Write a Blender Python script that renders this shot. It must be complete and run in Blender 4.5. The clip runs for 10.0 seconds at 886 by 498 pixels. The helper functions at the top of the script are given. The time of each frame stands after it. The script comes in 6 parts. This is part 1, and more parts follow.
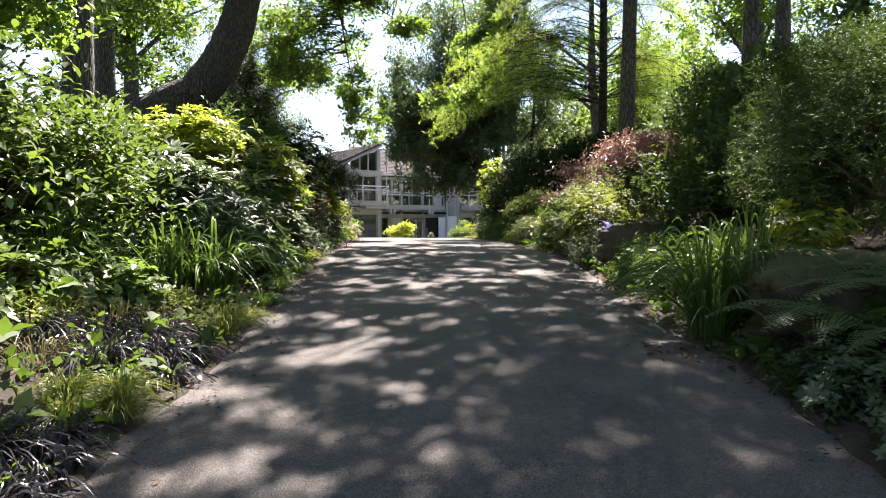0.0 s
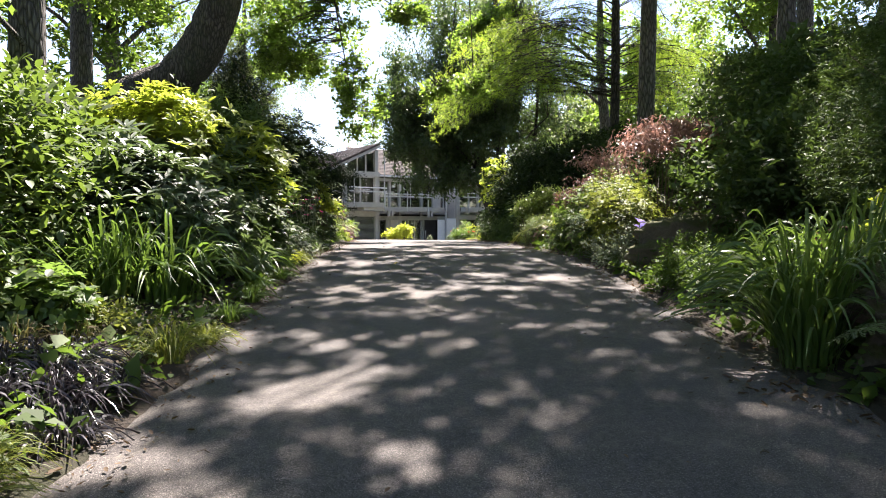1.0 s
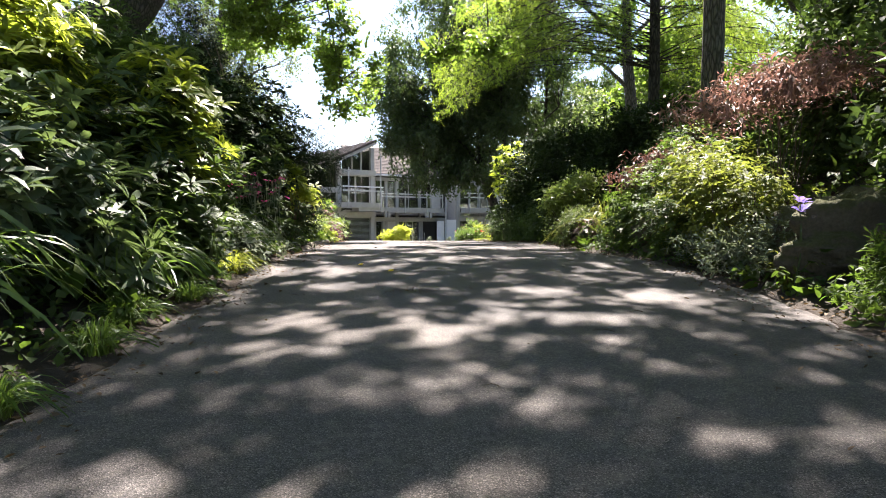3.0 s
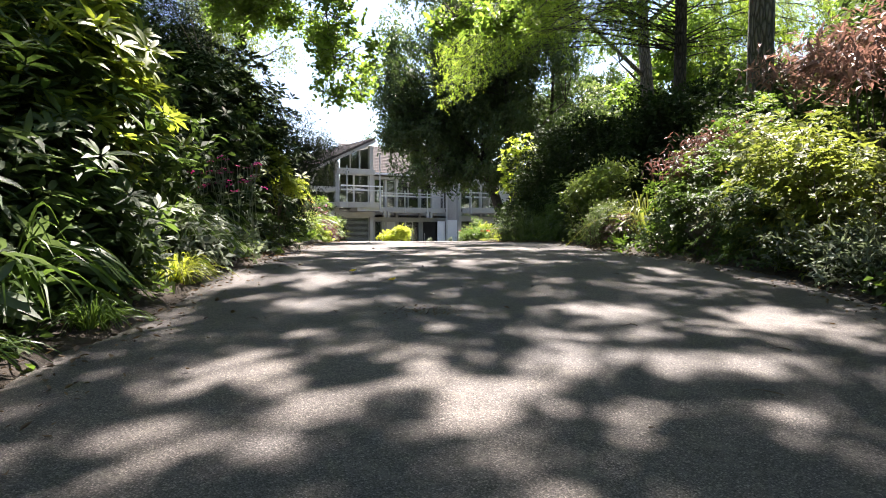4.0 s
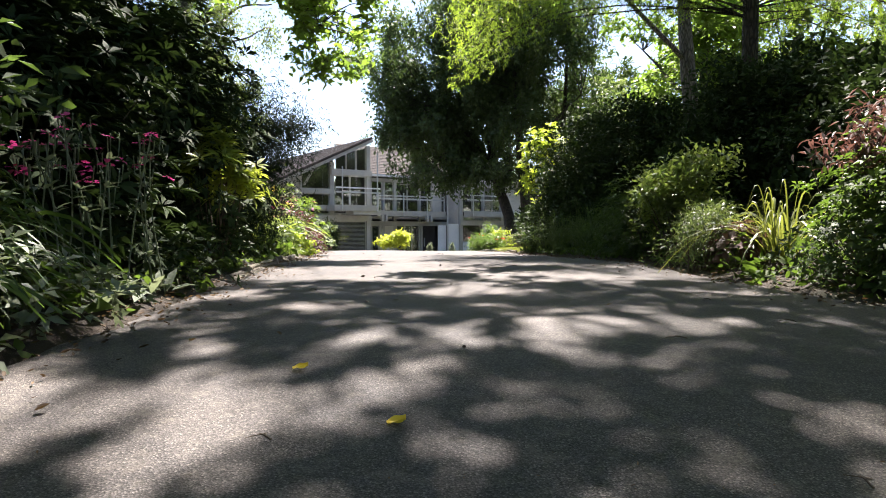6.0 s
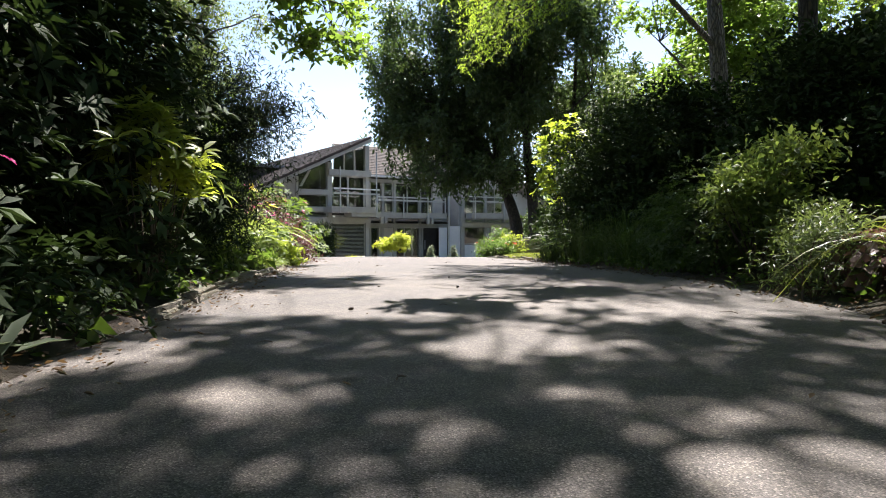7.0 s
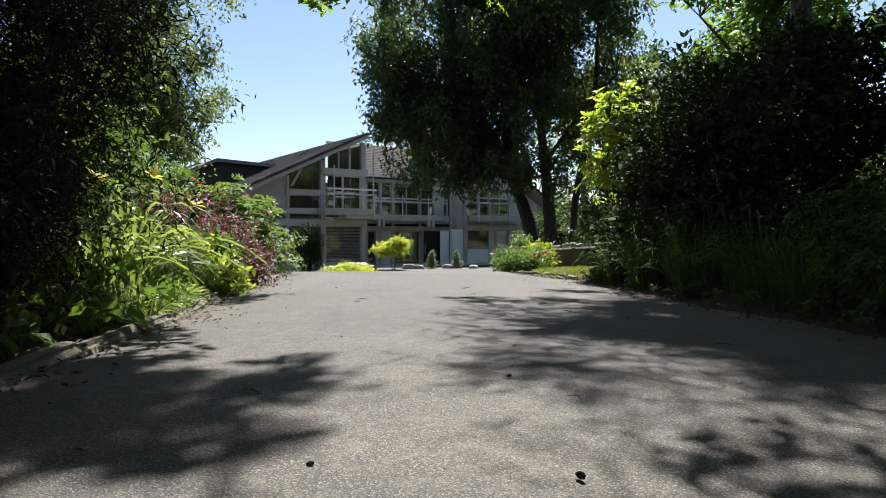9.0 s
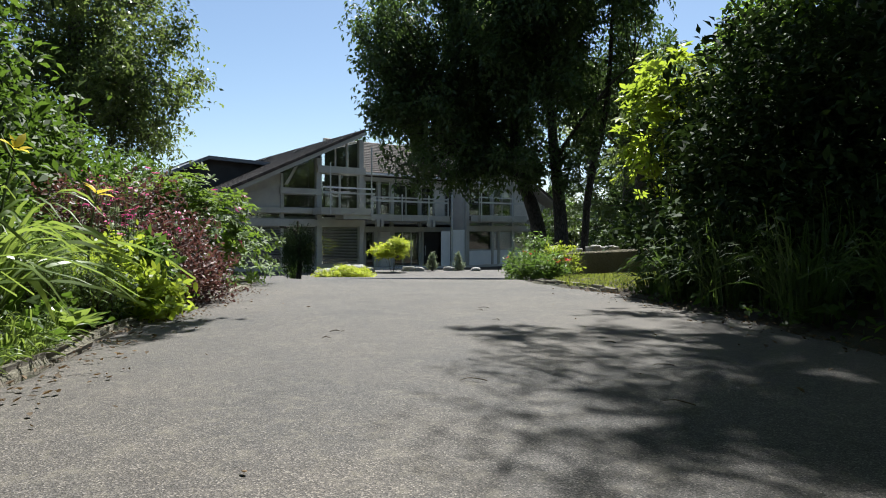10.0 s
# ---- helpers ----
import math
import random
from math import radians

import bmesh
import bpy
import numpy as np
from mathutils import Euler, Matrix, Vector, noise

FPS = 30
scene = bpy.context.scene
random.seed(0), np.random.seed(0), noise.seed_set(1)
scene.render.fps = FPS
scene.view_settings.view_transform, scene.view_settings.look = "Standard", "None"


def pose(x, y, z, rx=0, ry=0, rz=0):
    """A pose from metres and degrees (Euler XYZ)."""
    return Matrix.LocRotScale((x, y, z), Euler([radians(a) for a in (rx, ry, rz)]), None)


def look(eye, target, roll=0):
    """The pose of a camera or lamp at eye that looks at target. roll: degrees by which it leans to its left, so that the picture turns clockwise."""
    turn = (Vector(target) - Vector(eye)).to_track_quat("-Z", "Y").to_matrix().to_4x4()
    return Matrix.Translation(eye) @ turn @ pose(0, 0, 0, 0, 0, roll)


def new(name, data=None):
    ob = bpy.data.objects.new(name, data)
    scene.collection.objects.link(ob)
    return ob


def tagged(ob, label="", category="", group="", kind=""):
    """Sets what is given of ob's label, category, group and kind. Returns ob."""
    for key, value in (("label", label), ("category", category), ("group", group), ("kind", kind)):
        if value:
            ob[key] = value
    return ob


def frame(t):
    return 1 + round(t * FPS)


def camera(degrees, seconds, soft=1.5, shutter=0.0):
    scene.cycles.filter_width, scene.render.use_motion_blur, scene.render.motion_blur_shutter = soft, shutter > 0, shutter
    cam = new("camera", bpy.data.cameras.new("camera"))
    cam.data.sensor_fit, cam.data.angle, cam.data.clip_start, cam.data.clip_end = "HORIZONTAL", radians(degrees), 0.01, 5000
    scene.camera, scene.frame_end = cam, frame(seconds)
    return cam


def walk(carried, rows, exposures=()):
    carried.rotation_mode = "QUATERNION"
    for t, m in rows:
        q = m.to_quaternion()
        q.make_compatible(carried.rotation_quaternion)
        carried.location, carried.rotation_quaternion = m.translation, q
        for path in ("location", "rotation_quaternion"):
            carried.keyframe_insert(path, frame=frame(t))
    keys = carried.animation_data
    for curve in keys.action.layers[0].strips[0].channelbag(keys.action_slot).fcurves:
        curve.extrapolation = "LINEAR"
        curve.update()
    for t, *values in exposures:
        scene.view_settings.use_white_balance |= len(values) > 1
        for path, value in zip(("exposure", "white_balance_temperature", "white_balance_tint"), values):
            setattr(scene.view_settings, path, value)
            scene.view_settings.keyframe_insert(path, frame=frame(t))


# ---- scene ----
cam = camera(70.9, 10.0, soft=1.0)
METRES, EYE, TILT, LEAN, TURN = 14.0, 1.1, -2.65, 0.0, 0.0
ROWS = [
    (0.0, 0.0, 0.0, 0.0, 0.0, 0.0, -0.0),
    (0.5, -0.0029, 0.0381, -0.0004, -0.09, 0.14, -0.03),
    (1.0, -0.0065, 0.0828, -0.001, -0.17, 0.28, -0.02),
    (1.5, -0.0104, 0.1323, -0.0011, -0.24, 0.39, 0.01),
    (2.0, -0.0133, 0.1839, -0.0013, -0.31, 0.49, 0.03),
    (2.5, -0.0163, 0.2348, -0.0016, -0.37, 0.54, 0.06),
    (4.0, -0.0276, 0.3766, -0.0007, -0.48, 0.65, 0.12),
    (4.5, -0.0316, 0.4204, 0.0035, -0.52, 0.71, 0.15),
    (5.0, -0.0353, 0.4647, 0.0069, -0.58, 0.8, 0.16),
    (6.5, -0.0461, 0.6111, 0.019, -0.7, 1.02, 0.07),
    (7.0, -0.0501, 0.6633, 0.0233, -0.72, 1.1, 0.09),
    (7.5, -0.0529, 0.7171, 0.0277, -0.75, 1.15, 0.08),
    (8.0, -0.0551, 0.7709, 0.0324, -0.78, 1.19, 0.09),
    (8.5, -0.057, 0.8246, 0.0362, -0.79, 1.26, 0.04),
    (9.0, -0.0597, 0.8783, 0.0403, -0.8, 1.29, 0.04),
    (9.5, -0.0616, 0.9341, 0.0436, -0.8, 1.31, 0.02),
    (10.0, -0.0629, 0.996, 0.0461, -0.8, 1.36, -0.02),
]
EXPOSURES = [(0.0, 2.45, 6550, 20), (2.5, 2.54, 6500, 19), (4.0, 2.52, 6500, 19), (5.0, 2.46, 6500, 19), (6.5, 2.2, 6400, 17), (8.0, 1.7, 6250, 14), (9.0, 1.36, 6150, 10), (10.0, 1.1, 6050, 7)]
walk(cam, [(t, pose(0, 0, EYE, TILT, LEAN, TURN) @ pose(METRES * x, METRES * y, METRES * z, 90 + pitch, roll, yaw)) for t, x, y, z, yaw, pitch, roll in ROWS], EXPOSURES)

# ---- sky and sun ----
SUN_ELEVATION, SUN_AZIMUTH = 58.0, 12.0     # degrees; azimuth clockwise from straight ahead
world = bpy.data.worlds.new("sky")
scene.world = world
world.use_nodes = True
wn = world.node_tree.nodes
sky = wn.new("ShaderNodeTexSky")
sky.sky_type, sky.sun_disc = "NISHITA", False
sky.dust_density, sky.ozone_density = 0.5, 0.0
sky.sun_elevation, sky.sun_rotation = radians(SUN_ELEVATION), radians(SUN_AZIMUTH)
world.node_tree.links.new(sky.outputs[0], wn["Background"].inputs[0])
wn["Background"].inputs[1].default_value = 0.06

sun_data = bpy.data.lights.new("sun", "SUN")
sun_data.energy, sun_data.angle, sun_data.color = 5.0, radians(0.7), (1.0, 0.95, 0.86)
sun = new("sun", sun_data)
el, az = radians(SUN_ELEVATION), radians(SUN_AZIMUTH)
SUN_WAY = Vector((math.sin(az) * math.cos(el), math.cos(az) * math.cos(el), math.sin(el)))
sun.matrix_world = look(SUN_WAY * 60, (0, 0, 0))

# ---- materials ----
class Nodes:
    """A node material under construction."""

    def __init__(self, name):
        self.mat = bpy.data.materials.new(name)
        self.mat.use_nodes = True
        self.tree = self.mat.node_tree
        self.bsdf = self.tree.nodes["Principled BSDF"]
        self.out = self.tree.nodes["Material Output"]

    def add(self, kind, **values):
        n = self.tree.nodes.new(kind)
        for key, v in values.items():
            n.inputs[key.replace("_", " ")].default_value = v
        return n

    def link(self, a, b):
        self.tree.links.new(a, b)

    def ramp(self, source, stops):
        n = self.tree.nodes.new("ShaderNodeValToRGB")
        e = n.color_ramp.elements
        while len(e) < len(stops):
            e.new(0.5)
        for k, (p, c) in enumerate(stops):
            e[k].position = p
            e[k].color = (*c, 1) if len(c) == 3 else c
        self.link(source, n.inputs[0])
        return n.outputs[0]

    def noise(self, scale, detail=4.0, rough=0.6):
        co = self.tree.nodes.new("ShaderNodeTexCoord")
        n = self.add("ShaderNodeTexNoise", Scale=scale, Detail=detail, Roughness=rough)
        self.link(co.outputs["Object"], n.inputs["Vector"])
        return n.outputs[0]

    def mix(self, fac, a, b, mode="MIX"):
        n = self.tree.nodes.new("ShaderNodeMix")
        n.data_type, n.blend_type = "RGBA", mode
        for sock, v in ((n.inputs[0], fac), (n.inputs[6], a), (n.inputs[7], b)):
            if isinstance(v, (int, float)):
                sock.default_value = v
            elif isinstance(v, tuple):
                sock.default_value = (*v, 1)
            else:
                self.link(v, sock)
        return n.outputs[2]

    def colour(self, c):
        if isinstance(c, tuple):
            self.bsdf.inputs["Base Color"].default_value = (*c, 1)
        else:
            self.link(c, self.bsdf.inputs["Base Color"])

    def rough(self, v):
        if isinstance(v, (int, float)):
            self.bsdf.inputs["Roughness"].default_value = v
        else:
            self.link(v, self.bsdf.inputs["Roughness"])

    def bump(self, height, strength, distance=0.01):
        n = self.add("ShaderNodeBump", Strength=strength, Distance=distance)
        self.link(height, n.inputs["Height"])
        self.link(n.outputs[0], self.bsdf.inputs["Normal"])


def leaf_material(name, dark, light, glow=None, translucent=0.4, rough=0.45, gloss=0.36):
    """Leaves that differ one from another, glossy above, and let light through."""
    m = Nodes(name)
    geo = m.tree.nodes.new("ShaderNodeNewGeometry")
    mid = tuple((a + b) / 2 for a, b in zip(dark, light))
    one = m.ramp(geo.outputs["Random Per Island"], [(0.0, dark), (0.55, mid), (1.0, light)])
    patch = m.ramp(m.noise(1.3, 2), [(0.3, (0.72, 0.75, 0.7)), (0.7, (1.15, 1.12, 1.0))])
    col = m.mix(1.0, one, patch, "MULTIPLY")
    m.colour(col)
    m.rough(rough)
    m.bsdf.inputs["Specular IOR Level"].default_value = gloss
    glow = glow or tuple(min(1.0, g) for g in (light[0] * 1.7, light[1] * 1.85, light[2] * 1.1))
    tr = m.add("ShaderNodeBsdfTranslucent")
    through_light = m.mix(1.0, glow, patch, "MULTIPLY")
    m.link(through_light, tr.inputs["Color"])
    mixer = m.add("ShaderNodeMixShader", Fac=translucent)
    m.link(m.bsdf.outputs[0], mixer.inputs[1])
    m.link(tr.outputs[0], mixer.inputs[2])
    m.link(mixer.outputs[0], m.out.inputs[0])
    return m.mat


def plain_material(name, a, b, rough=0.6, scale=6.0, bump=0.2, metal=0.0, fine=60.0):
    """Two tones blended by a coarse and a fine noise, with a slight relief."""
    m = Nodes(name)
    coarse, small = m.noise(scale, 5), m.noise(fine, 3)
    col = m.mix(m.ramp(coarse, [(0.3, (0, 0, 0)), (0.7, (1, 1, 1))]), a, b)
    col = m.mix(0.35, col, m.ramp(small, [(0.3, (0.55, 0.55, 0.55)), (0.7, (1.3, 1.3, 1.3))]), "MULTIPLY")
    m.colour(col)
    m.rough(rough)
    m.bsdf.inputs["Metallic"].default_value = metal
    if bump:
        m.bump(small, bump, 0.006)
    return m.mat


def bark_material(name, a, b, moss=0.0):
    m = Nodes(name)
    co = m.tree.nodes.new("ShaderNodeTexCoord")
    mp = m.add("ShaderNodeMapping", Scale=(14, 14, 3.0))
    m.link(co.outputs["Object"], mp.inputs["Vector"])
    vo = m.tree.nodes.new("ShaderNodeTexVoronoi")
    vo.feature = "DISTANCE_TO_EDGE"
    vo.inputs["Scale"].default_value = 1.6
    m.link(mp.outputs[0], vo.inputs["Vector"])
    ridge = m.ramp(vo.outputs["Distance"], [(0.0, (0, 0, 0)), (0.25, (1, 1, 1))])
    col = m.mix(ridge, tuple(0.4 * v for v in a), m.mix(m.noise(9, 5), a, b))
    if moss:
        col = m.mix(m.ramp(m.noise(2.2, 4), [(0.5, (0, 0, 0)), (0.75, (moss, moss, moss))]), col, (0.05, 0.075, 0.02))
    m.colour(col)
    m.rough(0.9)
    m.bump(ridge, 0.9, 0.03)
    return m.mat


def asphalt_material():
    """Old tarmac: pale worn stone chippings in a dark binder, with dust, stains and fine cracks."""
    m = Nodes("asphalt")
    co = m.tree.nodes.new("ShaderNodeTexCoord")
    vo = m.add("ShaderNodeTexVoronoi", Scale=250.0)
    m.link(co.outputs["Object"], vo.inputs["Vector"])
    sep = m.tree.nodes.new("ShaderNodeSeparateColor")
    m.link(vo.outputs["Color"], sep.inputs[0])
    chips = m.ramp(sep.outputs[0], [(0.0, (0.055, 0.05, 0.047)), (0.5, (0.095, 0.086, 0.081)), (0.85, (0.145, 0.131, 0.122)), (1.0, (0.25, 0.225, 0.205))])
    gap = m.ramp(vo.outputs["Distance"], [(0.35, (1, 1, 1)), (0.75, (0.3, 0.3, 0.3))])
    col = m.mix(0.8, chips, gap, "MULTIPLY")
    wear = m.ramp(m.noise(0.9, 6, 0.65), [(0.35, (0.75, 0.76, 0.78)), (0.65, (1.2, 1.15, 1.08))])
    col = m.mix(1.0, col, wear, "MULTIPLY")
    stain = m.ramp(m.noise(3.1, 5, 0.7), [(0.58, (1, 1, 1)), (0.75, (0.6, 0.58, 0.56))])
    col = m.mix(0.8, col, stain, "MULTIPLY")
    dust = m.ramp(m.noise(14, 6, 0.7), [(0.52, (0, 0, 0)), (0.7, (0.45, 0.45, 0.45))])
    col = m.mix(dust, col, (0.17, 0.15, 0.12))
    m.colour(col)
    m.rough(0.78)
    m.bsdf.inputs["Specular IOR Level"].default_value = 0.35
    m.bump(m.mix(0.35, vo.outputs["Distance"], m.noise(260, 2)), 0.7, 0.004)
    return m.mat


def soil_material():
    m = Nodes("soil")
    col = m.ramp(m.noise(5, 8, 0.7), [(0.3, (0.02, 0.015, 0.01)), (0.55, (0.05, 0.036, 0.024)), (0.75, (0.10, 0.075, 0.05))])
    green = m.ramp(m.noise(1.1, 4), [(0.5, (0, 0, 0)), (0.7, (0.6, 0.6, 0.6))])
    m.colour(m.mix(green, col, (0.035, 0.05, 0.015)))
    m.rough(0.95)
    m.bump(m.noise(38, 6, 0.75), 1.0, 0.03)
    return m.mat


def stone_material(name, a, b, moss=0.0):
    m = Nodes(name)
    col = m.mix(m.noise(4, 8, 0.7), a, b)
    col = m.mix(0.5, col, m.ramp(m.noise(45, 4), [(0.35, (0.5, 0.5, 0.5)), (0.65, (1.2, 1.2, 1.2))]), "MULTIPLY")
    if moss:
        geo = m.tree.nodes.new("ShaderNodeNewGeometry")
        sep = m.tree.nodes.new("ShaderNodeSeparateXYZ")
        m.link(geo.outputs["Normal"], sep.inputs[0])
        add = m.tree.nodes.new("ShaderNodeMath")
        add.operation = "MULTIPLY_ADD"
        m.link(sep.outputs[2], add.inputs[0])
        add.inputs[1].default_value = 0.55
        m.link(m.noise(5, 5, 0.7), add.inputs[2])
        fac = m.ramp(add.outputs[0], [(0.48, (0, 0, 0)), (0.72, (moss, moss, moss))])
        col = m.mix(fac, col, m.mix(m.noise(60, 3), (0.05, 0.056, 0.016), (0.14, 0.14, 0.05)))
    m.colour(col)
    m.rough(0.9)
    m.bump(m.noise(22, 8, 0.75), 1.0, 0.04)
    return m.mat


def glass_material():
    m = Nodes("window_glass")
    m.colour((0.9, 0.95, 0.95))
    m.rough(0.02)
    m.bsdf.inputs["Transmission Weight"].default_value = 1.0
    m.bsdf.inputs["IOR"].default_value = 1.8
    return m.mat


def tile_material():
    """Dark weathered concrete roof tiles."""
    m = Nodes("roof_tiles")
    info = m.tree.nodes.new("ShaderNodeNewGeometry")
    base = m.ramp(info.outputs["Random Per Island"], [(0.0, (0.03, 0.021, 0.018)), (1.0, (0.085, 0.062, 0.052))])
    m.colour(m.mix(m.ramp(m.noise(2.5, 6), [(0.5, (0, 0, 0)), (0.8, (0.6, 0.6, 0.6))]), base, (0.08, 0.08, 0.055)))
    m.rough(0.85)
    m.bump(m.noise(40, 4), 0.4, 0.01)
    return m.mat


ASPHALT, SOIL = asphalt_material(), soil_material()
ROCK = stone_material("mossy_rock", (0.06, 0.048, 0.034), (0.24, 0.19, 0.13), 0.95)
KERB = stone_material("kerb_stone", (0.2, 0.175, 0.14), (0.36, 0.32, 0.265), 0.3)
PALE_ROCK = stone_material("pale_rock", (0.26, 0.25, 0.23), (0.48, 0.46, 0.42))
OAK_BARK = bark_material("oak_bark", (0.075, 0.062, 0.05), (0.15, 0.13, 0.11), 0.35)
GREY_BARK = bark_material("grey_bark", (0.10, 0.09, 0.075), (0.2, 0.18, 0.155), 0.4)
DARK_BARK = bark_material("dark_bark", (0.05, 0.042, 0.035), (0.1, 0.085, 0.07))
TWIG = plain_material("twig_bark", (0.06, 0.045, 0.03), (0.12, 0.09, 0.06), 0.85, 9)
GREEN_STEM = plain_material("green_stem", (0.06, 0.09, 0.03), (0.11, 0.14, 0.05), 0.6, 9)

LEAF_MID = leaf_material("leaf_mid_green", (0.035, 0.065, 0.014), (0.085, 0.13, 0.028), rough=0.6)
LEAF_LIGHT = leaf_material("leaf_light_green", (0.05, 0.09, 0.024), (0.115, 0.17, 0.05), translucent=0.42)
LEAF_BANK = leaf_material("leaf_bank_shrub", (0.042, 0.07, 0.022), (0.14, 0.19, 0.07), (0.2, 0.3, 0.045), 0.32)
LEAF_LIME = leaf_material("leaf_lime", (0.09, 0.13, 0.02), (0.22, 0.27, 0.045), (0.46, 0.55, 0.06), 0.45)
LEAF_YELLOW = leaf_material("leaf_yellow", (0.2, 0.23, 0.02), (0.38, 0.41, 0.05), (0.72, 0.8, 0.08), 0.45)
LEAF_DARK = leaf_material("leaf_dark_green", (0.033, 0.058, 0.02), (0.08, 0.12, 0.038), translucent=0.33, rough=0.6)
LEAF_RHODO = leaf_material("leaf_rhododendron", (0.05, 0.082, 0.042), (0.115, 0.155, 0.08), translucent=0.25, rough=0.5, gloss=0.45)
LEAF_YEW = leaf_material("leaf_yew", (0.034, 0.062, 0.02), (0.08, 0.12, 0.036), translucent=0.18, rough=0.65, gloss=0.2)
# near-black copy of the evergreen green, with shade put into the leaf colour
LEAF_GLOOM = leaf_material("leaf_shaded_evergreen", (0.018, 0.035, 0.014), (0.045, 0.07, 0.027), translucent=0.1, rough=0.7, gloss=0.14)
# dark needles, deepened further for the shade on the conifer's near side
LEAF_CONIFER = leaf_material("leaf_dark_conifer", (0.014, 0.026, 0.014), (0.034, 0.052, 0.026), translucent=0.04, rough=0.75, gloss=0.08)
LEAF_GOLD = leaf_material("leaf_young_laurel", (0.07, 0.12, 0.02), (0.24, 0.3, 0.04), (0.5, 0.62, 0.06), 0.45)
LEAF_OAK = leaf_material("leaf_oak", (0.045, 0.085, 0.015), (0.10, 0.15, 0.025), (0.28, 0.44, 0.06), 0.45)
LEAF_CYPRESS = leaf_material("leaf_cypress", (0.08, 0.145, 0.02), (0.16, 0.25, 0.035), (0.42, 0.6, 0.06), 0.5)
LEAF_TREE = leaf_material("leaf_far_tree", (0.05, 0.088, 0.036), (0.105, 0.155, 0.06), (0.24, 0.36, 0.08), 0.35)
LEAF_WEEP = leaf_material("leaf_weeping_tree", (0.034, 0.06, 0.026), (0.08, 0.115, 0.05), (0.18, 0.28, 0.07), 0.28, 0.5, 0.3)
LEAF_BIRCH = leaf_material("leaf_birch", (0.05, 0.08, 0.035), (0.11, 0.15, 0.07), (0.24, 0.32, 0.08), 0.4)
LEAF_RED = leaf_material("leaf_red_maple", (0.12, 0.07, 0.062), (0.32, 0.2, 0.175), (0.42, 0.22, 0.18), 0.3)
LEAF_BRONZE = leaf_material("leaf_bronze", (0.065, 0.034, 0.034), (0.14, 0.085, 0.075), (0.24, 0.11, 0.09), 0.25)
LEAF_BERB = leaf_material("leaf_bronze_berberis", (0.035, 0.02, 0.022), (0.14, 0.075, 0.072), (0.22, 0.09, 0.08), 0.25, 0.5, 0.25)
LEAF_RHGREEN = leaf_material("leaf_pink_rhododendron", (0.04, 0.08, 0.012), (0.12, 0.19, 0.03), (0.28, 0.42, 0.05), 0.35, 0.6)
LEAF_BLACK = leaf_material("leaf_black_grass", (0.012, 0.012, 0.016), (0.055, 0.05, 0.062), (0.06, 0.05, 0.06), 0.1, 0.28)
LEAF_GRASS = leaf_material("leaf_gold_grass", (0.075, 0.1, 0.02), (0.18, 0.21, 0.045), (0.32, 0.36, 0.06), 0.34)
LEAF_AZALEA = leaf_material("leaf_golden_azalea", (0.06, 0.09, 0.02), (0.16, 0.19, 0.045), (0.32, 0.38, 0.06), 0.4, 0.55)
LEAF_STRAP = leaf_material("leaf_strap", (0.035, 0.07, 0.016), (0.085, 0.14, 0.035), (0.18, 0.3, 0.045), 0.32, 0.4)
LEAF_SWORD = leaf_material("leaf_sword", (0.032, 0.065, 0.018), (0.095, 0.15, 0.042), (0.2, 0.32, 0.05), 0.28, 0.4)
LEAF_FERN = leaf_material("leaf_fern", (0.09, 0.13, 0.06), (0.17, 0.22, 0.1), translucent=0.4)
LEAF_SERE = leaf_material("leaf_withered_grass", (0.09, 0.06, 0.03), (0.2, 0.18, 0.07), (0.22, 0.2, 0.07), 0.25, 0.7)
LEAF_PALE = leaf_material("leaf_pale_strap", (0.08, 0.13, 0.035), (0.17, 0.23, 0.075), (0.35, 0.46, 0.09), 0.4, 0.38)
LEAF_SILVER = leaf_material("leaf_silver", (0.12, 0.15, 0.11), (0.24, 0.28, 0.2), (0.3, 0.36, 0.2), 0.3, 0.6)
LEAF_DRY = leaf_material("leaf_dry", (0.04, 0.027, 0.018), (0.17, 0.115, 0.075), (0.2, 0.12, 0.05), 0.15, 0.8)
PETAL_PINK = leaf_material("petal_pink", (0.45, 0.02, 0.16), (0.7, 0.06, 0.3), (0.8, 0.08, 0.35), 0.3)
PETAL_RED = leaf_material("petal_red", (0.5, 0.02, 0.02), (0.8, 0.05, 0.04), (0.9, 0.08, 0.05), 0.3)
PETAL_YELLOW = leaf_material("petal_yellow", (0.8, 0.55, 0.02), (0.95, 0.75, 0.05), (1.0, 0.8, 0.1), 0.3)
PETAL_PURPLE = leaf_material("petal_purple", (0.12, 0.08, 0.45), (0.3, 0.22, 0.7), (0.4, 0.3, 0.85), 0.3)
LAWN = leaf_material("lawn_grass", (0.09, 0.14, 0.02), (0.2, 0.25, 0.05), (0.45, 0.5, 0.08), 0.35)

# ---- generators ----
rng = np.random.default_rng(11)
UP = np.array((0.0, 0.0, 1.0))


def reseed(x, y):
    """A fresh run of random numbers for the thing that stands at x, y."""
    global rng
    rng = np.random.default_rng((int(abs(x) * 1000), int(abs(y) * 1000), int(x < 0)))


def unit(a):
    return a / np.maximum(np.linalg.norm(a, axis=-1, keepdims=True), 1e-9)


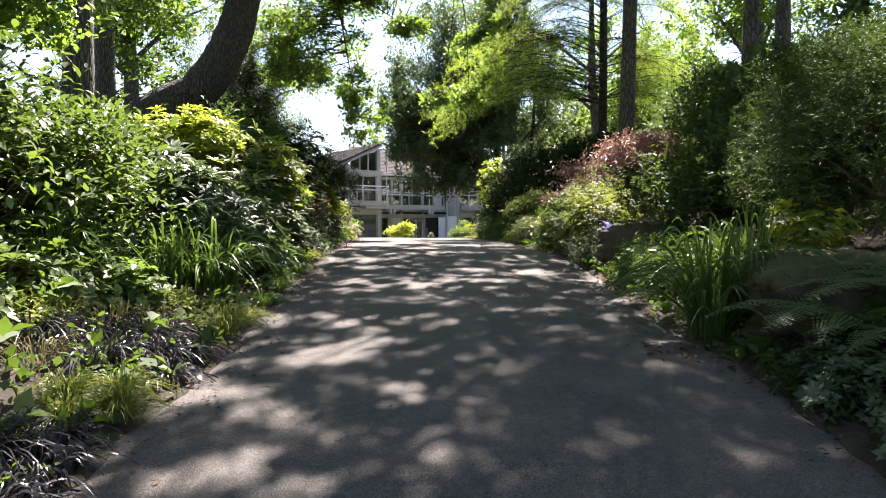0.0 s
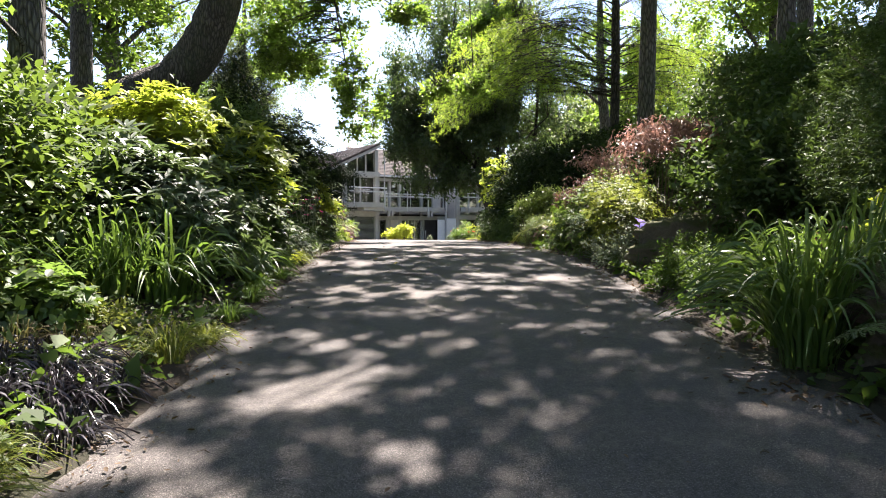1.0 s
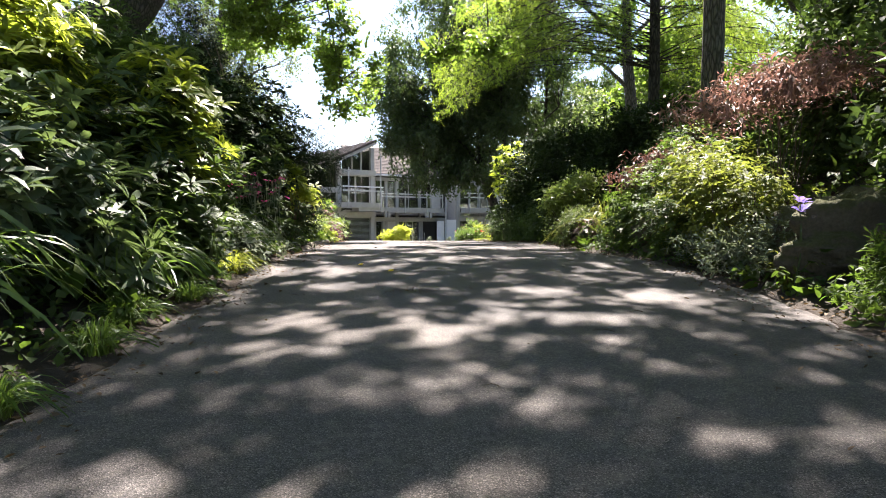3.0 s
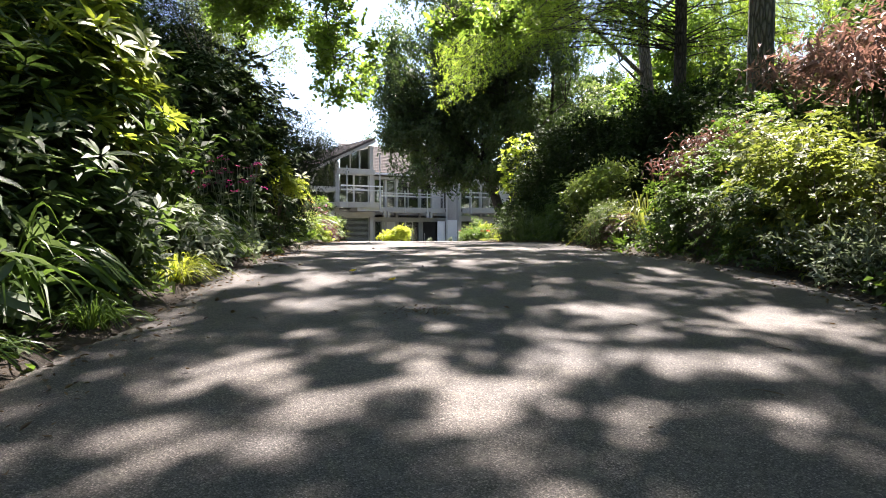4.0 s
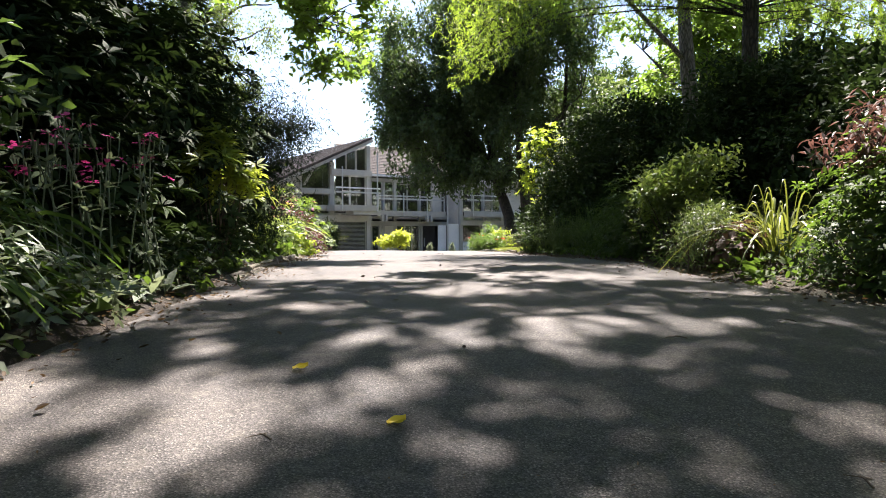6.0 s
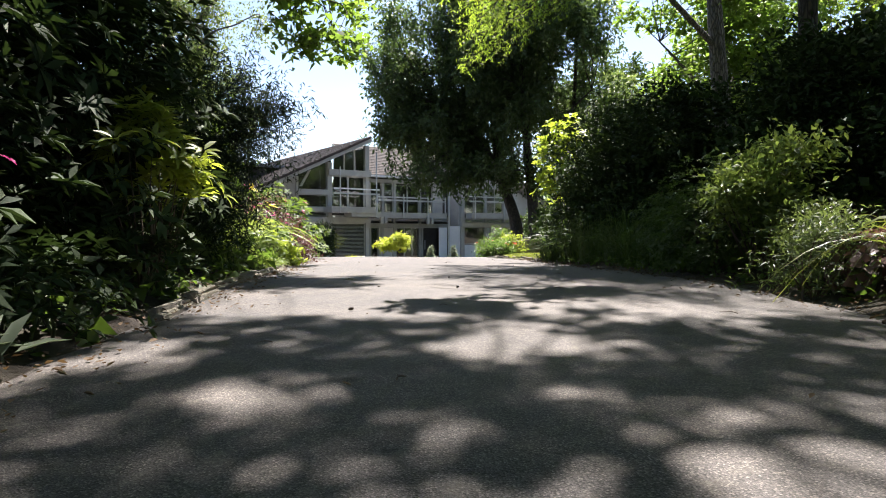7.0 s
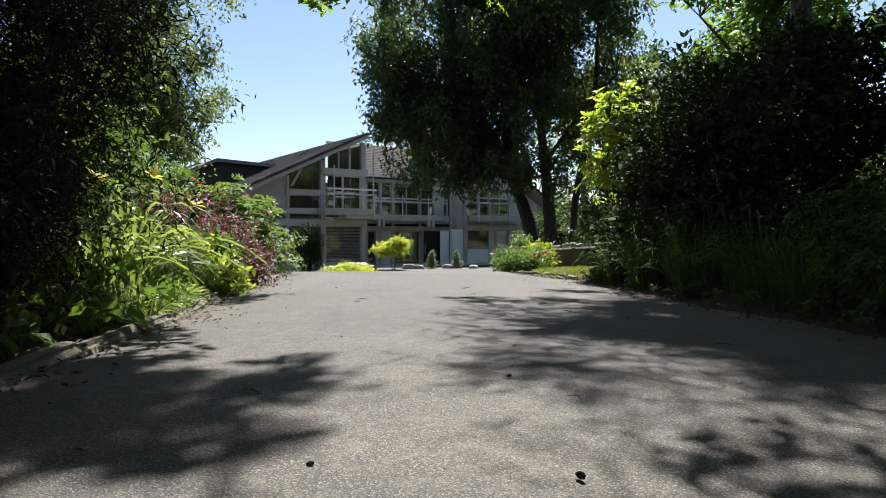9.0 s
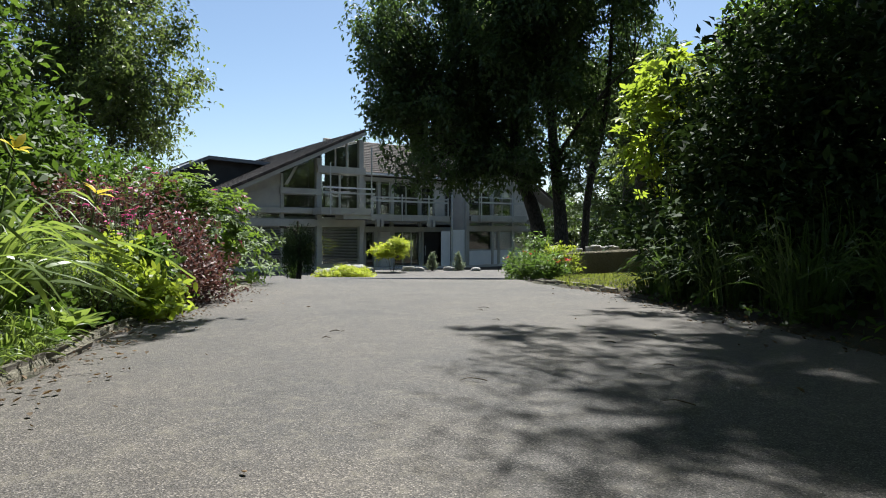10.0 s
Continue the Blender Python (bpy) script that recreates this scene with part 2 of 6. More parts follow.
def fast_mesh(name, V, faces, material, parent=None, label="", smooth=False):
    """A mesh object from arrays: points, and index arrays of equal-sized faces."""
    faces = [f for f in (faces if isinstance(faces, list) else [faces]) if len(f)]
    me = bpy.data.meshes.new(name)
    me.vertices.add(len(V))
    me.vertices.foreach_set("co", np.asarray(V, np.float32).ravel())
    index = np.concatenate([f.ravel() for f in faces]).astype(np.int32)
    size = np.concatenate([np.full(len(f), f.shape[1]) for f in faces])
    me.loops.add(len(index))
    me.loops.foreach_set("vertex_index", index)
    me.polygons.add(len(size))
    me.polygons.foreach_set("loop_start", (np.cumsum(size) - size).astype(np.int32))
    if smooth:
        me.polygons.foreach_set("use_smooth", np.ones(len(size), bool))
    me.update(calc_edges=True)
    me.validate()
    me.materials.append(material)
    ob = new(name, me)
    if parent:
        ob.parent = parent
    return tagged(ob, label)


def part(name, bm, material, parent=None, label="", smooth=False):
    me = bpy.data.meshes.new(name)
    bmesh.ops.recalc_face_normals(bm, faces=bm.faces)
    bm.to_mesh(me)
    bm.free()
    for p in me.polygons:
        p.use_smooth = smooth
    me.materials.append(material)
    ob = new(name, me)
    if parent:
        ob.parent = parent
    return tagged(ob, label)


class Soup:
    """Points and faces gathered from many small shapes."""

    def __init__(self):
        self.V, self.F, self.n = [], {}, 0

    def add(self, V, F):
        self.V.append(V)
        self.F.setdefault(F.shape[1], []).append(F + self.n)
        self.n += len(V)

    def mesh(self, name, material, parent=None, label="", smooth=False):
        if self.n:
            return fast_mesh(name, np.concatenate(self.V), [np.concatenate(f) for f in self.F.values()], material, parent, label, smooth)


def tube(path, radii, sides=6, wobble=0.0):
    path, radii = np.asarray(path, float), np.asarray(radii, float)
    t = unit(np.gradient(path, axis=0))
    ref = np.eye(3)[np.argmin(np.abs(t).max(0))]
    a = unit(np.cross(t, ref))
    b = np.cross(t, a)
    ang = np.linspace(0, 2 * np.pi, sides, endpoint=False)
    r = radii[:, None] * (1 + wobble * rng.normal(size=(len(path), sides)))
    V = path[:, None] + r[..., None] * (a[:, None] * np.cos(ang)[None, :, None] + b[:, None] * np.sin(ang)[None, :, None])
    i, j = np.meshgrid(np.arange(len(path) - 1), np.arange(sides), indexing="ij")
    k = (j + 1) % sides
    F = np.stack([i * sides + j, i * sides + k, (i + 1) * sides + k, (i + 1) * sides + j], -1).reshape(-1, 4)
    return V.reshape(-1, 3), F


def smooth_path(points, n):
    """A Catmull-Rom curve through the points."""
    p = np.asarray(points, float)
    q = np.vstack([2 * p[0] - p[1], p, 2 * p[-1] - p[-2]])
    out = []
    for s in np.linspace(0, len(p) - 1, n):
        i = min(int(s), len(p) - 2)
        u = s - i
        a, b, c, d = q[i:i + 4]
        out.append(0.5 * (2 * b + (c - a) * u + (2 * a - 5 * b + 4 * c - d) * u ** 2 + (3 * b - a - 3 * c + d) * u ** 3))
    return np.array(out)


def leaf_shapes(P, D, N, L, W, fold=0.3, droop=0.15, fine=True):
    """Folded leaves from bases P along D, with upper sides N."""
    n = len(P)
    S = unit(np.cross(D, N))
    N = np.cross(S, D)
    L, W = np.broadcast_to(L, n)[:, None], np.broadcast_to(W, n)[:, None]
    tip = P + D * L - N * L * droop
    lift = N * W * fold * 0.5
    if fine:
        low, high, bend = D * L * 0.26, D * L * 0.66, N * L * droop * 0.35
        V = np.stack([P, P + low + S * W * 0.42 + lift * 0.8, P + high + S * W * 0.4 + lift * 0.8 - bend, tip,
                      P + high - S * W * 0.4 + lift * 0.8 - bend, P + low - S * W * 0.42 + lift * 0.8, P + D * L * 0.5 - bend * 0.6], 1).reshape(-1, 3)
        F = np.array([(0, 6, 2, 1), (0, 5, 4, 6), (6, 4, 3, 2)])
        return V, (F[None] + 7 * np.arange(n)[:, None, None]).reshape(-1, 4)
    V = np.stack([P, P + D * L * 0.45 + S * W / 2 + lift, tip, P + D * L * 0.45 - S * W / 2 + lift], 1).reshape(-1, 3)
    return V, np.arange(4 * n).reshape(-1, 4)


def rosettes(tips, out, k, L, W, open_=0.35, fine=True):
    """A whorl of k leaves round each shoot tip."""
    n = len(tips)
    A = unit(out * 0.55 + UP * 0.75 + rng.normal(size=(n, 3)) * 0.28)
    X = unit(np.cross(A, rng.normal(size=(n, 3))))
    Y = np.cross(A, X)
    ang = np.arange(k)[None] * (2 * np.pi / k) + rng.uniform(0, 0.7, (n, k)) + rng.uniform(0, 6, (n, 1))
    rise = open_ + rng.normal(0, 0.22, (n, k))
    D = unit(X[:, None] * np.cos(ang)[..., None] + Y[:, None] * np.sin(ang)[..., None] + A[:, None] * rise[..., None])
    N = unit(A[:, None] - D * (D * A[:, None]).sum(-1, keepdims=True) + 0.001)
    size = rng.uniform(0.65, 1.15, (n, k))
    P = tips[:, None] + D * 0.012
    return leaf_shapes(P.reshape(-1, 3), D.reshape(-1, 3), N.reshape(-1, 3), (L * size).ravel(), (W * size).ravel(), 0.35, 0.2, fine)


def sprays(tips, out, k, L, W, length, hang=0.0, fine=True, flat=0.6):
    """Twigs with k leaves set alternately along them."""
    n = len(tips)
    T = unit(out + rng.normal(size=(n, 3)) * 0.55 + UP * (0.15 - hang))
    s = np.linspace(0, 1, k)[None, :, None] + rng.uniform(-0.08, 0.08, (n, k, 1))
    side = unit(np.cross(T, UP + rng.normal(size=(n, 3)) * 0.4))
    sign = np.where(np.arange(k) % 2 == 0, 1.0, -1.0)[None, :, None]
    P = tips[:, None] - T[:, None] * length * (1 - s)
    D = unit(T[:, None] * 0.55 + side[:, None] * sign * (1.15 - 0.8 * s) + rng.normal(size=(n, k, 3)) * 0.33 - UP * hang * 0.4)
    N = unit(UP * flat + out[:, None] * 0.35 + rng.normal(size=(n, k, 3)) * 0.42)
    size = rng.uniform(0.6, 1.2, (n, k))
    return leaf_shapes(P.reshape(-1, 3), D.reshape(-1, 3), N.reshape(-1, 3), (L * size).ravel(), (W * size).ravel(), 0.3, 0.18, fine)


def blades(base, azimuth, height, reach, width, sag=0.3, seg=5):
    """Arching strap leaves from points of the ground."""
    n = len(base)
    s = np.linspace(0, 1, seg + 1)[None, :, None]
    h, r, w = (np.broadcast_to(v, n)[:, None, None] for v in (height, reach, width))
    sg = np.broadcast_to(sag, n)[:, None, None]
    dirs = np.stack([np.cos(azimuth), np.sin(azimuth), 0 * azimuth], -1)[:, None]
    C = base[:, None] + dirs * r * s ** 1.5 + UP * (h * (1.6 * s - 0.6 * s ** 2) - sg * h * s ** 3.2)
    side = np.stack([-np.sin(azimuth), np.cos(azimuth), 0 * azimuth], -1)[:, None]
    tilt = rng.normal(0, 0.4, (n, 1, 1))
    wide = side * w * 0.5 * np.maximum(0.04, (1 - s ** 2.2)) * (0.6 + 0.6 * s) + UP * tilt * w * 0.4
    V = np.stack([C - wide, C + wide], 2).reshape(-1, 3)
    i = np.arange(seg)
    F = np.stack([2 * i, 2 * i + 1, 2 * i + 3, 2 * i + 2], -1)
    return V, (F[None] + 2 * (seg + 1) * np.arange(n)[:, None, None]).reshape(-1, 4)


def shell_points(n, lobes, depth=0.45, floor=None, lump=0.16):
    """Points in the outer layer of a lumpy union of ellipsoids, and the ways outward."""
    lobes = np.array(lobes, float)
    area = (lobes[:, 3] * lobes[:, 4] + lobes[:, 3] * lobes[:, 5] + lobes[:, 4] * lobes[:, 5])
    pick = rng.choice(len(lobes), n * 2, p=area / area.sum())
    d = unit(rng.normal(size=(n * 2, 3)))
    d[:, 2] = np.where(d[:, 2] < -0.75, -d[:, 2], d[:, 2])
    waves = rng.normal(size=(7, 3)) * 4.0
    bumpy = 1 + lump * np.sin(d @ waves.T + pick[:, None] * 1.7).sum(1) / 2.2
    r = (1 - depth * rng.uniform(0, 1, n * 2) ** 1.7) * bumpy
    c, e = lobes[pick, :3], lobes[pick, 3:]
    P = c + d * e * r[:, None]
    keep = np.ones(len(P), bool)
    for lb in lobes:
        keep &= (((P - lb[:3]) / (lb[3:] * (1 - depth) * 0.9)) ** 2).sum(1) > 1
    if floor is not None:
        keep &= P[:, 2] > floor(P) + 0.03
    P, d = P[keep][:n], unit(d / e)[keep][:n]
    return P, d


def stems_to(soup, foot, tips, r0, spread=0.3, bend=0.25):
    """Thin curved stems from round a foot to the tips."""
    for tip in tips:
        a = foot + np.array((*rng.normal(0, spread, 2), -0.05))
        mid = a * 0.45 + tip * 0.55 + rng.normal(0, bend, 3) * np.array((1, 1, 0.4))
        soup.add(*tube(smooth_path([a, mid, tip], 6), np.linspace(r0, r0 * 0.2, 6), 4))


def shrub(name, label, category, foot, lobes, leaf, material, n, k=7, mode="spray", L=0.09, W=0.04, length=0.2,
          hang=0.0, depth=0.45, stem=TWIG, stems=14, fine=False, group="", flowers=None, open_=0.35, lump=0.27, flat=0.6):
    """A bush: stems and a lumpy crown of single leaves. Lobes are centre (above the foot) and radii."""
    x, y = foot
    reseed(x, y)
    z = gz(x, y)
    root = tagged(new(name), label, category, group)
    root.location = (x, y, z)
    local = np.array(lobes, float)
    floor = lambda Q: gz(x + Q[:, 0], y + Q[:, 1]) - z
    P, out = shell_points(n, local, depth, floor, lump=lump)
    if mode == "rosette":
        V, F = rosettes(P, out, k, L, W, open_, fine)
    else:
        V, F = sprays(P, out, k, L, W, length, hang, fine, flat)
    tagged(fast_mesh("foliage", V, F, material, root, leaf), kind="stuff")
    wood = Soup()
    inner = P[P[:, 2] > 0.25 * P[:, 2].max()]
    stems_to(wood, np.array((0, 0, 0.0)), inner[:: max(1, len(inner) // stems)] * 0.9, 0.008 + 0.005 * local[:, 5].max(), 0.04, 0.1 * local[:, 3].max())
    tagged(wood.mesh("branching", stem, root), kind="stuff")
    if flowers:
        petal, count, size, flabel = flowers
        Q, o = shell_points(count, local, 0.05, floor, lump=lump)
        V, F = rosettes(Q + o * 0.04, o, 6, size, size * 0.7, 0.5)
        tagged(fast_mesh("blossom", V, F, petal, root, flabel), kind="stuff")
    return root


def clump(name, label, category, foot, n, height, reach, width, material, radius=0.08, sag=0.35, seg=5, group="", split=False):
    """A tuft of grass-like leaves."""
    x, y = foot
    reseed(x, y)
    root = tagged(new(name), label, category, group)
    root.location = (x, y, gz(x, y) - 0.01)
    a = rng.uniform(0, 2 * np.pi, n)
    q = rng.uniform(0, 1, n) ** 0.5 * radius
    base = np.stack([q * np.cos(a), q * np.sin(a), 0 * a], -1)
    az_ = a + rng.normal(0, 0.5, n)
    out = rng.uniform(0.15, 1.0, n)
    h = height * rng.uniform(0.6, 1.1, n) * (1.1 - 0.45 * out)
    V, F = blades(base, az_, h, reach * out, width * rng.uniform(0.6, 1.2, n), sag * (0.4 + out), seg)
    if split:
        m = 2 * (seg + 1)
        for k in range(n):
            fast_mesh("leaf", V[m * k:m * k + m], F[:seg], material, root)
    else:
        tagged(fast_mesh("tuft", V, F, material, root), kind="stuff")
    return root


def fern(name, label, foot, fronds, length, material, group=""):
    """Arching fronds with narrow leaflets on both sides."""
    x, y = foot
    reseed(x, y)
    root = tagged(new(name), label, "fern", group)
    root.location = (x, y, gz(x, y))
    for f in range(fronds):
        a = 2 * math.pi * f / fronds + rng.uniform(-0.35, 0.35)
        ln = length * rng.uniform(0.75, 1.1)
        s = np.linspace(0, 1, 12)
        way = np.array((math.cos(a), math.sin(a), 0))
        C = way * (ln * (0.25 * s + 0.75 * s ** 1.4))[:, None] + UP * (ln * (0.95 * s - 0.75 * s ** 2.2))[:, None]
        soup = Soup()
        soup.add(*tube(C, np.linspace(0.006, 0.0015, 12), 4))
        m = 30
        u = np.linspace(0.12, 0.99, m)
        Pm = np.stack([np.interp(u, s, C[:, i]) for i in range(3)], -1)
        Tm = unit(np.gradient(Pm, axis=0))
        side = unit(np.cross(Tm, UP))
        lf = ln * 0.2 * np.sin(np.pi * np.clip(0.12 + 0.86 * u, 0, 1)) ** 0.8 + 0.01
        for sg in (1, -1):
            D = unit(side * sg + Tm * 0.42 - UP * 0.12 + rng.normal(0, 0.05, (m, 3)))
            Nn = np.cross(side, Tm)
            # each leaflet carries its own row of lobes
            for q in range(5):
                b = Pm + D * (lf * q / 5.0)[:, None]
                for s2 in (1, -1):
                    d2 = unit(D * 0.75 + Tm * s2 * 0.75)
                    soup.add(*leaf_shapes(b, d2, Nn, lf * 0.24 * (1.1 - q / 6), lf * 0.13, 0.1, 0.05, False))
        soup.mesh("frond", material, root)
    return root


def boulder(name, label, centre, size, material, seed, group="", rough_=0.28, sub=5, turn=0.0):
    bm = bmesh.new()
    bmesh.ops.create_icosphere(bm, subdivisions=sub, radius=1.0)
    o = Vector((seed * 3.7, seed * 1.3, seed * 2.1))
    for v in bm.verts:
        p = v.co.copy()
        box = max(abs(p.x), abs(p.y), abs(p.z))
        p = p * (0.55 + 0.45 / max(box, 0.6))
        crag = abs(noise.fractal(p * 2.2 + o, 1.0, 2.0, 4))
        d = 1 + rough_ * noise.fractal(p * 1.3 + o, 1.0, 2.0, 4) - 0.3 * crag + 0.06 * noise.fractal(p * 7 + o, 1.0, 2.0, 3)
        v.co = Vector((p.x * size[0], p.y * size[1], p.z * size[2])) * d
    ob = part(name, bm, material, smooth=True)
    ob.matrix_world = Matrix.Translation(centre) @ Matrix.Rotation(turn, 4, "Z")
    return tagged(ob, label, "rock", group)


def tree(name, label, foot, trunk, radii, limbs, clumps, material, bark, per=60, k=7, L=0.09, W=0.05, length=0.35,
         hang=0.0, fine=False, category="tree", twig_r=0.012, sides=12, leaf_label="", group="", trunks=(), shoots=7):
    """A tree: trunk (points above the foot), limbs (points, radius), and leafy clumps (x, y, z, r) that hang on twigs."""
    x, y = foot
    reseed(x, y)
    z = gz(x, y)
    root = tagged(new(name), label, category, group)
    root.location = (x, y, z)
    wood = []
    for pts, rad in [(trunk, radii), *trunks]:
        p = smooth_path(pts, 5 * len(pts))
        s = Soup()
        s.add(*tube(p, np.interp(np.linspace(0, 1, len(p)), np.linspace(0, 1, len(rad)), rad), sides, 0.03))
        s.mesh("trunk", bark, root, smooth=True)
        wood.append(p)
    for pts, r in limbs:
        p = smooth_path(pts, 5 * len(pts))
        s = Soup()
        s.add(*tube(p, np.linspace(r, r * 0.3, len(p)), 8, 0.04))
        s.mesh("limb", bark, root, smooth=True)
        wood.append(p)
    allw = np.concatenate(wood)
    c = np.array(clumps, float)
    twigs = Soup()
    tips, outs = [], []
    for cx, cy, cz, cr in c:
        q = np.array((cx, cy, cz))
        a = allw[np.argmin(((allw - q) ** 2).sum(1) + 0.6 * np.maximum(0, allw[:, 2] - cz) ** 2)]
        m = (a + q) / 2 + rng.normal(0, 0.15, 3) + UP * 0.2
        ln = np.linalg.norm(q - a)
        twigs.add(*tube(smooth_path([a, m, q], 6), np.linspace(twig_r * (1 + min(ln, 1.5) * 0.5), twig_r * 0.4, 6), 4))
        nn = max(6, int(per * cr ** 2))
        d = unit(rng.normal(size=(nn, 3)))
        e = q + d * cr * (rng.uniform(0.1, 1, nn) ** 0.6)[:, None] * np.array((1, 1, 0.75 + 0.5 * hang))
        tips.append(e)
        outs.append(unit(d + UP * 0.2))
        for t in e[:: max(1, nn // shoots)]:
            twigs.add(*tube(np.array([q, (q + t) / 2 + rng.normal(0, 0.06, 3), t]), (twig_r * 0.6, twig_r * 0.4, twig_r * 0.2), 3))
    tagged(twigs.mesh("branching", bark, root), kind="stuff")
    V, F = sprays(np.concatenate(tips), np.concatenate(outs), k, L, W, length, hang, fine)
    tagged(fast_mesh("crown", V, F, material, root, leaf_label), kind="stuff")
    return root


def clumps_in(n, centre, radii, size=(0.6, 1.0), shell=0.5):
    own = np.random.default_rng([int(abs(v) * 1000) for v in centre])
    d = unit(own.normal(size=(n, 3)))
    r = 1 - shell * own.uniform(0, 1, n) ** 1.5
    p = np.array(centre) + d * r[:, None] * np.array(radii)
    return np.column_stack([p, own.uniform(*size, n)])

# ---- ground and drive ----
PROFILE_Y = (-40, -5, 0, 3.8, 4.7, 7, 9.9, 10.4, 11.6, 12.3, 13.5, 14.3, 17.3, 23, 30, 45, 60)
PROFILE_Z = (-4.2, -0.55, -0.15, 0.125, 0.19, 0.36, 0.545, 0.56, 0.57, 0.585, 0.61, 0.62, 0.55, 0.45, -0.05, -1.0, -1.1)
LEFT_Y = (-40, 2.4, 4.4, 6.2, 8.2, 9.4, 12.5, 15.1, 16.3, 17.5, 20.0, 21.6, 22.6, 30, 50)
LEFT_X = (-1.5, -1.5, -1.5, -1.65, -1.75, -1.88, -2.03, -2.3, -2.42, -2.68, -2.95, -3.1, -6.5, -9, -10)
RIGHT_Y = (-40, 2.6, 4.2, 5.5, 8.2, 9.3, 10.6, 12, 14, 16.5, 18.3, 20.4, 22.3, 25, 28, 34, 50)
RIGHT_X = (1.85, 1.87, 1.93, 1.8, 1.85, 1.95, 1.75, 1.55, 1.42, 1.25, 1.15, 1.0, 0.42, 0.6, 3.0, 8.5, 9.5)


def left_edge(y):
    return np.interp(y, LEFT_Y, LEFT_X)


def right_edge(y):
    return np.interp(y, RIGHT_Y, RIGHT_X)


def gz(x, y):
    """The ground's height: the drive's line, and the banks on both sides of it."""
    base = np.interp(y, PROFILE_Y, PROFILE_Z)
    dl, dr = left_edge(y) - x, x - right_edge(y)
    hl = np.interp(y, (-10, 13, 15.5, 18, 26, 40), (0.9, 1.0, 0.45, 0.3, 0.3, 0.0))
    hr = np.interp(y, (-10, 17, 19.5, 21, 26, 30, 45), (1.0, 1.0, 0.7, 0.08, 0.08, 0.2, 0.0))
    sl, sr = np.clip(dl / 3.4, 0, 1), np.clip(dr / 3.6, 0, 1)
    out = base + hl * sl * sl * (3 - 2 * sl) + hr * sr * sr * (3 - 2 * sr)
    out = out + 0.05 * np.clip(np.maximum(dl, dr) / 0.5, 0, 1) - 0.012
    return float(out) if np.ndim(out) == 0 else out


def sheet(name, xs, ys, height, material, label, category):
    """A grid of ground with the height function."""
    X, Y = np.meshgrid(xs, ys)
    V = np.stack([X, Y, height(X, Y)], -1).reshape(-1, 3)
    nx, ny = len(xs), len(ys)
    i, j = np.meshgrid(np.arange(ny - 1), np.arange(nx - 1), indexing="ij")
    a = i * nx + j
    F = np.stack([a, a + 1, a + nx + 1, a + nx], -1).reshape(-1, 4)
    return tagged(fast_mesh(name, V, F, material, smooth=True), label, category, kind="structure")


def soil_height(X, Y):
    rough_ = 0.022 * np.sin(X * 7.1 + 1.3 * np.sin(Y * 5.3)) * np.sin(Y * 6.3 + X) + 0.02 * np.sin(X * 17 + Y * 13)
    inside = np.clip(np.minimum(X - left_edge(Y), right_edge(Y) - X) / 0.12, 0, 1)
    far = np.clip((np.hypot(X, Y - 20) - 60) / 200, 0, 1)
    return gz(X, Y) + rough_ * (1 - inside) - 0.10 * inside + far * 6


xs = np.concatenate([np.linspace(-900, -60, 12), np.linspace(-50, -8.5, 24), np.linspace(-8, 8, 107), np.linspace(8.5, 50, 24), np.linspace(60, 900, 12)])
ys = np.concatenate([np.linspace(-900, -50, 10), np.linspace(-40, -3, 20), np.linspace(-2.9, 30, 165), np.linspace(31, 62, 40), np.linspace(70, 1500, 16)])
sheet("ground", xs, ys, soil_height, SOIL, "dark bare garden soil sloping up beside the drive", "ground")


def drive():
    """The drive: a long ribbon with ragged edges, and a wide court before the house."""
    ys_ = np.concatenate([np.linspace(-40, -4, 30), np.arange(-3.9, 22.0, 0.1), np.arange(22.0, 52.2, 0.35)])
    u = 0.5 - 0.5 * np.cos(np.linspace(0.12, math.pi - 0.12, 41)) / math.cos(0.12)
    rag = lambda y, ph: 0.035 * np.sin(y * 3.1 + ph) + 0.025 * np.sin(y * 9.7 + 2 * ph) + 0.015 * np.sin(y * 23 + ph)
    l, r = left_edge(ys_) + rag(ys_, 0.4), right_edge(ys_) + rag(ys_, 2.2)
    l, r = l - 0.16, r + 0.16
    X = l[:, None] * (1 - u) + r[:, None] * u
    Y = np.repeat(ys_[:, None], len(u), 1)
    Z = np.interp(Y, PROFILE_Y, PROFILE_Z) + 0.014 * (1 - (2 * u - 1) ** 2) - 0.006 + 0.006 * np.sin(X * 2.3 + Y * 1.1) * np.sin(Y * 1.7)
    Z -= 0.07 * np.clip(1 - np.minimum(X - l[:, None], r[:, None] - X) / 0.2, 0, 1) ** 1.5
    V = np.stack([X, Y, Z], -1).reshape(-1, 3)
    n, k = len(ys_), len(u)
    i, j = np.meshgrid(np.arange(n - 1), np.arange(k - 1), indexing="ij")
    a = i * k + j
    F = np.stack([a, a + 1, a + k + 1, a + k], -1).reshape(-1, 4)
    return tagged(fast_mesh("drive", V, F, ASPHALT, smooth=True), "worn grey tarmac drive with exposed stone chippings and dusty edges", "drive", kind="structure")


drive()

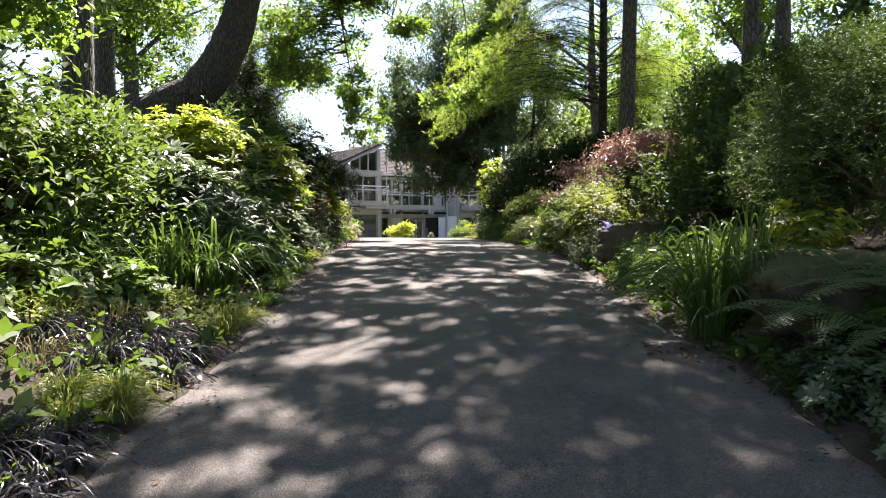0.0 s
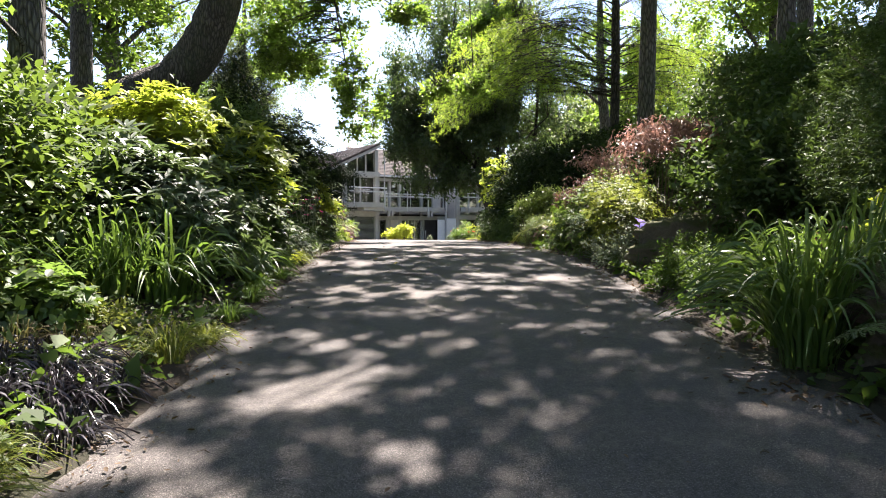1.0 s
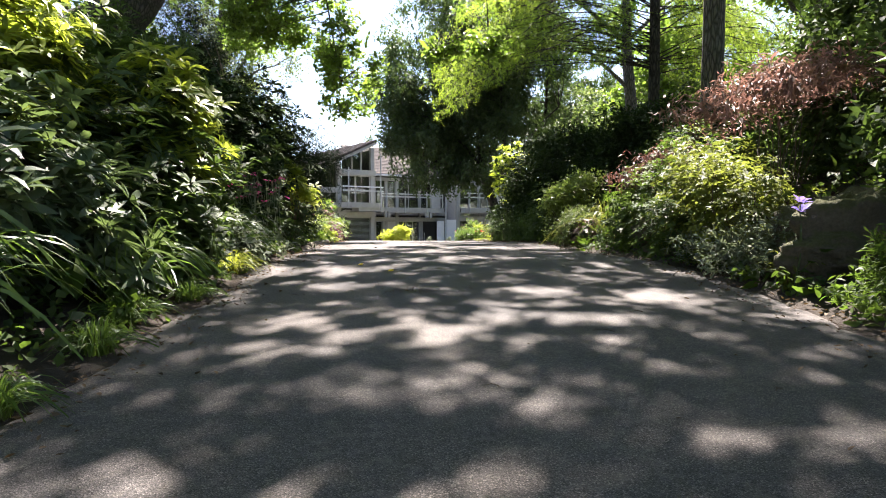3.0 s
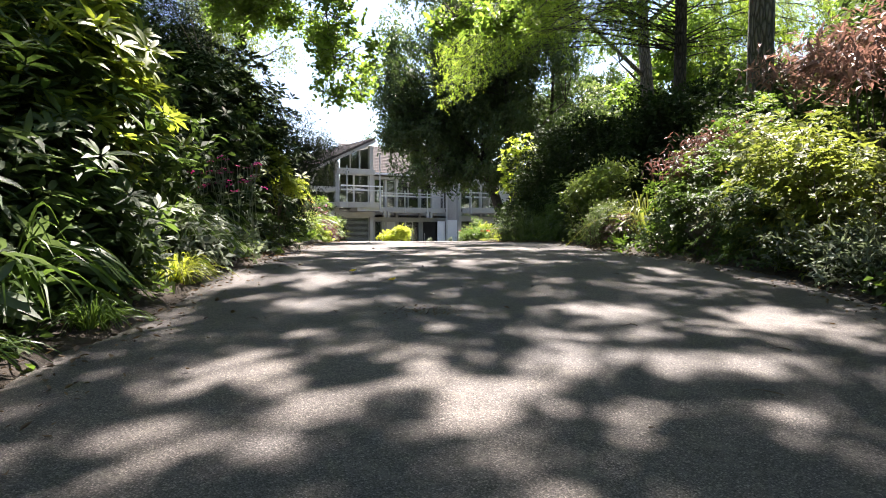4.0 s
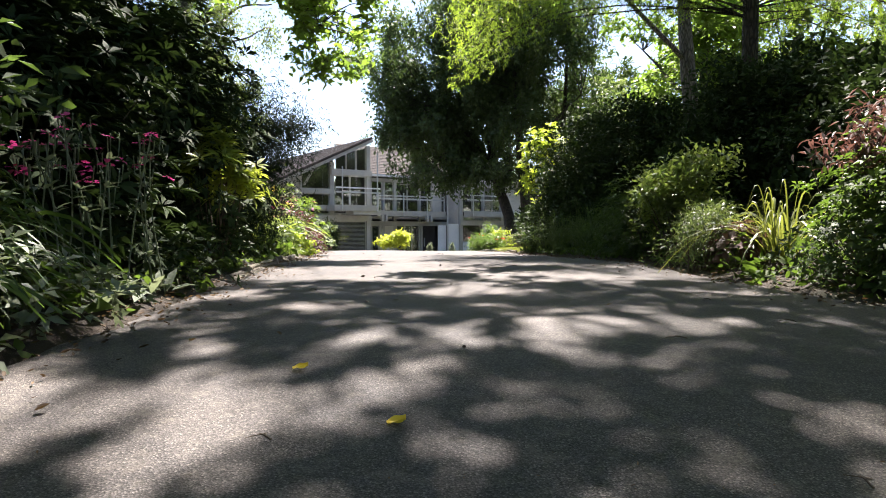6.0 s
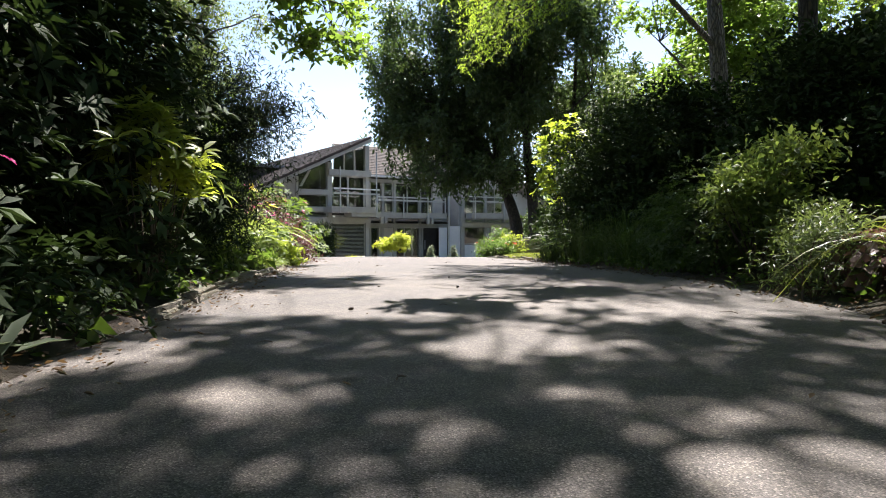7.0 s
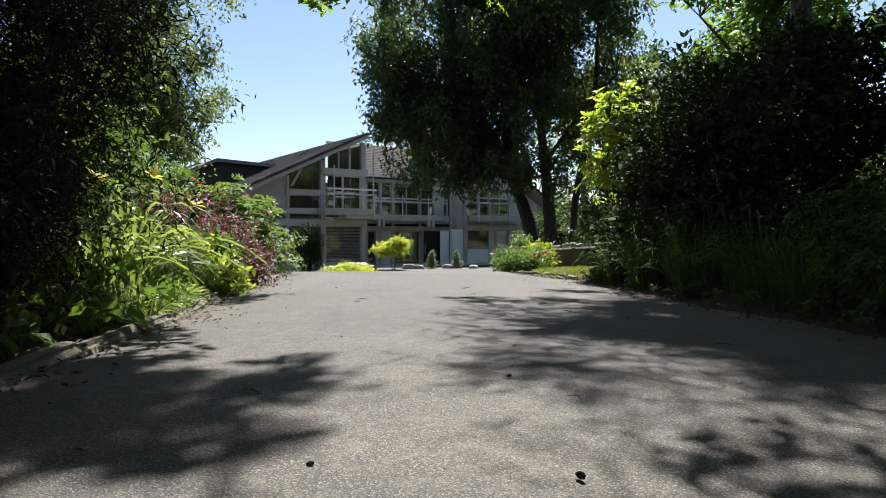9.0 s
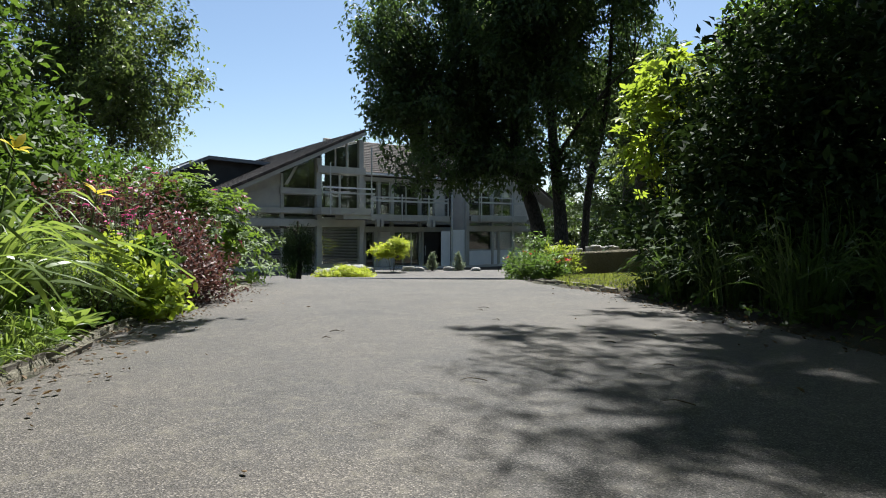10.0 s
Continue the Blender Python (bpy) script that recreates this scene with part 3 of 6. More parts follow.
# ---- the house ----
PAINT = plain_material("grey_white_paint", (0.335, 0.33, 0.3), (0.425, 0.42, 0.378), 0.55, 1.5, 0.05)
WHITE_PANEL = plain_material("white_panel", (0.70, 0.72, 0.74), (0.80, 0.81, 0.81), 0.5, 1.2, 0.05)
# near-black: carries the shade of unlit rooms; also colours dark doors and vents
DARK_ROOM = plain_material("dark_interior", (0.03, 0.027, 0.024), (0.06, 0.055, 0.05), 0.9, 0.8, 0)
RENDERED = plain_material("pale_render", (0.52, 0.50, 0.46), (0.62, 0.60, 0.55), 0.85, 1.4, 0.2)
RAIL = plain_material("pale_rail_paint", (0.42, 0.43, 0.42), (0.5, 0.51, 0.49), 0.45, 2.0, 0.05)
BLIND = plain_material("blind_slats", (0.13, 0.14, 0.135), (0.19, 0.2, 0.19), 0.5, 2, 0, 0.3)
LEAD = plain_material("weathered_sheet_metal", (0.13, 0.135, 0.14), (0.2, 0.205, 0.21), 0.5, 3, 0.05, 0.3)
STEEL = plain_material("brushed_steel", (0.55, 0.56, 0.57), (0.66, 0.67, 0.68), 0.35, 4, 0.02, 0.6)
GLASS, TILES = glass_material(), tile_material()
HOUSE_TURN = 35.0
HZ = -1.08


def box_into(bm, x0, x1, y0, y1, z0, z1):
    m = Matrix.Translation(((x0 + x1) / 2, (y0 + y1) / 2, (z0 + z1) / 2)) @ Matrix.Diagonal((x1 - x0, y1 - y0, z1 - z0, 1))
    bmesh.ops.create_cube(bm, size=1.0, matrix=m)


def box(name, parent, material, x0, x1, y0, y1, z0, z1, label="", bevel=0.0):
    bm = bmesh.new()
    box_into(bm, x0, x1, y0, y1, z0, z1)
    if bevel:
        bmesh.ops.bevel(bm, geom=bm.edges[:], offset=bevel, segments=2, affect="EDGES")
    return part(name, bm, material, parent, label)


def roof_slope(house, a, b, depth_v, thick=0.22, tile=0.34, cross=False):
    """One tiled slope: from the ridge point a to the eave point b (u, z), running back along v; rows of tiles lie on a deck."""
    (u0, z0), (u1, z1) = a, b
    v0, v1 = depth_v
    bm = bmesh.new()
    n = Vector((-(z1 - z0), 0, u1 - u0)).normalized()
    n = n if n.z > 0 else -n
    corners = [Vector((u0, 0, z0)), Vector((u1, 0, z1)), Vector((u1, 0, z1)) - n * thick, Vector((u0, 0, z0)) - n * thick]
    vs = [[bm.verts.new((c.x, v, c.z)) for c in corners] for v in (v0, v1)]
    for k in range(4):
        bm.faces.new((vs[0][k], vs[0][(k + 1) % 4], vs[1][(k + 1) % 4], vs[1][k]))
    bm.faces.new(vs[0])
    bm.faces.new(vs[1][::-1])
    deck = part("roof", bm, PAINT, house, "tiled pitched roof with a deep grey bargeboard")
    way = Vector((u1 - u0, 0, z1 - z0))
    rows = int(way.length / tile)
    cols = int((v1 - v0) / 0.3)
    soup = Soup()
    d = way.normalized()
    for r in range(rows):
        p = np.array((u0, 0, z0)) + np.array(d) * (r * tile)
        for c in range(cols):
            va, vb = v0 - 0.04 + c * 0.3, v0 - 0.04 + c * 0.3 + 0.29
            t0, t1 = p + np.array(n) * 0.015, p + np.array(d) * (tile + 0.04) + np.array(n) * 0.05
            V = np.array([(t0[0], va, t0[2]), (t0[0], vb, t0[2]), (t1[0], vb, t1[2]), (t1[0], va, t1[2]),
                          (t1[0] - n.x * 0.035, va, t1[2] - n.z * 0.035), (t1[0] - n.x * 0.035, vb, t1[2] - n.z * 0.035)])
            soup.add(V, np.array([(0, 1, 2, 3), (3, 2, 5, 4)]))
    # a row of verge tiles closes the open end, over the bargeboard
    verge = bmesh.new()
    for r in range(rows):
        p = Vector((u0, v0 - 0.07, z0)) + d * (r * tile + tile * 0.52)
        m = Matrix.Translation(p - n * 0.04) @ Matrix(((d.x, 0, n.x, 0), (0, 1, 0, 0), (d.z, 0, n.z, 0), (0, 0, 0, 1))) @ Matrix.Diagonal((tile * 1.02, 0.05, 0.17, 1)) @ Matrix.Rotation(0.06, 4, "Y")
        bmesh.ops.create_cube(verge, size=1.0, matrix=m)
    tagged(part("verge_tiles", verge, TILES, deck, "dark stepped verge tiles"), kind="stuff")
    ob = soup.mesh("roof_tiles", TILES, deck)
    tagged(ob, "dark grey-brown weathered roof tiles", kind="stuff")
    return deck


def front_slope(house, us, v0, z0, v1, z1):
    """A slope that faces the drive, with a white gutter at its foot."""
    bm = bmesh.new()
    u0, u1 = us
    n = Vector((0, -(z1 - z0), v1 - v0)).normalized()
    c = [(v0, z0), (v1, z1), (v1 - n.y * 0.2, z1 - n.z * 0.2), (v0 - n.y * 0.2, z0 - n.z * 0.2)]
    vs = [[bm.verts.new((u, p[0], p[1])) for p in c] for u in us]
    for k in range(4):
        bm.faces.new((vs[0][k], vs[0][(k + 1) % 4], vs[1][(k + 1) % 4], vs[1][k]))
    bm.faces.new(vs[0])
    bm.faces.new(vs[1][::-1])
    deck = part("roof", bm, PAINT, house)
    soup = Soup()
    way = Vector((0, v1 - v0, z1 - z0))
    d = way.normalized()
    for r in range(int(way.length / 0.34)):
        for cI in range(int((u1 - u0) / 0.3)):
            ua, ub = u0 + cI * 0.3, u0 + cI * 0.3 + 0.29
            a = Vector((0, v0, z0)) + d * (r * 0.34) + n * 0.05
            b = Vector((0, v0, z0)) + d * (r * 0.34 + 0.38) + n * 0.015
            soup.add(np.array([(ua, a.y, a.z), (ub, a.y, a.z), (ub, b.y, b.z), (ua, b.y, b.z), (ua, a.y, a.z - 0.04), (ub, a.y, a.z - 0.04)]),
                     np.array([(0, 1, 2, 3), (0, 4, 5, 1)]))
    tagged(soup.mesh("roof_tiles", TILES, deck), kind="stuff")
    box("gutter", house, WHITE_PANEL, u0, u1, v0 - 0.14, v0, z0 - 0.14, z0 - 0.01, "white gutter")


def window(house, u0, u1, v, z0, z1, cols=1, rows=1, frame_w=0.07):
    """A glazed bay: frame with mullions, and its panes."""
    w = new("window")
    w.parent = house
    for k in range(cols + 1):
        c = u0 + (u1 - u0) * k / cols
        box("mullion", w, PAINT, c - frame_w / 2, c + frame_w / 2, v - 0.04, v + 0.04, z0, z1)
    for k in range(rows + 1):
        c = z0 + (z1 - z0) * k / rows
        box("transom", w, PAINT, u0, u1, v - 0.035, v + 0.035, c - frame_w / 2, c + frame_w / 2)
    for a in range(cols):
        for b in range(rows):
            ua, ub = u0 + (u1 - u0) * a / cols, u0 + (u1 - u0) * (a + 1) / cols
            za, zb = z0 + (z1 - z0) * b / rows, z0 + (z1 - z0) * (b + 1) / rows
            box("pane", w, GLASS, ua + 0.03, ub - 0.03, v - 0.006, v + 0.006, za + 0.03, zb - 0.03).visible_shadow = False
    return w


def balcony_rail(house, u0, u1, v, bars, posts, top):
    """A balcony rail: a handrail, a lower bar and slim posts (u, foot, head) that pass in front of the floor's edge."""
    rail = tagged(new("balcony_rail"), "pale balcony railing with slim posts")
    rail.parent = house
    for k, z in enumerate(bars):
        box("rail_bar", rail, top if k == 0 else RAIL, u0, u1, v - 0.04, v + 0.04, z - (0.09 if k == 0 else 0.11), z)
    for u, z0, z1 in posts:
        box("rail_post", rail, RAIL, u - 0.032, u + 0.032, v - 0.11, v - 0.045, z0, z1)
    return rail


def slab_panel(name, parent, material, ring, v0, v1):
    """A flat panel of any outline (u, z) between two depths."""
    bm = bmesh.new()
    q = [[bm.verts.new((u, v, z)) for u, z in ring] for v in (v0, v1)]
    n = len(ring)
    bm.faces.new(q[0])
    bm.faces.new(q[1][::-1])
    for k in range(n):
        bm.faces.new((q[0][k], q[1][k], q[1][(k + 1) % n], q[0][(k + 1) % n]))
    return part(name, bm, material, parent)


def build_house():
    house = tagged(new("house"), "two-storey timber-framed glass house, pale grey posts, tiled gable roof", "house")
    house.matrix_world = pose(-5.0, 54.0, 0, 0, 0, HOUSE_TURN)
    g = HZ
    # rooms behind the glass: near-black walls put the unlit interior's shade into colour
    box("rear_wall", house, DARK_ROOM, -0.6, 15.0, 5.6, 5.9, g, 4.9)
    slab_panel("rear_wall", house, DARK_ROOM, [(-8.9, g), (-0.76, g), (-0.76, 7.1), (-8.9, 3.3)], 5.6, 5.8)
    box("plinth", house, RENDERED, -9.4, 17.2, -0.3, 16, g - 0.8, g + 0.02)
    box("upper_floor", house, PAINT, -8.7, -0.8, 0.3, 5.6, 1.95, 2.2)
    box("upper_floor", house, PAINT, -0.5, 16.8, 1.7, 5.6, 1.85, 2.2)
    box("side_wall", house, RENDERED, -9.2, -8.9, 0.2, 16, g, 3.3)
    box("side_wall", house, RENDERED, 16.8, 17.1, 0.3, 16, g, 3.0)
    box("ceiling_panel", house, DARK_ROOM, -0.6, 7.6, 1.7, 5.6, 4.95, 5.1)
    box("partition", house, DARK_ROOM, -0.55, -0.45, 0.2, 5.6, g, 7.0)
    box("return_wall", house, RENDERED, 7.62, 7.7, 0.12, 1.6, g, 5.0)
    # posts
    for u, v, w, z1 in ((-9.0, 0, 0.14, 3.2), (-5.9, 0, 0.08, 4.7), (-3.6, 0, 0.16, 5.75), (-0.7, 0, 0.15, 7.1), (-0.1, 1.35, 0.09, 1.4), (0.33, 1.35, 0.07, 1.4), (1.09, 1.35, 0.1, 1.4),
                        (0.3, 1.5, 0.12, 5.0), (1.47, 1.5, 0.1, 4.8), (2.5, 1.5, 0.12, 4.8), (4.82, 1.5, 0.09, 4.8), (4.93, 1.35, 0.08, 1.4), (7.82, 0, 0.16, 7.4), (10.85, 0, 0.1, 1.5), (10.2, 0, 0.1, 4.6), (12.2, 0, 0.12, 5.0), (15.4, 0, 0.14, 3.4)):
        box("post", house, PAINT, u - w, u + w, v - w, v + w, g, z1)
    # beams: across the gable, the middle and the far wing
    for u0, u1, v, z, h in ((-9.2, -0.52, -0.18, 1.62, 0.4), (-9.2, -3.5, -0.14, 2.39, 0.3), (-3.45, -0.52, 0.0, 2.39, 0.3), (-3.72, -0.48, -0.2, 4.88, 0.42), (-6.05, -3.45, -0.1, 3.52, 0.36),
                            (-0.1, 7.35, 1.28, 1.32, 0.34), (-0.5, 7.6, 1.3, 4.72, 0.22), (7.6, 14.2, -0.2, 1.39, 0.36), (7.66, 14.0, -0.06, 4.55, 0.28)):
        box("beam", house, PAINT, u0, u1, v - 0.11, v + 0.11, z, z + h)
    # glazing
    window(house, -8.85, -6.0, 0.02, 2.03, 2.38, 2, 1)
    window(house, -5.8, -3.77, 0.02, 2.03, 2.38, 1, 1)
    window(house, -3.43, -0.87, 0.02, 2.03, 2.38, 2, 1)
    window(house, -5.8, -3.77, 0.02, 2.7, 3.51, 1, 1)
    window(house, -3.43, -0.87, 0.02, 2.7, 4.87, 2, 1, 0.13)
    window(house, -8.85, -3.77, 0.02, g + 0.35, 1.6, 3, 1)
    window(house, -3.43, -0.87, 0.02, g + 0.35, 1.6, 1, 1)
    window(house, 0.45, 1.36, 1.52, 2.46, 4.72, 1, 1)
    window(house, 1.6, 2.36, 1.52, 2.46, 4.72, 1, 1)
    window(house, 2.65, 4.7, 1.52, 2.46, 4.72, 2, 1)
    window(house, 4.94, 6.0, 1.52, 2.46, 4.72, 1, 1)
    window(house, 7.0, 7.6, 1.52, 2.46, 4.72, 1, 1)
    window(house, 2.7, 4.8, 1.52, g + 0.05, 1.32, 3, 1)
    window(house, 8.0, 10.08, 0.02, 2.5, 4.55, 2, 1)
    window(house, 10.32, 12.06, 0.02, 2.5, 4.55, 2, 1)
    window(house, 8.0, 14.0, 0.02, 1.76, 2.02, 3, 1)
    window(house, 8.02, 10.73, 0.02, 0.05, 1.38, 1, 1)
    window(house, 10.97, 13.9, 0.02, 0.05, 1.38, 1, 1)
    window(house, 0.42, 1.0, 1.4, g + 0.05, 1.32, 1, 1)
    for u0, u1 in ((8.02, 10.73), (10.97, 13.9)):
        box("white_panel", house, WHITE_PANEL, u0, u1, -0.05, 0.08, g + 0.03, -0.02, "white panel under a window", 0.01)
    box("white_panel", house, WHITE_PANEL, 5.6, 6.37, -0.05, 0.03, g + 0.03, 1.35, "white screen wall beside the entrance", 0.01)
    box("white_panel", house, WHITE_PANEL, 6.6, 7.64, -0.05, 0.03, g + 0.03, 1.47, "white screen wall beside the entrance", 0.01)
    box("pale_panel", house, RENDERED, 1.3, 2.6, 1.45, 1.53, g + 0.03, 1.31, "pale grey panel beside the door", 0.01)
    box("pale_panel", house, RENDERED, 6.05, 6.9, 1.4, 1.5, 2.4, 4.72, "pale wall panel on the balcony", 0.01)
    box("base_board", house, PAINT, -8.9, -0.85, -0.06, 0.06, g + 0.02, g + 0.34)
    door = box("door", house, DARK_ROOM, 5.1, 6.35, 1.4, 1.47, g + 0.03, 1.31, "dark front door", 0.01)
    box("door_handle", door, STEEL, 5.2, 5.24, 1.33, 1.4, -0.35, 0.35, "steel bar handle")
    for u0, u1 in ((-8.8, -3.8), (-3.4, -0.9)):
        bm = bmesh.new()
        for k in range(24):
            z = g + 0.4 + k * 0.094
            box_into(bm, u0, u1, -0.055, -0.03, z, z + 0.05)
        tagged(part("blind", bm, BLIND, house, "closed grey slatted blind"), kind="stuff")
    # glazing and panels that follow the roof's line
    slab_panel("gable_panel", house, PAINT, [(-8.85, 2.7), (-6.0, 2.7), (-6.0, 4.78), (-8.85, 3.42)], 0.0, 0.05)
    slab_panel("gable_panel", house, GLASS, [(-5.8, 3.9), (-3.77, 3.9), (-3.77, 5.8), (-5.8, 4.84)], 0.0, 0.02)
    slab_panel("brace", house, PAINT, [(-5.75, 4.05), (-5.55, 4.05), (-4.9, 5.2), (-5.12, 5.1)], -0.06, 0.0)
    slab_panel("gable_panel", house, GLASS, [(-3.43, 5.32), (-0.87, 5.32), (-0.87, 7.15), (-3.43, 5.95)], 0.0, 0.02)
    for u, z1 in ((-2.45, 6.4), (-1.66, 6.8)):
        box("mullion", house, PAINT, u - 0.05, u + 0.05, -0.05, 0.07, 5.3, z1)
    slab_panel("gable_panel", house, RENDERED, [(12.3, 2.3), (15.4, 2.3), (15.4, 3.45), (12.3, 5.2)], 0.0, 0.05)
    slab_panel("gable_panel", house, RENDERED, [(7.98, 4.85), (12.08, 4.85), (12.08, 5.3), (7.98, 7.6)], 0.0, 0.05)
    # balconies
    box("balcony_floor", house, PAINT, -4.1, -0.62, -1.5, -0.3, 2.31, 2.72, "projecting pale balcony floor", 0.015)
    box("balcony_floor", house, PAINT, -2.6, -0.58, -1.4, -0.3, 2.06, 2.306)
    balcony_rail(house, -3.95, -0.5, -1.5, (3.96, 3.66), ((-3.52, 2.3, 5.35), (-0.77, 2.2, 6.45)), WHITE_PANEL)
    box("balcony_floor", house, PAINT, 0.1, 6.4, 0.0, 1.16, 2.02, 2.44, "long pale balcony floor", 0.015)
    balcony_rail(house, 0.1, 6.2, 0.0, (3.6, 3.38), ((0.15, 2.44, 3.66), (2.37, 2.0, 3.78), (4.53, 2.0, 3.78), (6.15, 2.44, 3.66)), RAIL)
    box("balcony_floor", house, PAINT, 7.95, 12.7, -1.1, -0.32, 2.05, 2.5, "projecting pale balcony floor", 0.015)
    balcony_rail(house, 7.7, 12.6, -1.1, (3.8, 3.45), ((8.25, 2.0, 4.55), (11.2, 2.0, 4.4)), RAIL)
    for u in (0.46, 0.78, 4.5, 4.85):
        box("beam_end", house, PAINT, u - 0.1, u + 0.1, -0.25, -0.02, 1.64, 2.1)
    box("downpipe", house, RAIL, 6.4, 6.5, -0.18, -0.08, g, 4.6, "pale grey downpipe")
    for v in (5.0, 12.0):
        for du in (0.0, 0.45):
            slab_panel("roof_vent", house, DARK_ROOM, [(-2.6 - du, 6.83 - 0.475 * du), (-2.3 - du, 6.97 - 0.475 * du), (-2.3 - du, 7.1 - 0.475 * du), (-2.6 - du, 6.93 - 0.475 * du)], v, v + 0.3)
    # roofs
    roof_slope(house, (-0.95, 7.6), (-9.9, 3.35), (-1.1, 19.0), 0.34)
    roof_slope(house, (7.6, 8.5), (17.5, 2.9), (-0.8, 16.0))
    front_slope(house, (-0.28, 7.58), 0.9, 5.2, 6.4, 8.1)
    dormer = slab_panel("dormer", house, DARK_ROOM, [(-10.5, 3.0), (-5.1, 3.0), (-5.1, 5.7), (-8.66, 5.84), (-10.5, 4.94)], 5.5, 9.0)
    tagged(dormer, "dark low roof dormer")
    bm = bmesh.new()
    outline = [(-11.0, 5.0, 4.92), (-8.66, 5.0, 6.05), (-4.7, 5.0, 5.9), (-4.7, 9.5, 6.0), (-8.66, 9.5, 6.2), (-11.0, 9.5, 5.1)]
    low = [bm.verts.new((a, b, c - 0.22)) for a, b, c in outline]
    up = [bm.verts.new((a, b, c)) for a, b, c in outline]
    bm.faces.new(low[::-1])
    bm.faces.new(up)
    for k in range(6):
        bm.faces.new((low[k], low[(k + 1) % 6], up[(k + 1) % 6], up[k]))
    part("dormer_roof", bm, LEAD, dormer, "weathered grey sheet metal dormer roof")
    return house


build_house()


def build_garage():
    g = tagged(new("garage"), "low white outbuilding with a flat roof and dark opening", "garage")
    g.matrix_world = pose(9.2, 47.0, gz(9.2, 47.0), 0, 0, 8)
    box("wall", g, WHITE_PANEL, 0, 0.5, 0, 5, 0, 2.6)
    box("wall", g, WHITE_PANEL, 5.4, 6.0, 0, 5, 0, 2.6)
    box("wall", g, RENDERED, 0.5, 5.4, 4.8, 5, 0, 2.6)
    box("fascia", g, WHITE_PANEL, -0.9, 7.0, -0.9, 0.0, 2.2, 2.95, "white boarded fascia")
    box("roof", g, STEEL, -1.0, 7.1, -1.0, 5.3, 2.952, 3.08)
    box("door", g, DARK_ROOM, 0.5, 5.4, 0.35, 0.42, 0, 2.2, "dark garage door")
    return g


build_garage()

# ---- left bank ----
for x, y, s in ((-1.66, 2.15, 1.0), (-1.6, 1.75, 0.9), (-1.68, 2.5, 0.9), (-1.66, 3.7, 0.7), (-1.95, 2.5, 1.1), (-1.78, 2.75, 0.8), (-2.35, 2.2, 1.1), (-1.85, 3.95, 1.0), (-2.1, 3.75, 1.1), (-2.3, 4.05, 1.0), (-1.78, 4.2, 0.8), (-2.05, 4.3, 1.0), (-2.55, 3.8, 1.0), (-2.6, 2.7, 1.1), (-1.75, 1.8, 1.0), (-2.0, 4.05, 1.1)):
    clump("black_mondo_grass", "tuft of near-black strappy mondo grass at the drive's edge", "grass", (x, y), 150, 0.27 * s, 0.3 * s, 0.015, LEAF_BLACK, 0.17 * s, 0.72, 6, "black grass tufts")
for x, y, s in ((-1.66, 3.15, 0.8), (-1.66, 5.3, 0.7), (-1.75, 3.35, 0.9), (-1.95, 3.2, 0.8), (-1.72, 4.85, 1.15), (-1.72, 5.95, 0.75), (-1.85, 3.0, 0.7), (-2.0, 9.15, 0.95), (-1.9, 7.2, 0.8), (-1.78, 6.7, 0.7), (-2.05, 8.4, 0.8), (-1.85, 7.9, 0.7)):
    clump("golden_grass", "arching tuft of golden-green grass beside the drive", "grass", (x, y), 200, 0.3 * s, 0.32 * s, 0.009, LEAF_GRASS if y < 5.5 or y > 9 else LEAF_STRAP, 0.09 * s, 0.6, 6, "golden grasses")
for x, y, s in ((-2.3, 6.1, 1.05), (-2.6, 5.9, 0.9), (-2.15, 7.7, 0.7), (-3.1, 4.9, 0.8), (-2.55, 10.2, 0.8), (-2.35, 9.8, 0.7)):
    clump("strap_leaved_lily", "clump of long arching green strap leaves", "plant", (x, y), 190, 0.95 * s, 0.75 * s, 0.026, LEAF_STRAP, 0.26 * s, 0.6, 8, "strap-leaved clumps", split=y < 8)
for x, y in ((-2.5, 4.9), (-2.95, 4.3), (-3.3, 3.7), (-3.5, 4.3), (-3.2, 5.0), (-3.9, 3.3), (-2.75, 4.7), (-2.9, 3.7)):
    shrub("leafy_perennial", "low mound of soft lobed yellow-green leaves", "plant", (x, y), [(0, 0, 0.08, 0.34, 0.34, 0.24)], "", LEAF_LIGHT if x > -2.6 else LEAF_BANK, 90, 6, "rosette", 0.075, 0.05, stems=16, stem=GREEN_STEM, group="leafy perennials", open_=0.5, fine=True)

shrub("light_green_shrub", "tall open shrub with light green pointed leaves", "shrub", (-3.9, 5.0), [(0, 0, 0.6, 1.2, 1.2, 0.9), (0.6, 0.7, 0.4, 0.9, 0.9, 0.8), (-0.8, -0.5, 0.7, 1.1, 1.1, 0.9), (-0.9, 0.9, 0.75, 1.0, 1.0, 0.8)], "", LEAF_BANK, 1350, 8, "spray", 0.1, 0.05, 0.36, fine=True, flat=1.5)
shrub("light_green_shrub", "tall open shrub with light green pointed leaves", "shrub", (-4.6, 3.2), [(0, 0, 1.0, 1.1, 1.1, 1.1), (-0.3, 0.4, 2.0, 1.0, 1.0, 0.9), (0.8, 0.2, 0.5, 0.8, 0.8, 0.6)], "", LEAF_BANK, 1000, 8, "spray", 0.11, 0.055, 0.38, fine=True, flat=1.5)
shrub("broadleaf_shrub", "dense mid-green shrub on the bank", "shrub", (-4.6, 7.2), [(0, 0, 0.2, 1.4, 1.3, 0.8), (0.7, -0.7, 0.15, 1.0, 1.0, 0.7), (-0.9, 0.3, 0.35, 1.2, 1.2, 0.8)], "", LEAF_BANK, 1400, 8, "spray", 0.12, 0.06, 0.34, flat=1.2)
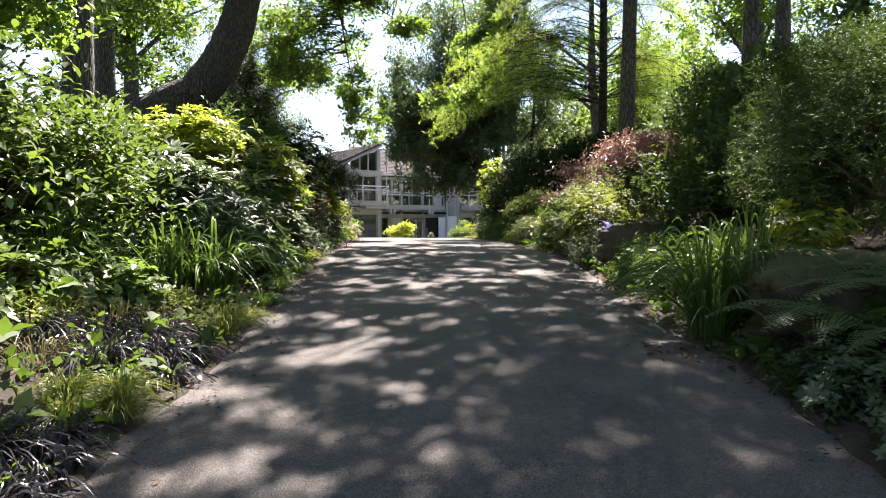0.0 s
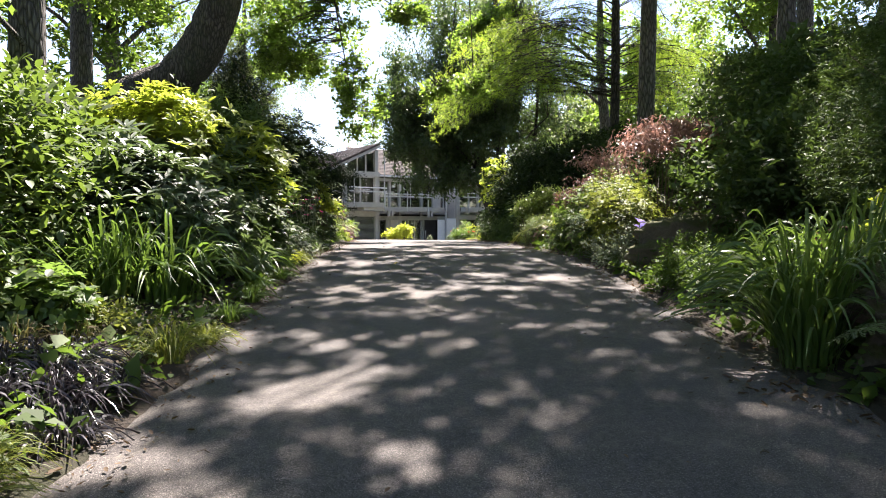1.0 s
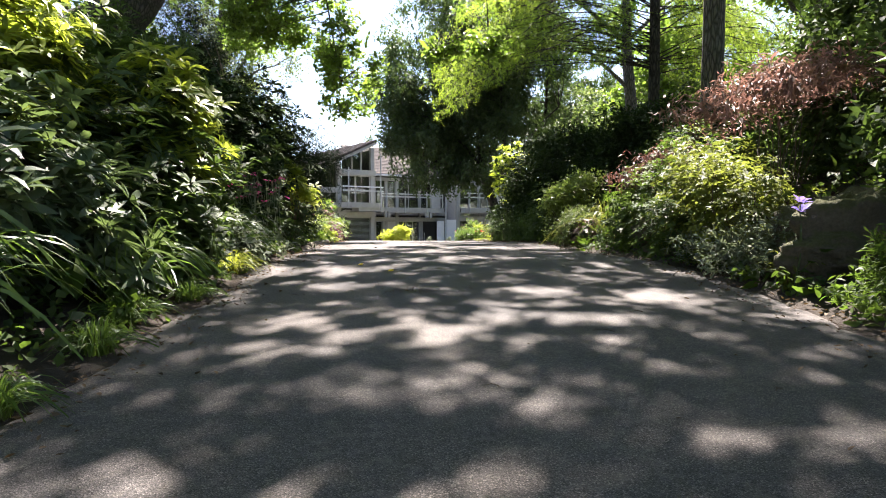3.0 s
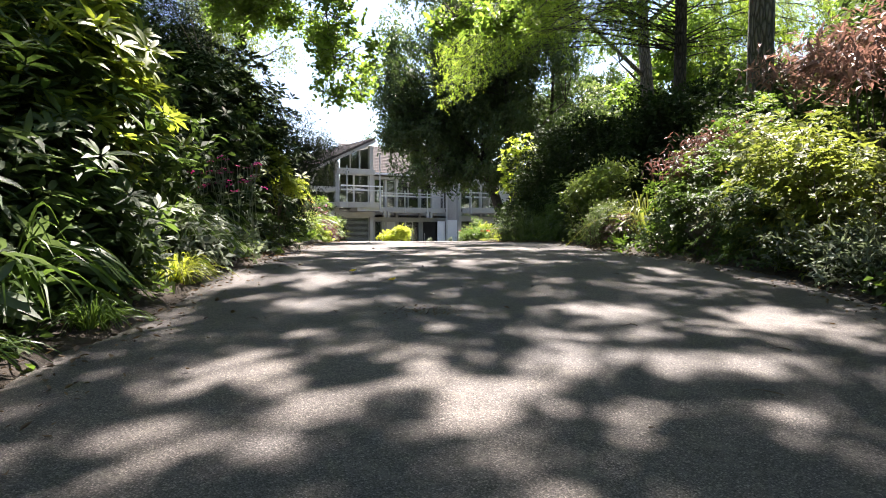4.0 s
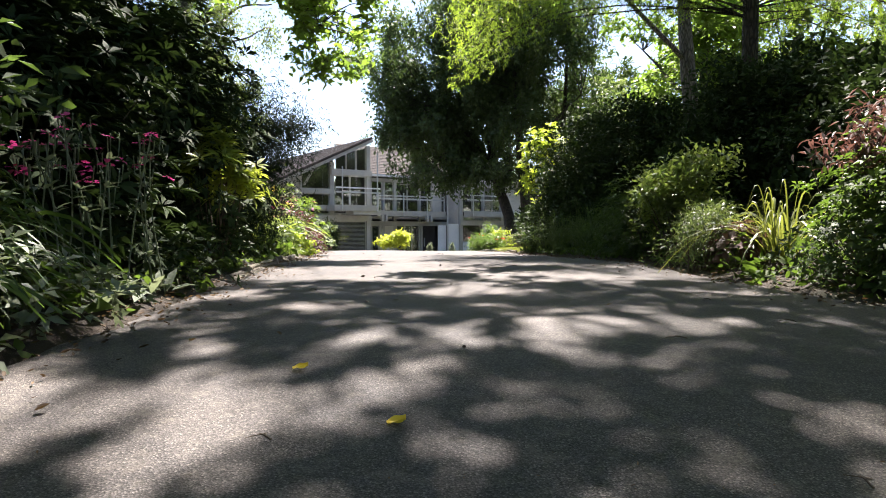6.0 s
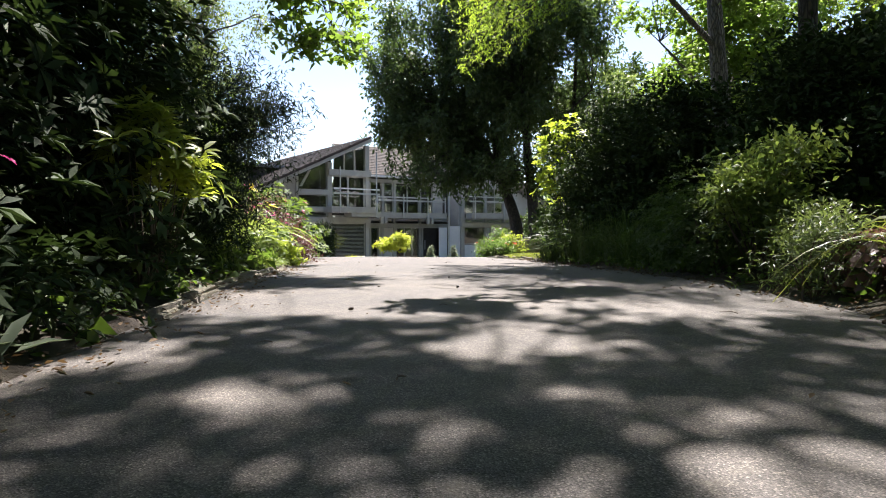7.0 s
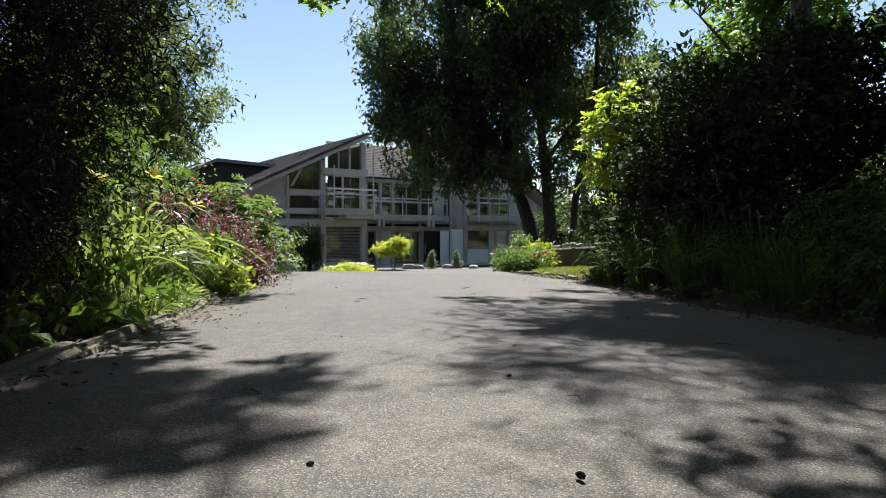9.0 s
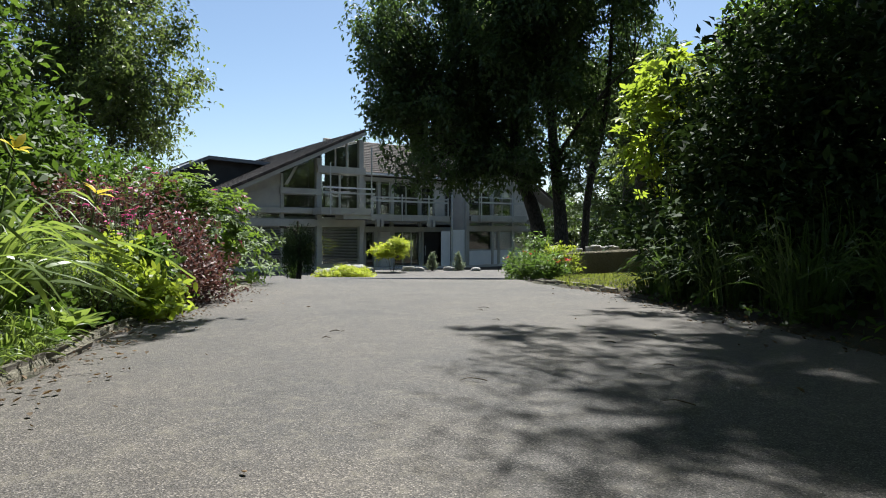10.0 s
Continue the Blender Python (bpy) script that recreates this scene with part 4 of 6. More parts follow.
RHODO_LOBES = [(0, 0, 0.4, 0.75, 0.75, 0.65), (-0.4, 0.4, 0.75, 0.7, 0.7, 0.6), (0.3, 0.5, 0.2, 0.5, 0.5, 0.45), (-0.1, -0.5, 0.25, 0.55, 0.55, 0.5)]
shrub("rhododendron", "rhododendron with whorls of grey-green leathery leaves", "shrub", (-2.75, 7.1), RHODO_LOBES, "", LEAF_RHODO, 900, 9, "rosette", 0.165, 0.046, fine=True)
shrub("rhododendron", "rhododendron with whorls of grey-green leathery leaves", "shrub", (-2.6, 8.5), [(0, 0, 0.5, 0.65, 0.7, 0.75), (-0.2, 0.3, 1.0, 0.6, 0.7, 0.6), (0.3, -0.1, 0.15, 0.45, 0.6, 0.4)], "", LEAF_DARK, 1050, 9, "rosette", 0.14, 0.038, fine=True)
shrub("golden_rhododendron", "rhododendron topped with yellow-green new growth", "shrub", (-2.95, 7.75), [(0, 0, 0.85, 0.6, 0.6, 0.6), (0.05, 0, 1.3, 0.45, 0.45, 0.36), (-0.45, 0.1, 1.25, 0.45, 0.5, 0.4)], "", LEAF_LIME, 620, 9, "rosette", 0.12, 0.036, fine=True)
shrub("golden_rhododendron", "rhododendron topped with yellow-green new growth", "shrub", (-2.4, 8.75), [(0, 0, 0.85, 0.42, 0.5, 0.55), (0.05, 0, 1.25, 0.36, 0.4, 0.32)], "", LEAF_LIME, 330, 9, "rosette", 0.12, 0.036, fine=True)
shrub("dark_broadleaf_shrub", "dense dark green broadleaf shrub by the drive", "shrub", (-2.75, 9.7), [(0, 0, 0.5, 0.7, 0.9, 0.85), (-0.2, 0.3, 1.2, 0.7, 0.8, 0.75), (-0.5, -0.5, 1.1, 0.7, 0.7, 0.7)], "", LEAF_DARK, 1500, 8, "spray", 0.09, 0.036, 0.28)
# these two take the near-black leaves in place of deep shade
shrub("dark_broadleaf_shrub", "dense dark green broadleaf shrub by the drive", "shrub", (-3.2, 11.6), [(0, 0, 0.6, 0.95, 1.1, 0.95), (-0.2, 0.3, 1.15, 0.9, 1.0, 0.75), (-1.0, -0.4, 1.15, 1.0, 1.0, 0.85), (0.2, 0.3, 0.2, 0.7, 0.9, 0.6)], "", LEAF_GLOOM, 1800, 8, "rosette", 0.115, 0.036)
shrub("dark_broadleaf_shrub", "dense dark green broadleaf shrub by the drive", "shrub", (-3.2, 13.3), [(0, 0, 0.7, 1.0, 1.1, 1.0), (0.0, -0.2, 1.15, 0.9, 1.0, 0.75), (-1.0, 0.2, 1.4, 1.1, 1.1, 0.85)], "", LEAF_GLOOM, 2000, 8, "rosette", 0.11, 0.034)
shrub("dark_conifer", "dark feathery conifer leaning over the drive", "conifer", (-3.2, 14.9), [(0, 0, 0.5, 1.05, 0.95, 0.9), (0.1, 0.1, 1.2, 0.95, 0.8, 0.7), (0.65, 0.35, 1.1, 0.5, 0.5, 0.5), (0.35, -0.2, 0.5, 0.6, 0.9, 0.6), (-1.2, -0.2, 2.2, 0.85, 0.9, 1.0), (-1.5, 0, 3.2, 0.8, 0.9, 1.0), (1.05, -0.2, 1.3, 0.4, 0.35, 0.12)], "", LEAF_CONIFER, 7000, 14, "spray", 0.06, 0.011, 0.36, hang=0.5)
shrub("lime_leaved_shrub", "small shrub with bright yellow-green leaves", "shrub", (-2.4, 13.05), [(0, 0, 0.8, 0.28, 0.36, 0.26), (0.2, -0.05, 0.62, 0.2, 0.25, 0.16)], "", LEAF_LIME, 100, 7, "rosette", 0.11, 0.036, fine=True)
for x, y, r, zz in ((-6.2, 9.5, 1.7, 0.5), (-5.6, 11.6, 1.5, 0.55), (-5.8, 15.2, 1.7, 1.6), (-6.8, 6.0, 1.9, 1.9), (-7.0, 2.5, 2.0, 1.9), (-5.0, 17.8, 1.5, 1.1)):
    shrub("woodland_shrub", "large dark woodland shrub behind the border", "shrub", (x, y), [(0, 0, zz * 0.6, r, r, zz * 0.8), (0.5, 0.3, zz * 1.2, r * 0.7, r * 0.7, zz * 0.7), (-0.6, -0.3, zz * 1.1, r * 0.7, r * 0.7, zz * 0.7)], "", LEAF_MID, 800 if y < 16 else 1900, 8, "spray", 0.2 if y < 16 else 0.1, 0.11 if y < 16 else 0.04, 0.45, group="woodland shrubs")


for x, y, s in ((-2.35, 4.35, 0.9), (-2.65, 4.2, 1.0), (-2.3, 3.5, 0.9), (-2.6, 3.2, 1.0), (-3.0, 4.7, 1.0), (-2.2, 4.7, 0.8), (-2.5, 2.7, 0.9), (-3.2, 4.2, 1.0), (-2.85, 5.3, 0.9)):
    clump("sere_grass", "tuft of half-withered brown and green grass", "grass", (x, y), 90, 0.3 * s, 0.22 * s, 0.009, LEAF_SERE, 0.16 * s, 0.5, 5, "withered grasses")
for x, y in ((-2.55, 5.1), (-2.3, 5.05), (-3.1, 4.45), (-2.9, 4.9), (-2.75, 3.9), (-3.3, 3.35)):
    shrub("golden_creeper", "low cushion of golden-green creeping foliage", "plant", (x, y), [(0, 0, 0.03, 0.3, 0.26, 0.13)], "", LEAF_GRASS, 160, 6, "spray", 0.045, 0.022, 0.09, stems=6, stem=GREEN_STEM, group="golden creepers")


def campion(x, y):
    """Silver-leaved rose campion: felted rosette leaves, branching stems and a few magenta flowers."""
    root = tagged(new("rose_campion"), "silver-felted rose campion with magenta flowers", "plant", "rose campions")
    root.location = (x, y, gz(x, y))
    a = rng.uniform(0, 6.28, 26)
    d = unit(np.stack([np.cos(a), np.sin(a), rng.uniform(0.2, 1.2, 26)], -1))
    V, F = leaf_shapes(rng.normal(0, 0.05, (26, 3)) * (1, 1, 0) + UP * 0.03, d, unit(UP + 0 * d + rng.normal(0, 0.1, d.shape)), rng.uniform(0.12, 0.22, 26), 0.055, 0.2, 0.3)
    tagged(fast_mesh("basal_leaves", V, F, LEAF_SILVER, root), kind="stuff")
    for k in range(3):
        b = np.array((*rng.normal(0, 0.06, 2), 0.0))
        top = b + np.array((*rng.normal(0, 0.1, 2), rng.uniform(0.65, 0.95)))
        s = Soup()
        p = smooth_path([b, (b + top) / 2 + rng.normal(0, 0.02, 3), top], 8)
        s.add(*tube(p, np.linspace(0.005, 0.003, 8), 5))
        for h in (2, 4, 5, 6):
            for sg in (-1, 1):
                w = unit(rng.normal(size=3) * np.array((1, 1, 0.1)) + UP * 0.6)
                if h > 4:
                    s.add(*tube(np.array([p[h], p[h] + w * 0.06, p[h] + w * 0.07 + UP * 0.08]), (0.003, 0.002, 0.004), 4))
                s.add(*leaf_shapes(p[h:h + 1], w[None], UP[None] + 0.01, 0.07, 0.03))
        s.mesh("flower_stem", LEAF_SILVER, root)
        for tip in (top, p[5] + unit(rng.normal(size=3) * np.array((1, 1, 0.2)) + UP) * 0.13):
            V, F = rosettes(tip[None], UP[None], 5, 0.028, 0.028, 0.1)
            fast_mesh("flower", V, F, PETAL_PINK, root, "magenta flower")


for x, y in ((-2.12, 10.7), (-2.2, 10.95), (-2.15, 11.2), (-2.28, 10.5), (-2.3, 10.8)):
    campion(x, y)
clump("golden_grass", "arching tuft of bright yellow-green grass beside the drive", "grass", (-2.03, 9.1), 220, 0.26, 0.26, 0.009, LEAF_YELLOW, 0.1, 0.6, 6, "golden grasses")
# beyond y 11.5 the leaf colour carries the shade
for x, y in ((-2.15, 10.1), (-2.25, 11.7), (-2.15, 9.6), (-2.4, 12.9)):
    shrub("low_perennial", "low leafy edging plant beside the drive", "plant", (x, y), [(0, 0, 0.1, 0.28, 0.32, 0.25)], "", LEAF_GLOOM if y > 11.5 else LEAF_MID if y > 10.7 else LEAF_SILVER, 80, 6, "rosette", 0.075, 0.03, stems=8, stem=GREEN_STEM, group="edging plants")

# ---- right bank ----
for x, y, s in ((2.05, 4.75, 0.95), (2.15, 5.1, 0.9), (2.45, 4.95, 1.0)):
    clump("strap_leaved_lily", "large clump of arching sword-shaped green leaves", "plant", (x, y), 190, 1.2 * s, 0.85 * s, 0.027, LEAF_SWORD, 0.16 * s, 0.42, 9, "strap-leaved clumps", split=True)
boulder("mossy_boulder", "moss-topped sandstone boulder in the border", (2.95, 4.6, gz(2.95, 4.6) + 0.08), (0.72, 0.42, 0.4), ROCK, 1.0, turn=0.15)
boulder("mossy_boulder", "flat moss-topped rock half hidden under shrubs", (2.3, 10.75, gz(2.3, 10.75) + 0.12), (0.4, 0.3, 0.26), ROCK, 3.0, turn=0.3)
boulder("mossy_boulder", "moss-topped sandstone boulder in the border", (2.75, 8.35, gz(2.75, 8.35) + 0.08), (0.66, 0.45, 0.36), ROCK, 2.0, rough_=0.4, turn=-0.2)
for x, y, s in ((2.65, 3.95, 1.35), (3.1, 3.75, 1.4), (2.75, 3.4, 1.1), (3.4, 3.2, 1.2)):
    fern("fern", "arching green fern with finely cut fronds", (x, y), 9, 0.8 * s, LEAF_FERN, "ferns")
for x, y in ((2.25, 3.1), (2.4, 2.75), (2.2, 3.4), (2.55, 3.0), (2.15, 2.5), (2.45, 2.4), (2.8, 2.7)):
    shrub("variegated_groundcover", "low ground cover with small grey-green rounded leaves", "plant", (x, y), [(0, 0, 0.06, 0.28, 0.28, 0.2)], "", LEAF_RHODO, 170, 6, "rosette", 0.05, 0.034, stems=10, group="low ground cover")
shrub("yew", "large rounded yew with fine dark green needles", "yew", (4.5, 6.1), [(0, 0, 0.75, 1.65, 1.5, 1.1), (0.1, -0.1, 1.05, 1.5, 1.4, 0.95), (1.1, -1.0, 1.2, 1.6, 1.5, 1.1), (-0.9, -0.3, 0.3, 0.8, 0.9, 0.7)], "", LEAF_YEW, 7200, 12, "spray", 0.05, 0.012, 0.17, depth=0.3, lump=0.16)
shrub("lime_leaved_shrub", "small shrub with bright yellow-green leaves", "shrub", (3.0, 5.2), [(0, 0, 0.42, 0.32, 0.3, 0.3)], "", LEAF_LIME, 70, 6, "rosette", 0.1, 0.055, fine=True)
shrub("bronze_heuchera", "low plant with dark bronze-red leaves", "plant", (2.75, 5.75), [(0, 0, 0.2, 0.3, 0.3, 0.25)], "", LEAF_BRONZE, 60, 6, "rosette", 0.08, 0.07, stem=GREEN_STEM)
shrub("dark_evergreen", "dark evergreen shrub on the bank", "shrub", (4.3, 8.5), [(0, 0, 0.5, 1.2, 1.3, 0.9), (0.4, 0.6, 1.0, 1.2, 1.2, 0.9), (-0.7, -0.7, 0.25, 0.9, 0.9, 0.7)], "", LEAF_DARK, 2500, 8, "spray", 0.1, 0.048, 0.3)
shrub("dark_evergreen", "dark evergreen shrub on the bank", "shrub", (5.0, 11.6), [(0, 0, 0.8, 1.4, 1.4, 1.2), (0.2, 0.3, 1.7, 1.1, 1.0, 0.8)], "", LEAF_DARK, 2000, 8, "spray", 0.11, 0.055, 0.3)
shrub("red_maple", "Japanese maple with layered cascading dull red leaves", "shrub", (2.95, 9.9), [(-0.95, -0.75, 1.0, 0.5, 0.5, 0.13), (-0.35, -0.7, 1.22, 0.6, 0.55, 0.14), (0.15, -0.5, 1.42, 0.6, 0.6, 0.15), (0.5, 0.9, 1.6, 0.8, 0.9, 0.18), (1.1, 1.8, 1.75, 0.7, 0.8, 0.18)], "", LEAF_RED, 820, 8, "spray", 0.085, 0.02, 0.26, hang=0.3, flat=1.6, depth=0.8)
shrub("purple_maple", "low Japanese maple with deep purple-red leaves", "shrub", (2.3, 11.95), [(-0.1, -0.2, 0.72, 0.36, 0.4, 0.14), (0.2, -0.1, 0.92, 0.42, 0.45, 0.15), (0.6, 0.1, 1.08, 0.45, 0.45, 0.15)], "", LEAF_BRONZE, 300, 8, "spray", 0.08, 0.02, 0.25, hang=0.4, flat=1.4, depth=0.8)
for x, y, r, h in ((2.4, 9.3, 0.52, 0.5), (2.35, 9.9, 0.5, 0.62), (2.65, 10.3, 0.6, 0.65), (2.35, 11.4, 0.5, 0.5), (2.9, 11.5, 0.7, 0.7)):
    shrub("golden_azalea", "rounded shrub with small golden-green leaves", "shrub", (x, y), [(0, 0, 0.35, r, r, h), (-0.1, 0.4, 0.4, r * 0.7, r * 0.7, h * 0.8)], "", LEAF_AZALEA if y < 10.5 else LEAF_MID, 650, 7, "rosette", 0.06, 0.028, group="azaleas")
for x, y in ((2.2, 10.5), (2.1, 11.0), (2.05, 9.9), (2.0, 11.6)):
    shrub("dwarf_evergreen", "low dark evergreen cushion at the drive's edge", "shrub", (x, y), [(0, 0, 0.2, 0.36, 0.4, 0.32)], "", LEAF_DARK, 260, 7, "rosette", 0.055, 0.025, group="dwarf evergreens")
for x, y in ((2.2, 7.0), (2.4, 7.5), (2.6, 6.8), (2.15, 8.9), (2.3, 6.4), (2.2, 9.4), (2.35, 8.6), (2.7, 7.3), (2.9, 6.6)):
    shrub("grey_groundcover", "low feathery grey-green ground cover", "plant", (x, y), [(0, 0, 0.12, 0.34, 0.34, 0.28)], "", LEAF_SILVER if y > 8.5 else LEAF_MID, 200, 9, "spray", 0.055, 0.016, 0.15, stem=GREEN_STEM, group="low ground cover")
clump("iris", "iris with sword leaves and pale purple flowers", "flower", (2.1, 8.15), 40, 0.42, 0.22, 0.022, LEAF_GRASS, 0.06, 0.3, 6)


def flower_on_stem(name, label, x, y, h, petal, size, count=1, spread=0.1, petals=6):
    root = tagged(new(name), label, "flower", name + "s")
    root.location = (x, y, gz(x, y))
    for k in range(count):
        b = np.array((*rng.normal(0, spread, 2), 0))
        t = b + np.array((*rng.normal(0, spread, 2), h * rng.uniform(0.8, 1.1)))
        s = Soup()
        s.add(*tube(smooth_path([b, (b + t) / 2 + rng.normal(0, 0.02, 3), t], 6), np.linspace(0.006, 0.003, 6), 5))
        s.mesh("flower_stem", GREEN_STEM, root)
        V, F = rosettes(t[None], UP[None] + rng.normal(0, 0.2, (1, 3)), petals, size, size * 0.5, 0.8)
        fast_mesh("flower", V, F, petal, root)
    return root


flower_on_stem("purple_iris", "pale purple iris flower on a green stem", 2.08, 8.05, 0.55, PETAL_PURPLE, 0.08, 2, 0.04)

# the border further up, towards the court
shrub("feathery_shrub", "wispy brownish-green heath at the drive's edge", "shrub", (1.66, 13.1), [(0, 0, 0.22, 0.3, 0.4, 0.32), (0.1, 0.1, 0.4, 0.22, 0.3, 0.2)], "", LEAF_BIRCH, 460, 10, "spray", 0.05, 0.01, 0.25)
clump("daylily", "clump of bright arching strap leaves", "plant", (2.1, 12.65), 95, 0.85, 0.9, 0.02, LEAF_GRASS, 0.13, 0.85, 9, "daylilies")
shrub("bronze_heuchera", "low plant with dark bronze-red leaves", "plant", (1.87, 12.95), [(0, 0, 0.16, 0.22, 0.22, 0.16)], "", LEAF_BRONZE, 60, 6, "rosette", 0.08, 0.07, stem=GREEN_STEM)
shrub("pale_leaved_shrub", "open shrub with pale green pointed leaves", "shrub", (1.85, 14.2), [(0.05, 0, 0.45, 0.42, 0.5, 0.4), (-0.25, -0.15, 0.62, 0.26, 0.3, 0.16), (0.3, 0.1, 0.95, 0.34, 0.4, 0.14), (0.0, 0.2, 0.8, 0.26, 0.3, 0.12)], "", LEAF_PALE, 640, 7, "spray", 0.07, 0.034, 0.28)
# dark green leaves stand in for the shade over these shrubs
for x, y in ((1.95, 15.4), (2.1, 16.1), (1.8, 14.7), (2.3, 15.0)):
    shrub("dark_low_shrub", "small-leaved shrub spreading to the drive, leaves darkened for its shade", "shrub", (x, y), [(0, 0, 0.25, 0.5, 0.6, 0.45)], "", LEAF_DARK, 600, 8, "rosette", 0.055, 0.024, group="dark low shrubs")
for x, y, s in ((1.65, 15.5, 0.75), (1.55, 16.3, 0.8), (1.75, 17.2, 1.0), (1.6, 18.2, 1.0), (1.7, 19.2, 1.0), (2.0, 18.0, 1.1), (2.1, 16.8, 1.0), (1.3, 20.0, 0.7), (1.75, 19.8, 1.2), (1.3, 19.4, 0.9), (1.4, 18.7, 1.0), (1.5, 17.8, 1.0), (1.6, 17.0, 0.9), (1.6, 19.0, 1.3)):
    clump("tall_grass", "tall dark green grass clump at the drive's edge", "grass", (x, y), 130, 0.85 * s, 0.5 * s, 0.013, LEAF_DARK, 0.22 * s, 0.4, 6, "tall grasses")
shrub("golden_laurel", "tall bush with bright yellow-green young leaves", "shrub", (1.75, 20.7), [(-0.3, 0, 1.3, 0.3, 0.4, 0.42), (-0.25, 0.1, 1.75, 0.36, 0.4, 0.5), (0.05, 0.2, 2.2, 0.35, 0.4, 0.4)], "", LEAF_GOLD, 190, 7, "rosette", 0.12, 0.055)
# the near-black leaf colour holds the deep shade of these bushes
shrub("dark_laurel", "large dark evergreen bush overhanging the drive, leaves darkened further for shade", "shrub", (2.75, 19.4), [(0, 0, 0.7, 1.3, 1.4, 1.2), (0.2, -0.5, 1.5, 1.2, 1.4, 0.9), (-0.1, 1.2, 1.6, 0.9, 0.8, 0.9), (-0.8, 0.0, 0.3, 0.8, 1.8, 0.7), (-0.35, 1.3, 0.6, 0.7, 0.6, 0.8)], "", LEAF_GLOOM, 4200, 8, "spray", 0.1, 0.05, 0.3)
shrub("dark_laurel", "large dark evergreen bush overhanging the drive, leaves darkened further for shade", "shrub", (3.9, 16.2), [(0, 0, 0.6, 1.3, 1.3, 1.0), (0.1, 0, 1.2, 1.0, 1.1, 0.7), (-0.8, -0.3, 0.3, 0.8, 1.0, 0.7)], "", LEAF_GLOOM, 2300, 8, "spray", 0.1, 0.05, 0.3)
shrub("dark_laurel", "large dark evergreen bush overhanging the drive, leaves darkened further for shade", "shrub", (3.7, 13.8), [(0, 0, 0.4, 1.0, 1.1, 0.7), (0.6, 0.2, 0.8, 0.9, 1.0, 0.6)], "", LEAF_GLOOM, 1700, 8, "spray", 0.1, 0.05, 0.3)
for x, y, r, zz in ((6.6, 14.5, 1.8, 1.3), (6.4, 18.5, 1.9, 1.5), (5.2, 22.5, 1.7, 1.2), (6.8, 8.5, 1.9, 1.3), (6.8, 4.0, 2.0, 1.8), (6.4, 11.5, 1.7, 1.4), (4.6, 2.4, 1.4, 1.0), (9.5, 47.0, 2.6, 2.4), (13.0, 45.0, 2.6, 2.6), (6.8, 51.5, 2.2, 2.0), (7.0, 38.5, 1.6, 1.2), (11.5, 52.0, 2.6, 2.6)):
    shrub("woodland_shrub", "large dark woodland shrub behind the border", "shrub", (x, y), [(0, 0, zz * 0.6, r, r, zz * 0.8), (0.5, 0.3, zz * 1.2, r * 0.7, r * 0.7, zz * 0.7), (-0.6, -0.3, zz * 1.1, r * 0.7, r * 0.7, zz * 0.7)], "", LEAF_YEW if y > 30 else LEAF_DARK, 800, 8, "spray", 0.2, 0.11, 0.45, group="woodland shrubs")

# ---- left bed by the court ----
def kerb(points, label, n, material=KERB, sink=0.012):
    """A row of rough kerb stones, each a stone of its own."""
    p = smooth_path([(x, y, 0) for x, y in points], n + 1)
    root = tagged(new("kerb"), label, "kerb", kind="structure")
    for a, b in zip(p[:-1], p[1:]):
        bm = bmesh.new()
        ln = np.linalg.norm(b - a)
        bmesh.ops.create_cube(bm, size=1.0, matrix=Matrix.Diagonal((ln * rng.uniform(0.96, 0.995), rng.uniform(0.09, 0.12), 0.1, 1)))
        bmesh.ops.bevel(bm, geom=bm.edges[:], offset=0.03, segments=3, affect="EDGES")
        for v in bm.verts:
            v.co += Vector(rng.normal(0, 0.006, 3))
        c = (a + b) / 2
        ob = part("kerb_stone", bm, material, root)
        ob.matrix_world = Matrix.Translation((c[0], c[1], np.interp(c[1], PROFILE_Y, PROFILE_Z) - sink + rng.normal(0, 0.006))) @ Matrix.Rotation(math.atan2(*(b - a)[1::-1]) + rng.normal(0, 0.03), 4, "Z")


kerb([(-2.08, 12.3), (-2.2, 13.6), (-2.33, 15.1), (-2.47, 16.3), (-2.73, 17.5), (-2.97, 19.4), (-3.1, 21.4)], "low edging of pale rounded stone kerbs along the bed", 13)
kerb([(-3.3, 22.3), (-4.6, 22.75), (-6.6, 23.3)], "low edging of rough pale stones along the bed", 8)
kerb([(2.05, 2.4), (2.12, 3.2), (2.1, 4.2), (1.98, 5.2)], "low edging of dark mossy stones along the drive", 8, ROCK, 0.035)

for x, y, s in ((-3.0, 16.75, 1.1), (-3.25, 17.25, 1.15), (-3.5, 16.6, 1.1), (-3.05, 16.3, 1.0)):
    clump("daylily", "daylily with long arching pale green leaves", "plant", (x, y), 70, 0.95 * s, 0.95 * s, 0.034, LEAF_PALE, 0.12 * s, 0.5, 9, "daylilies", split=True)


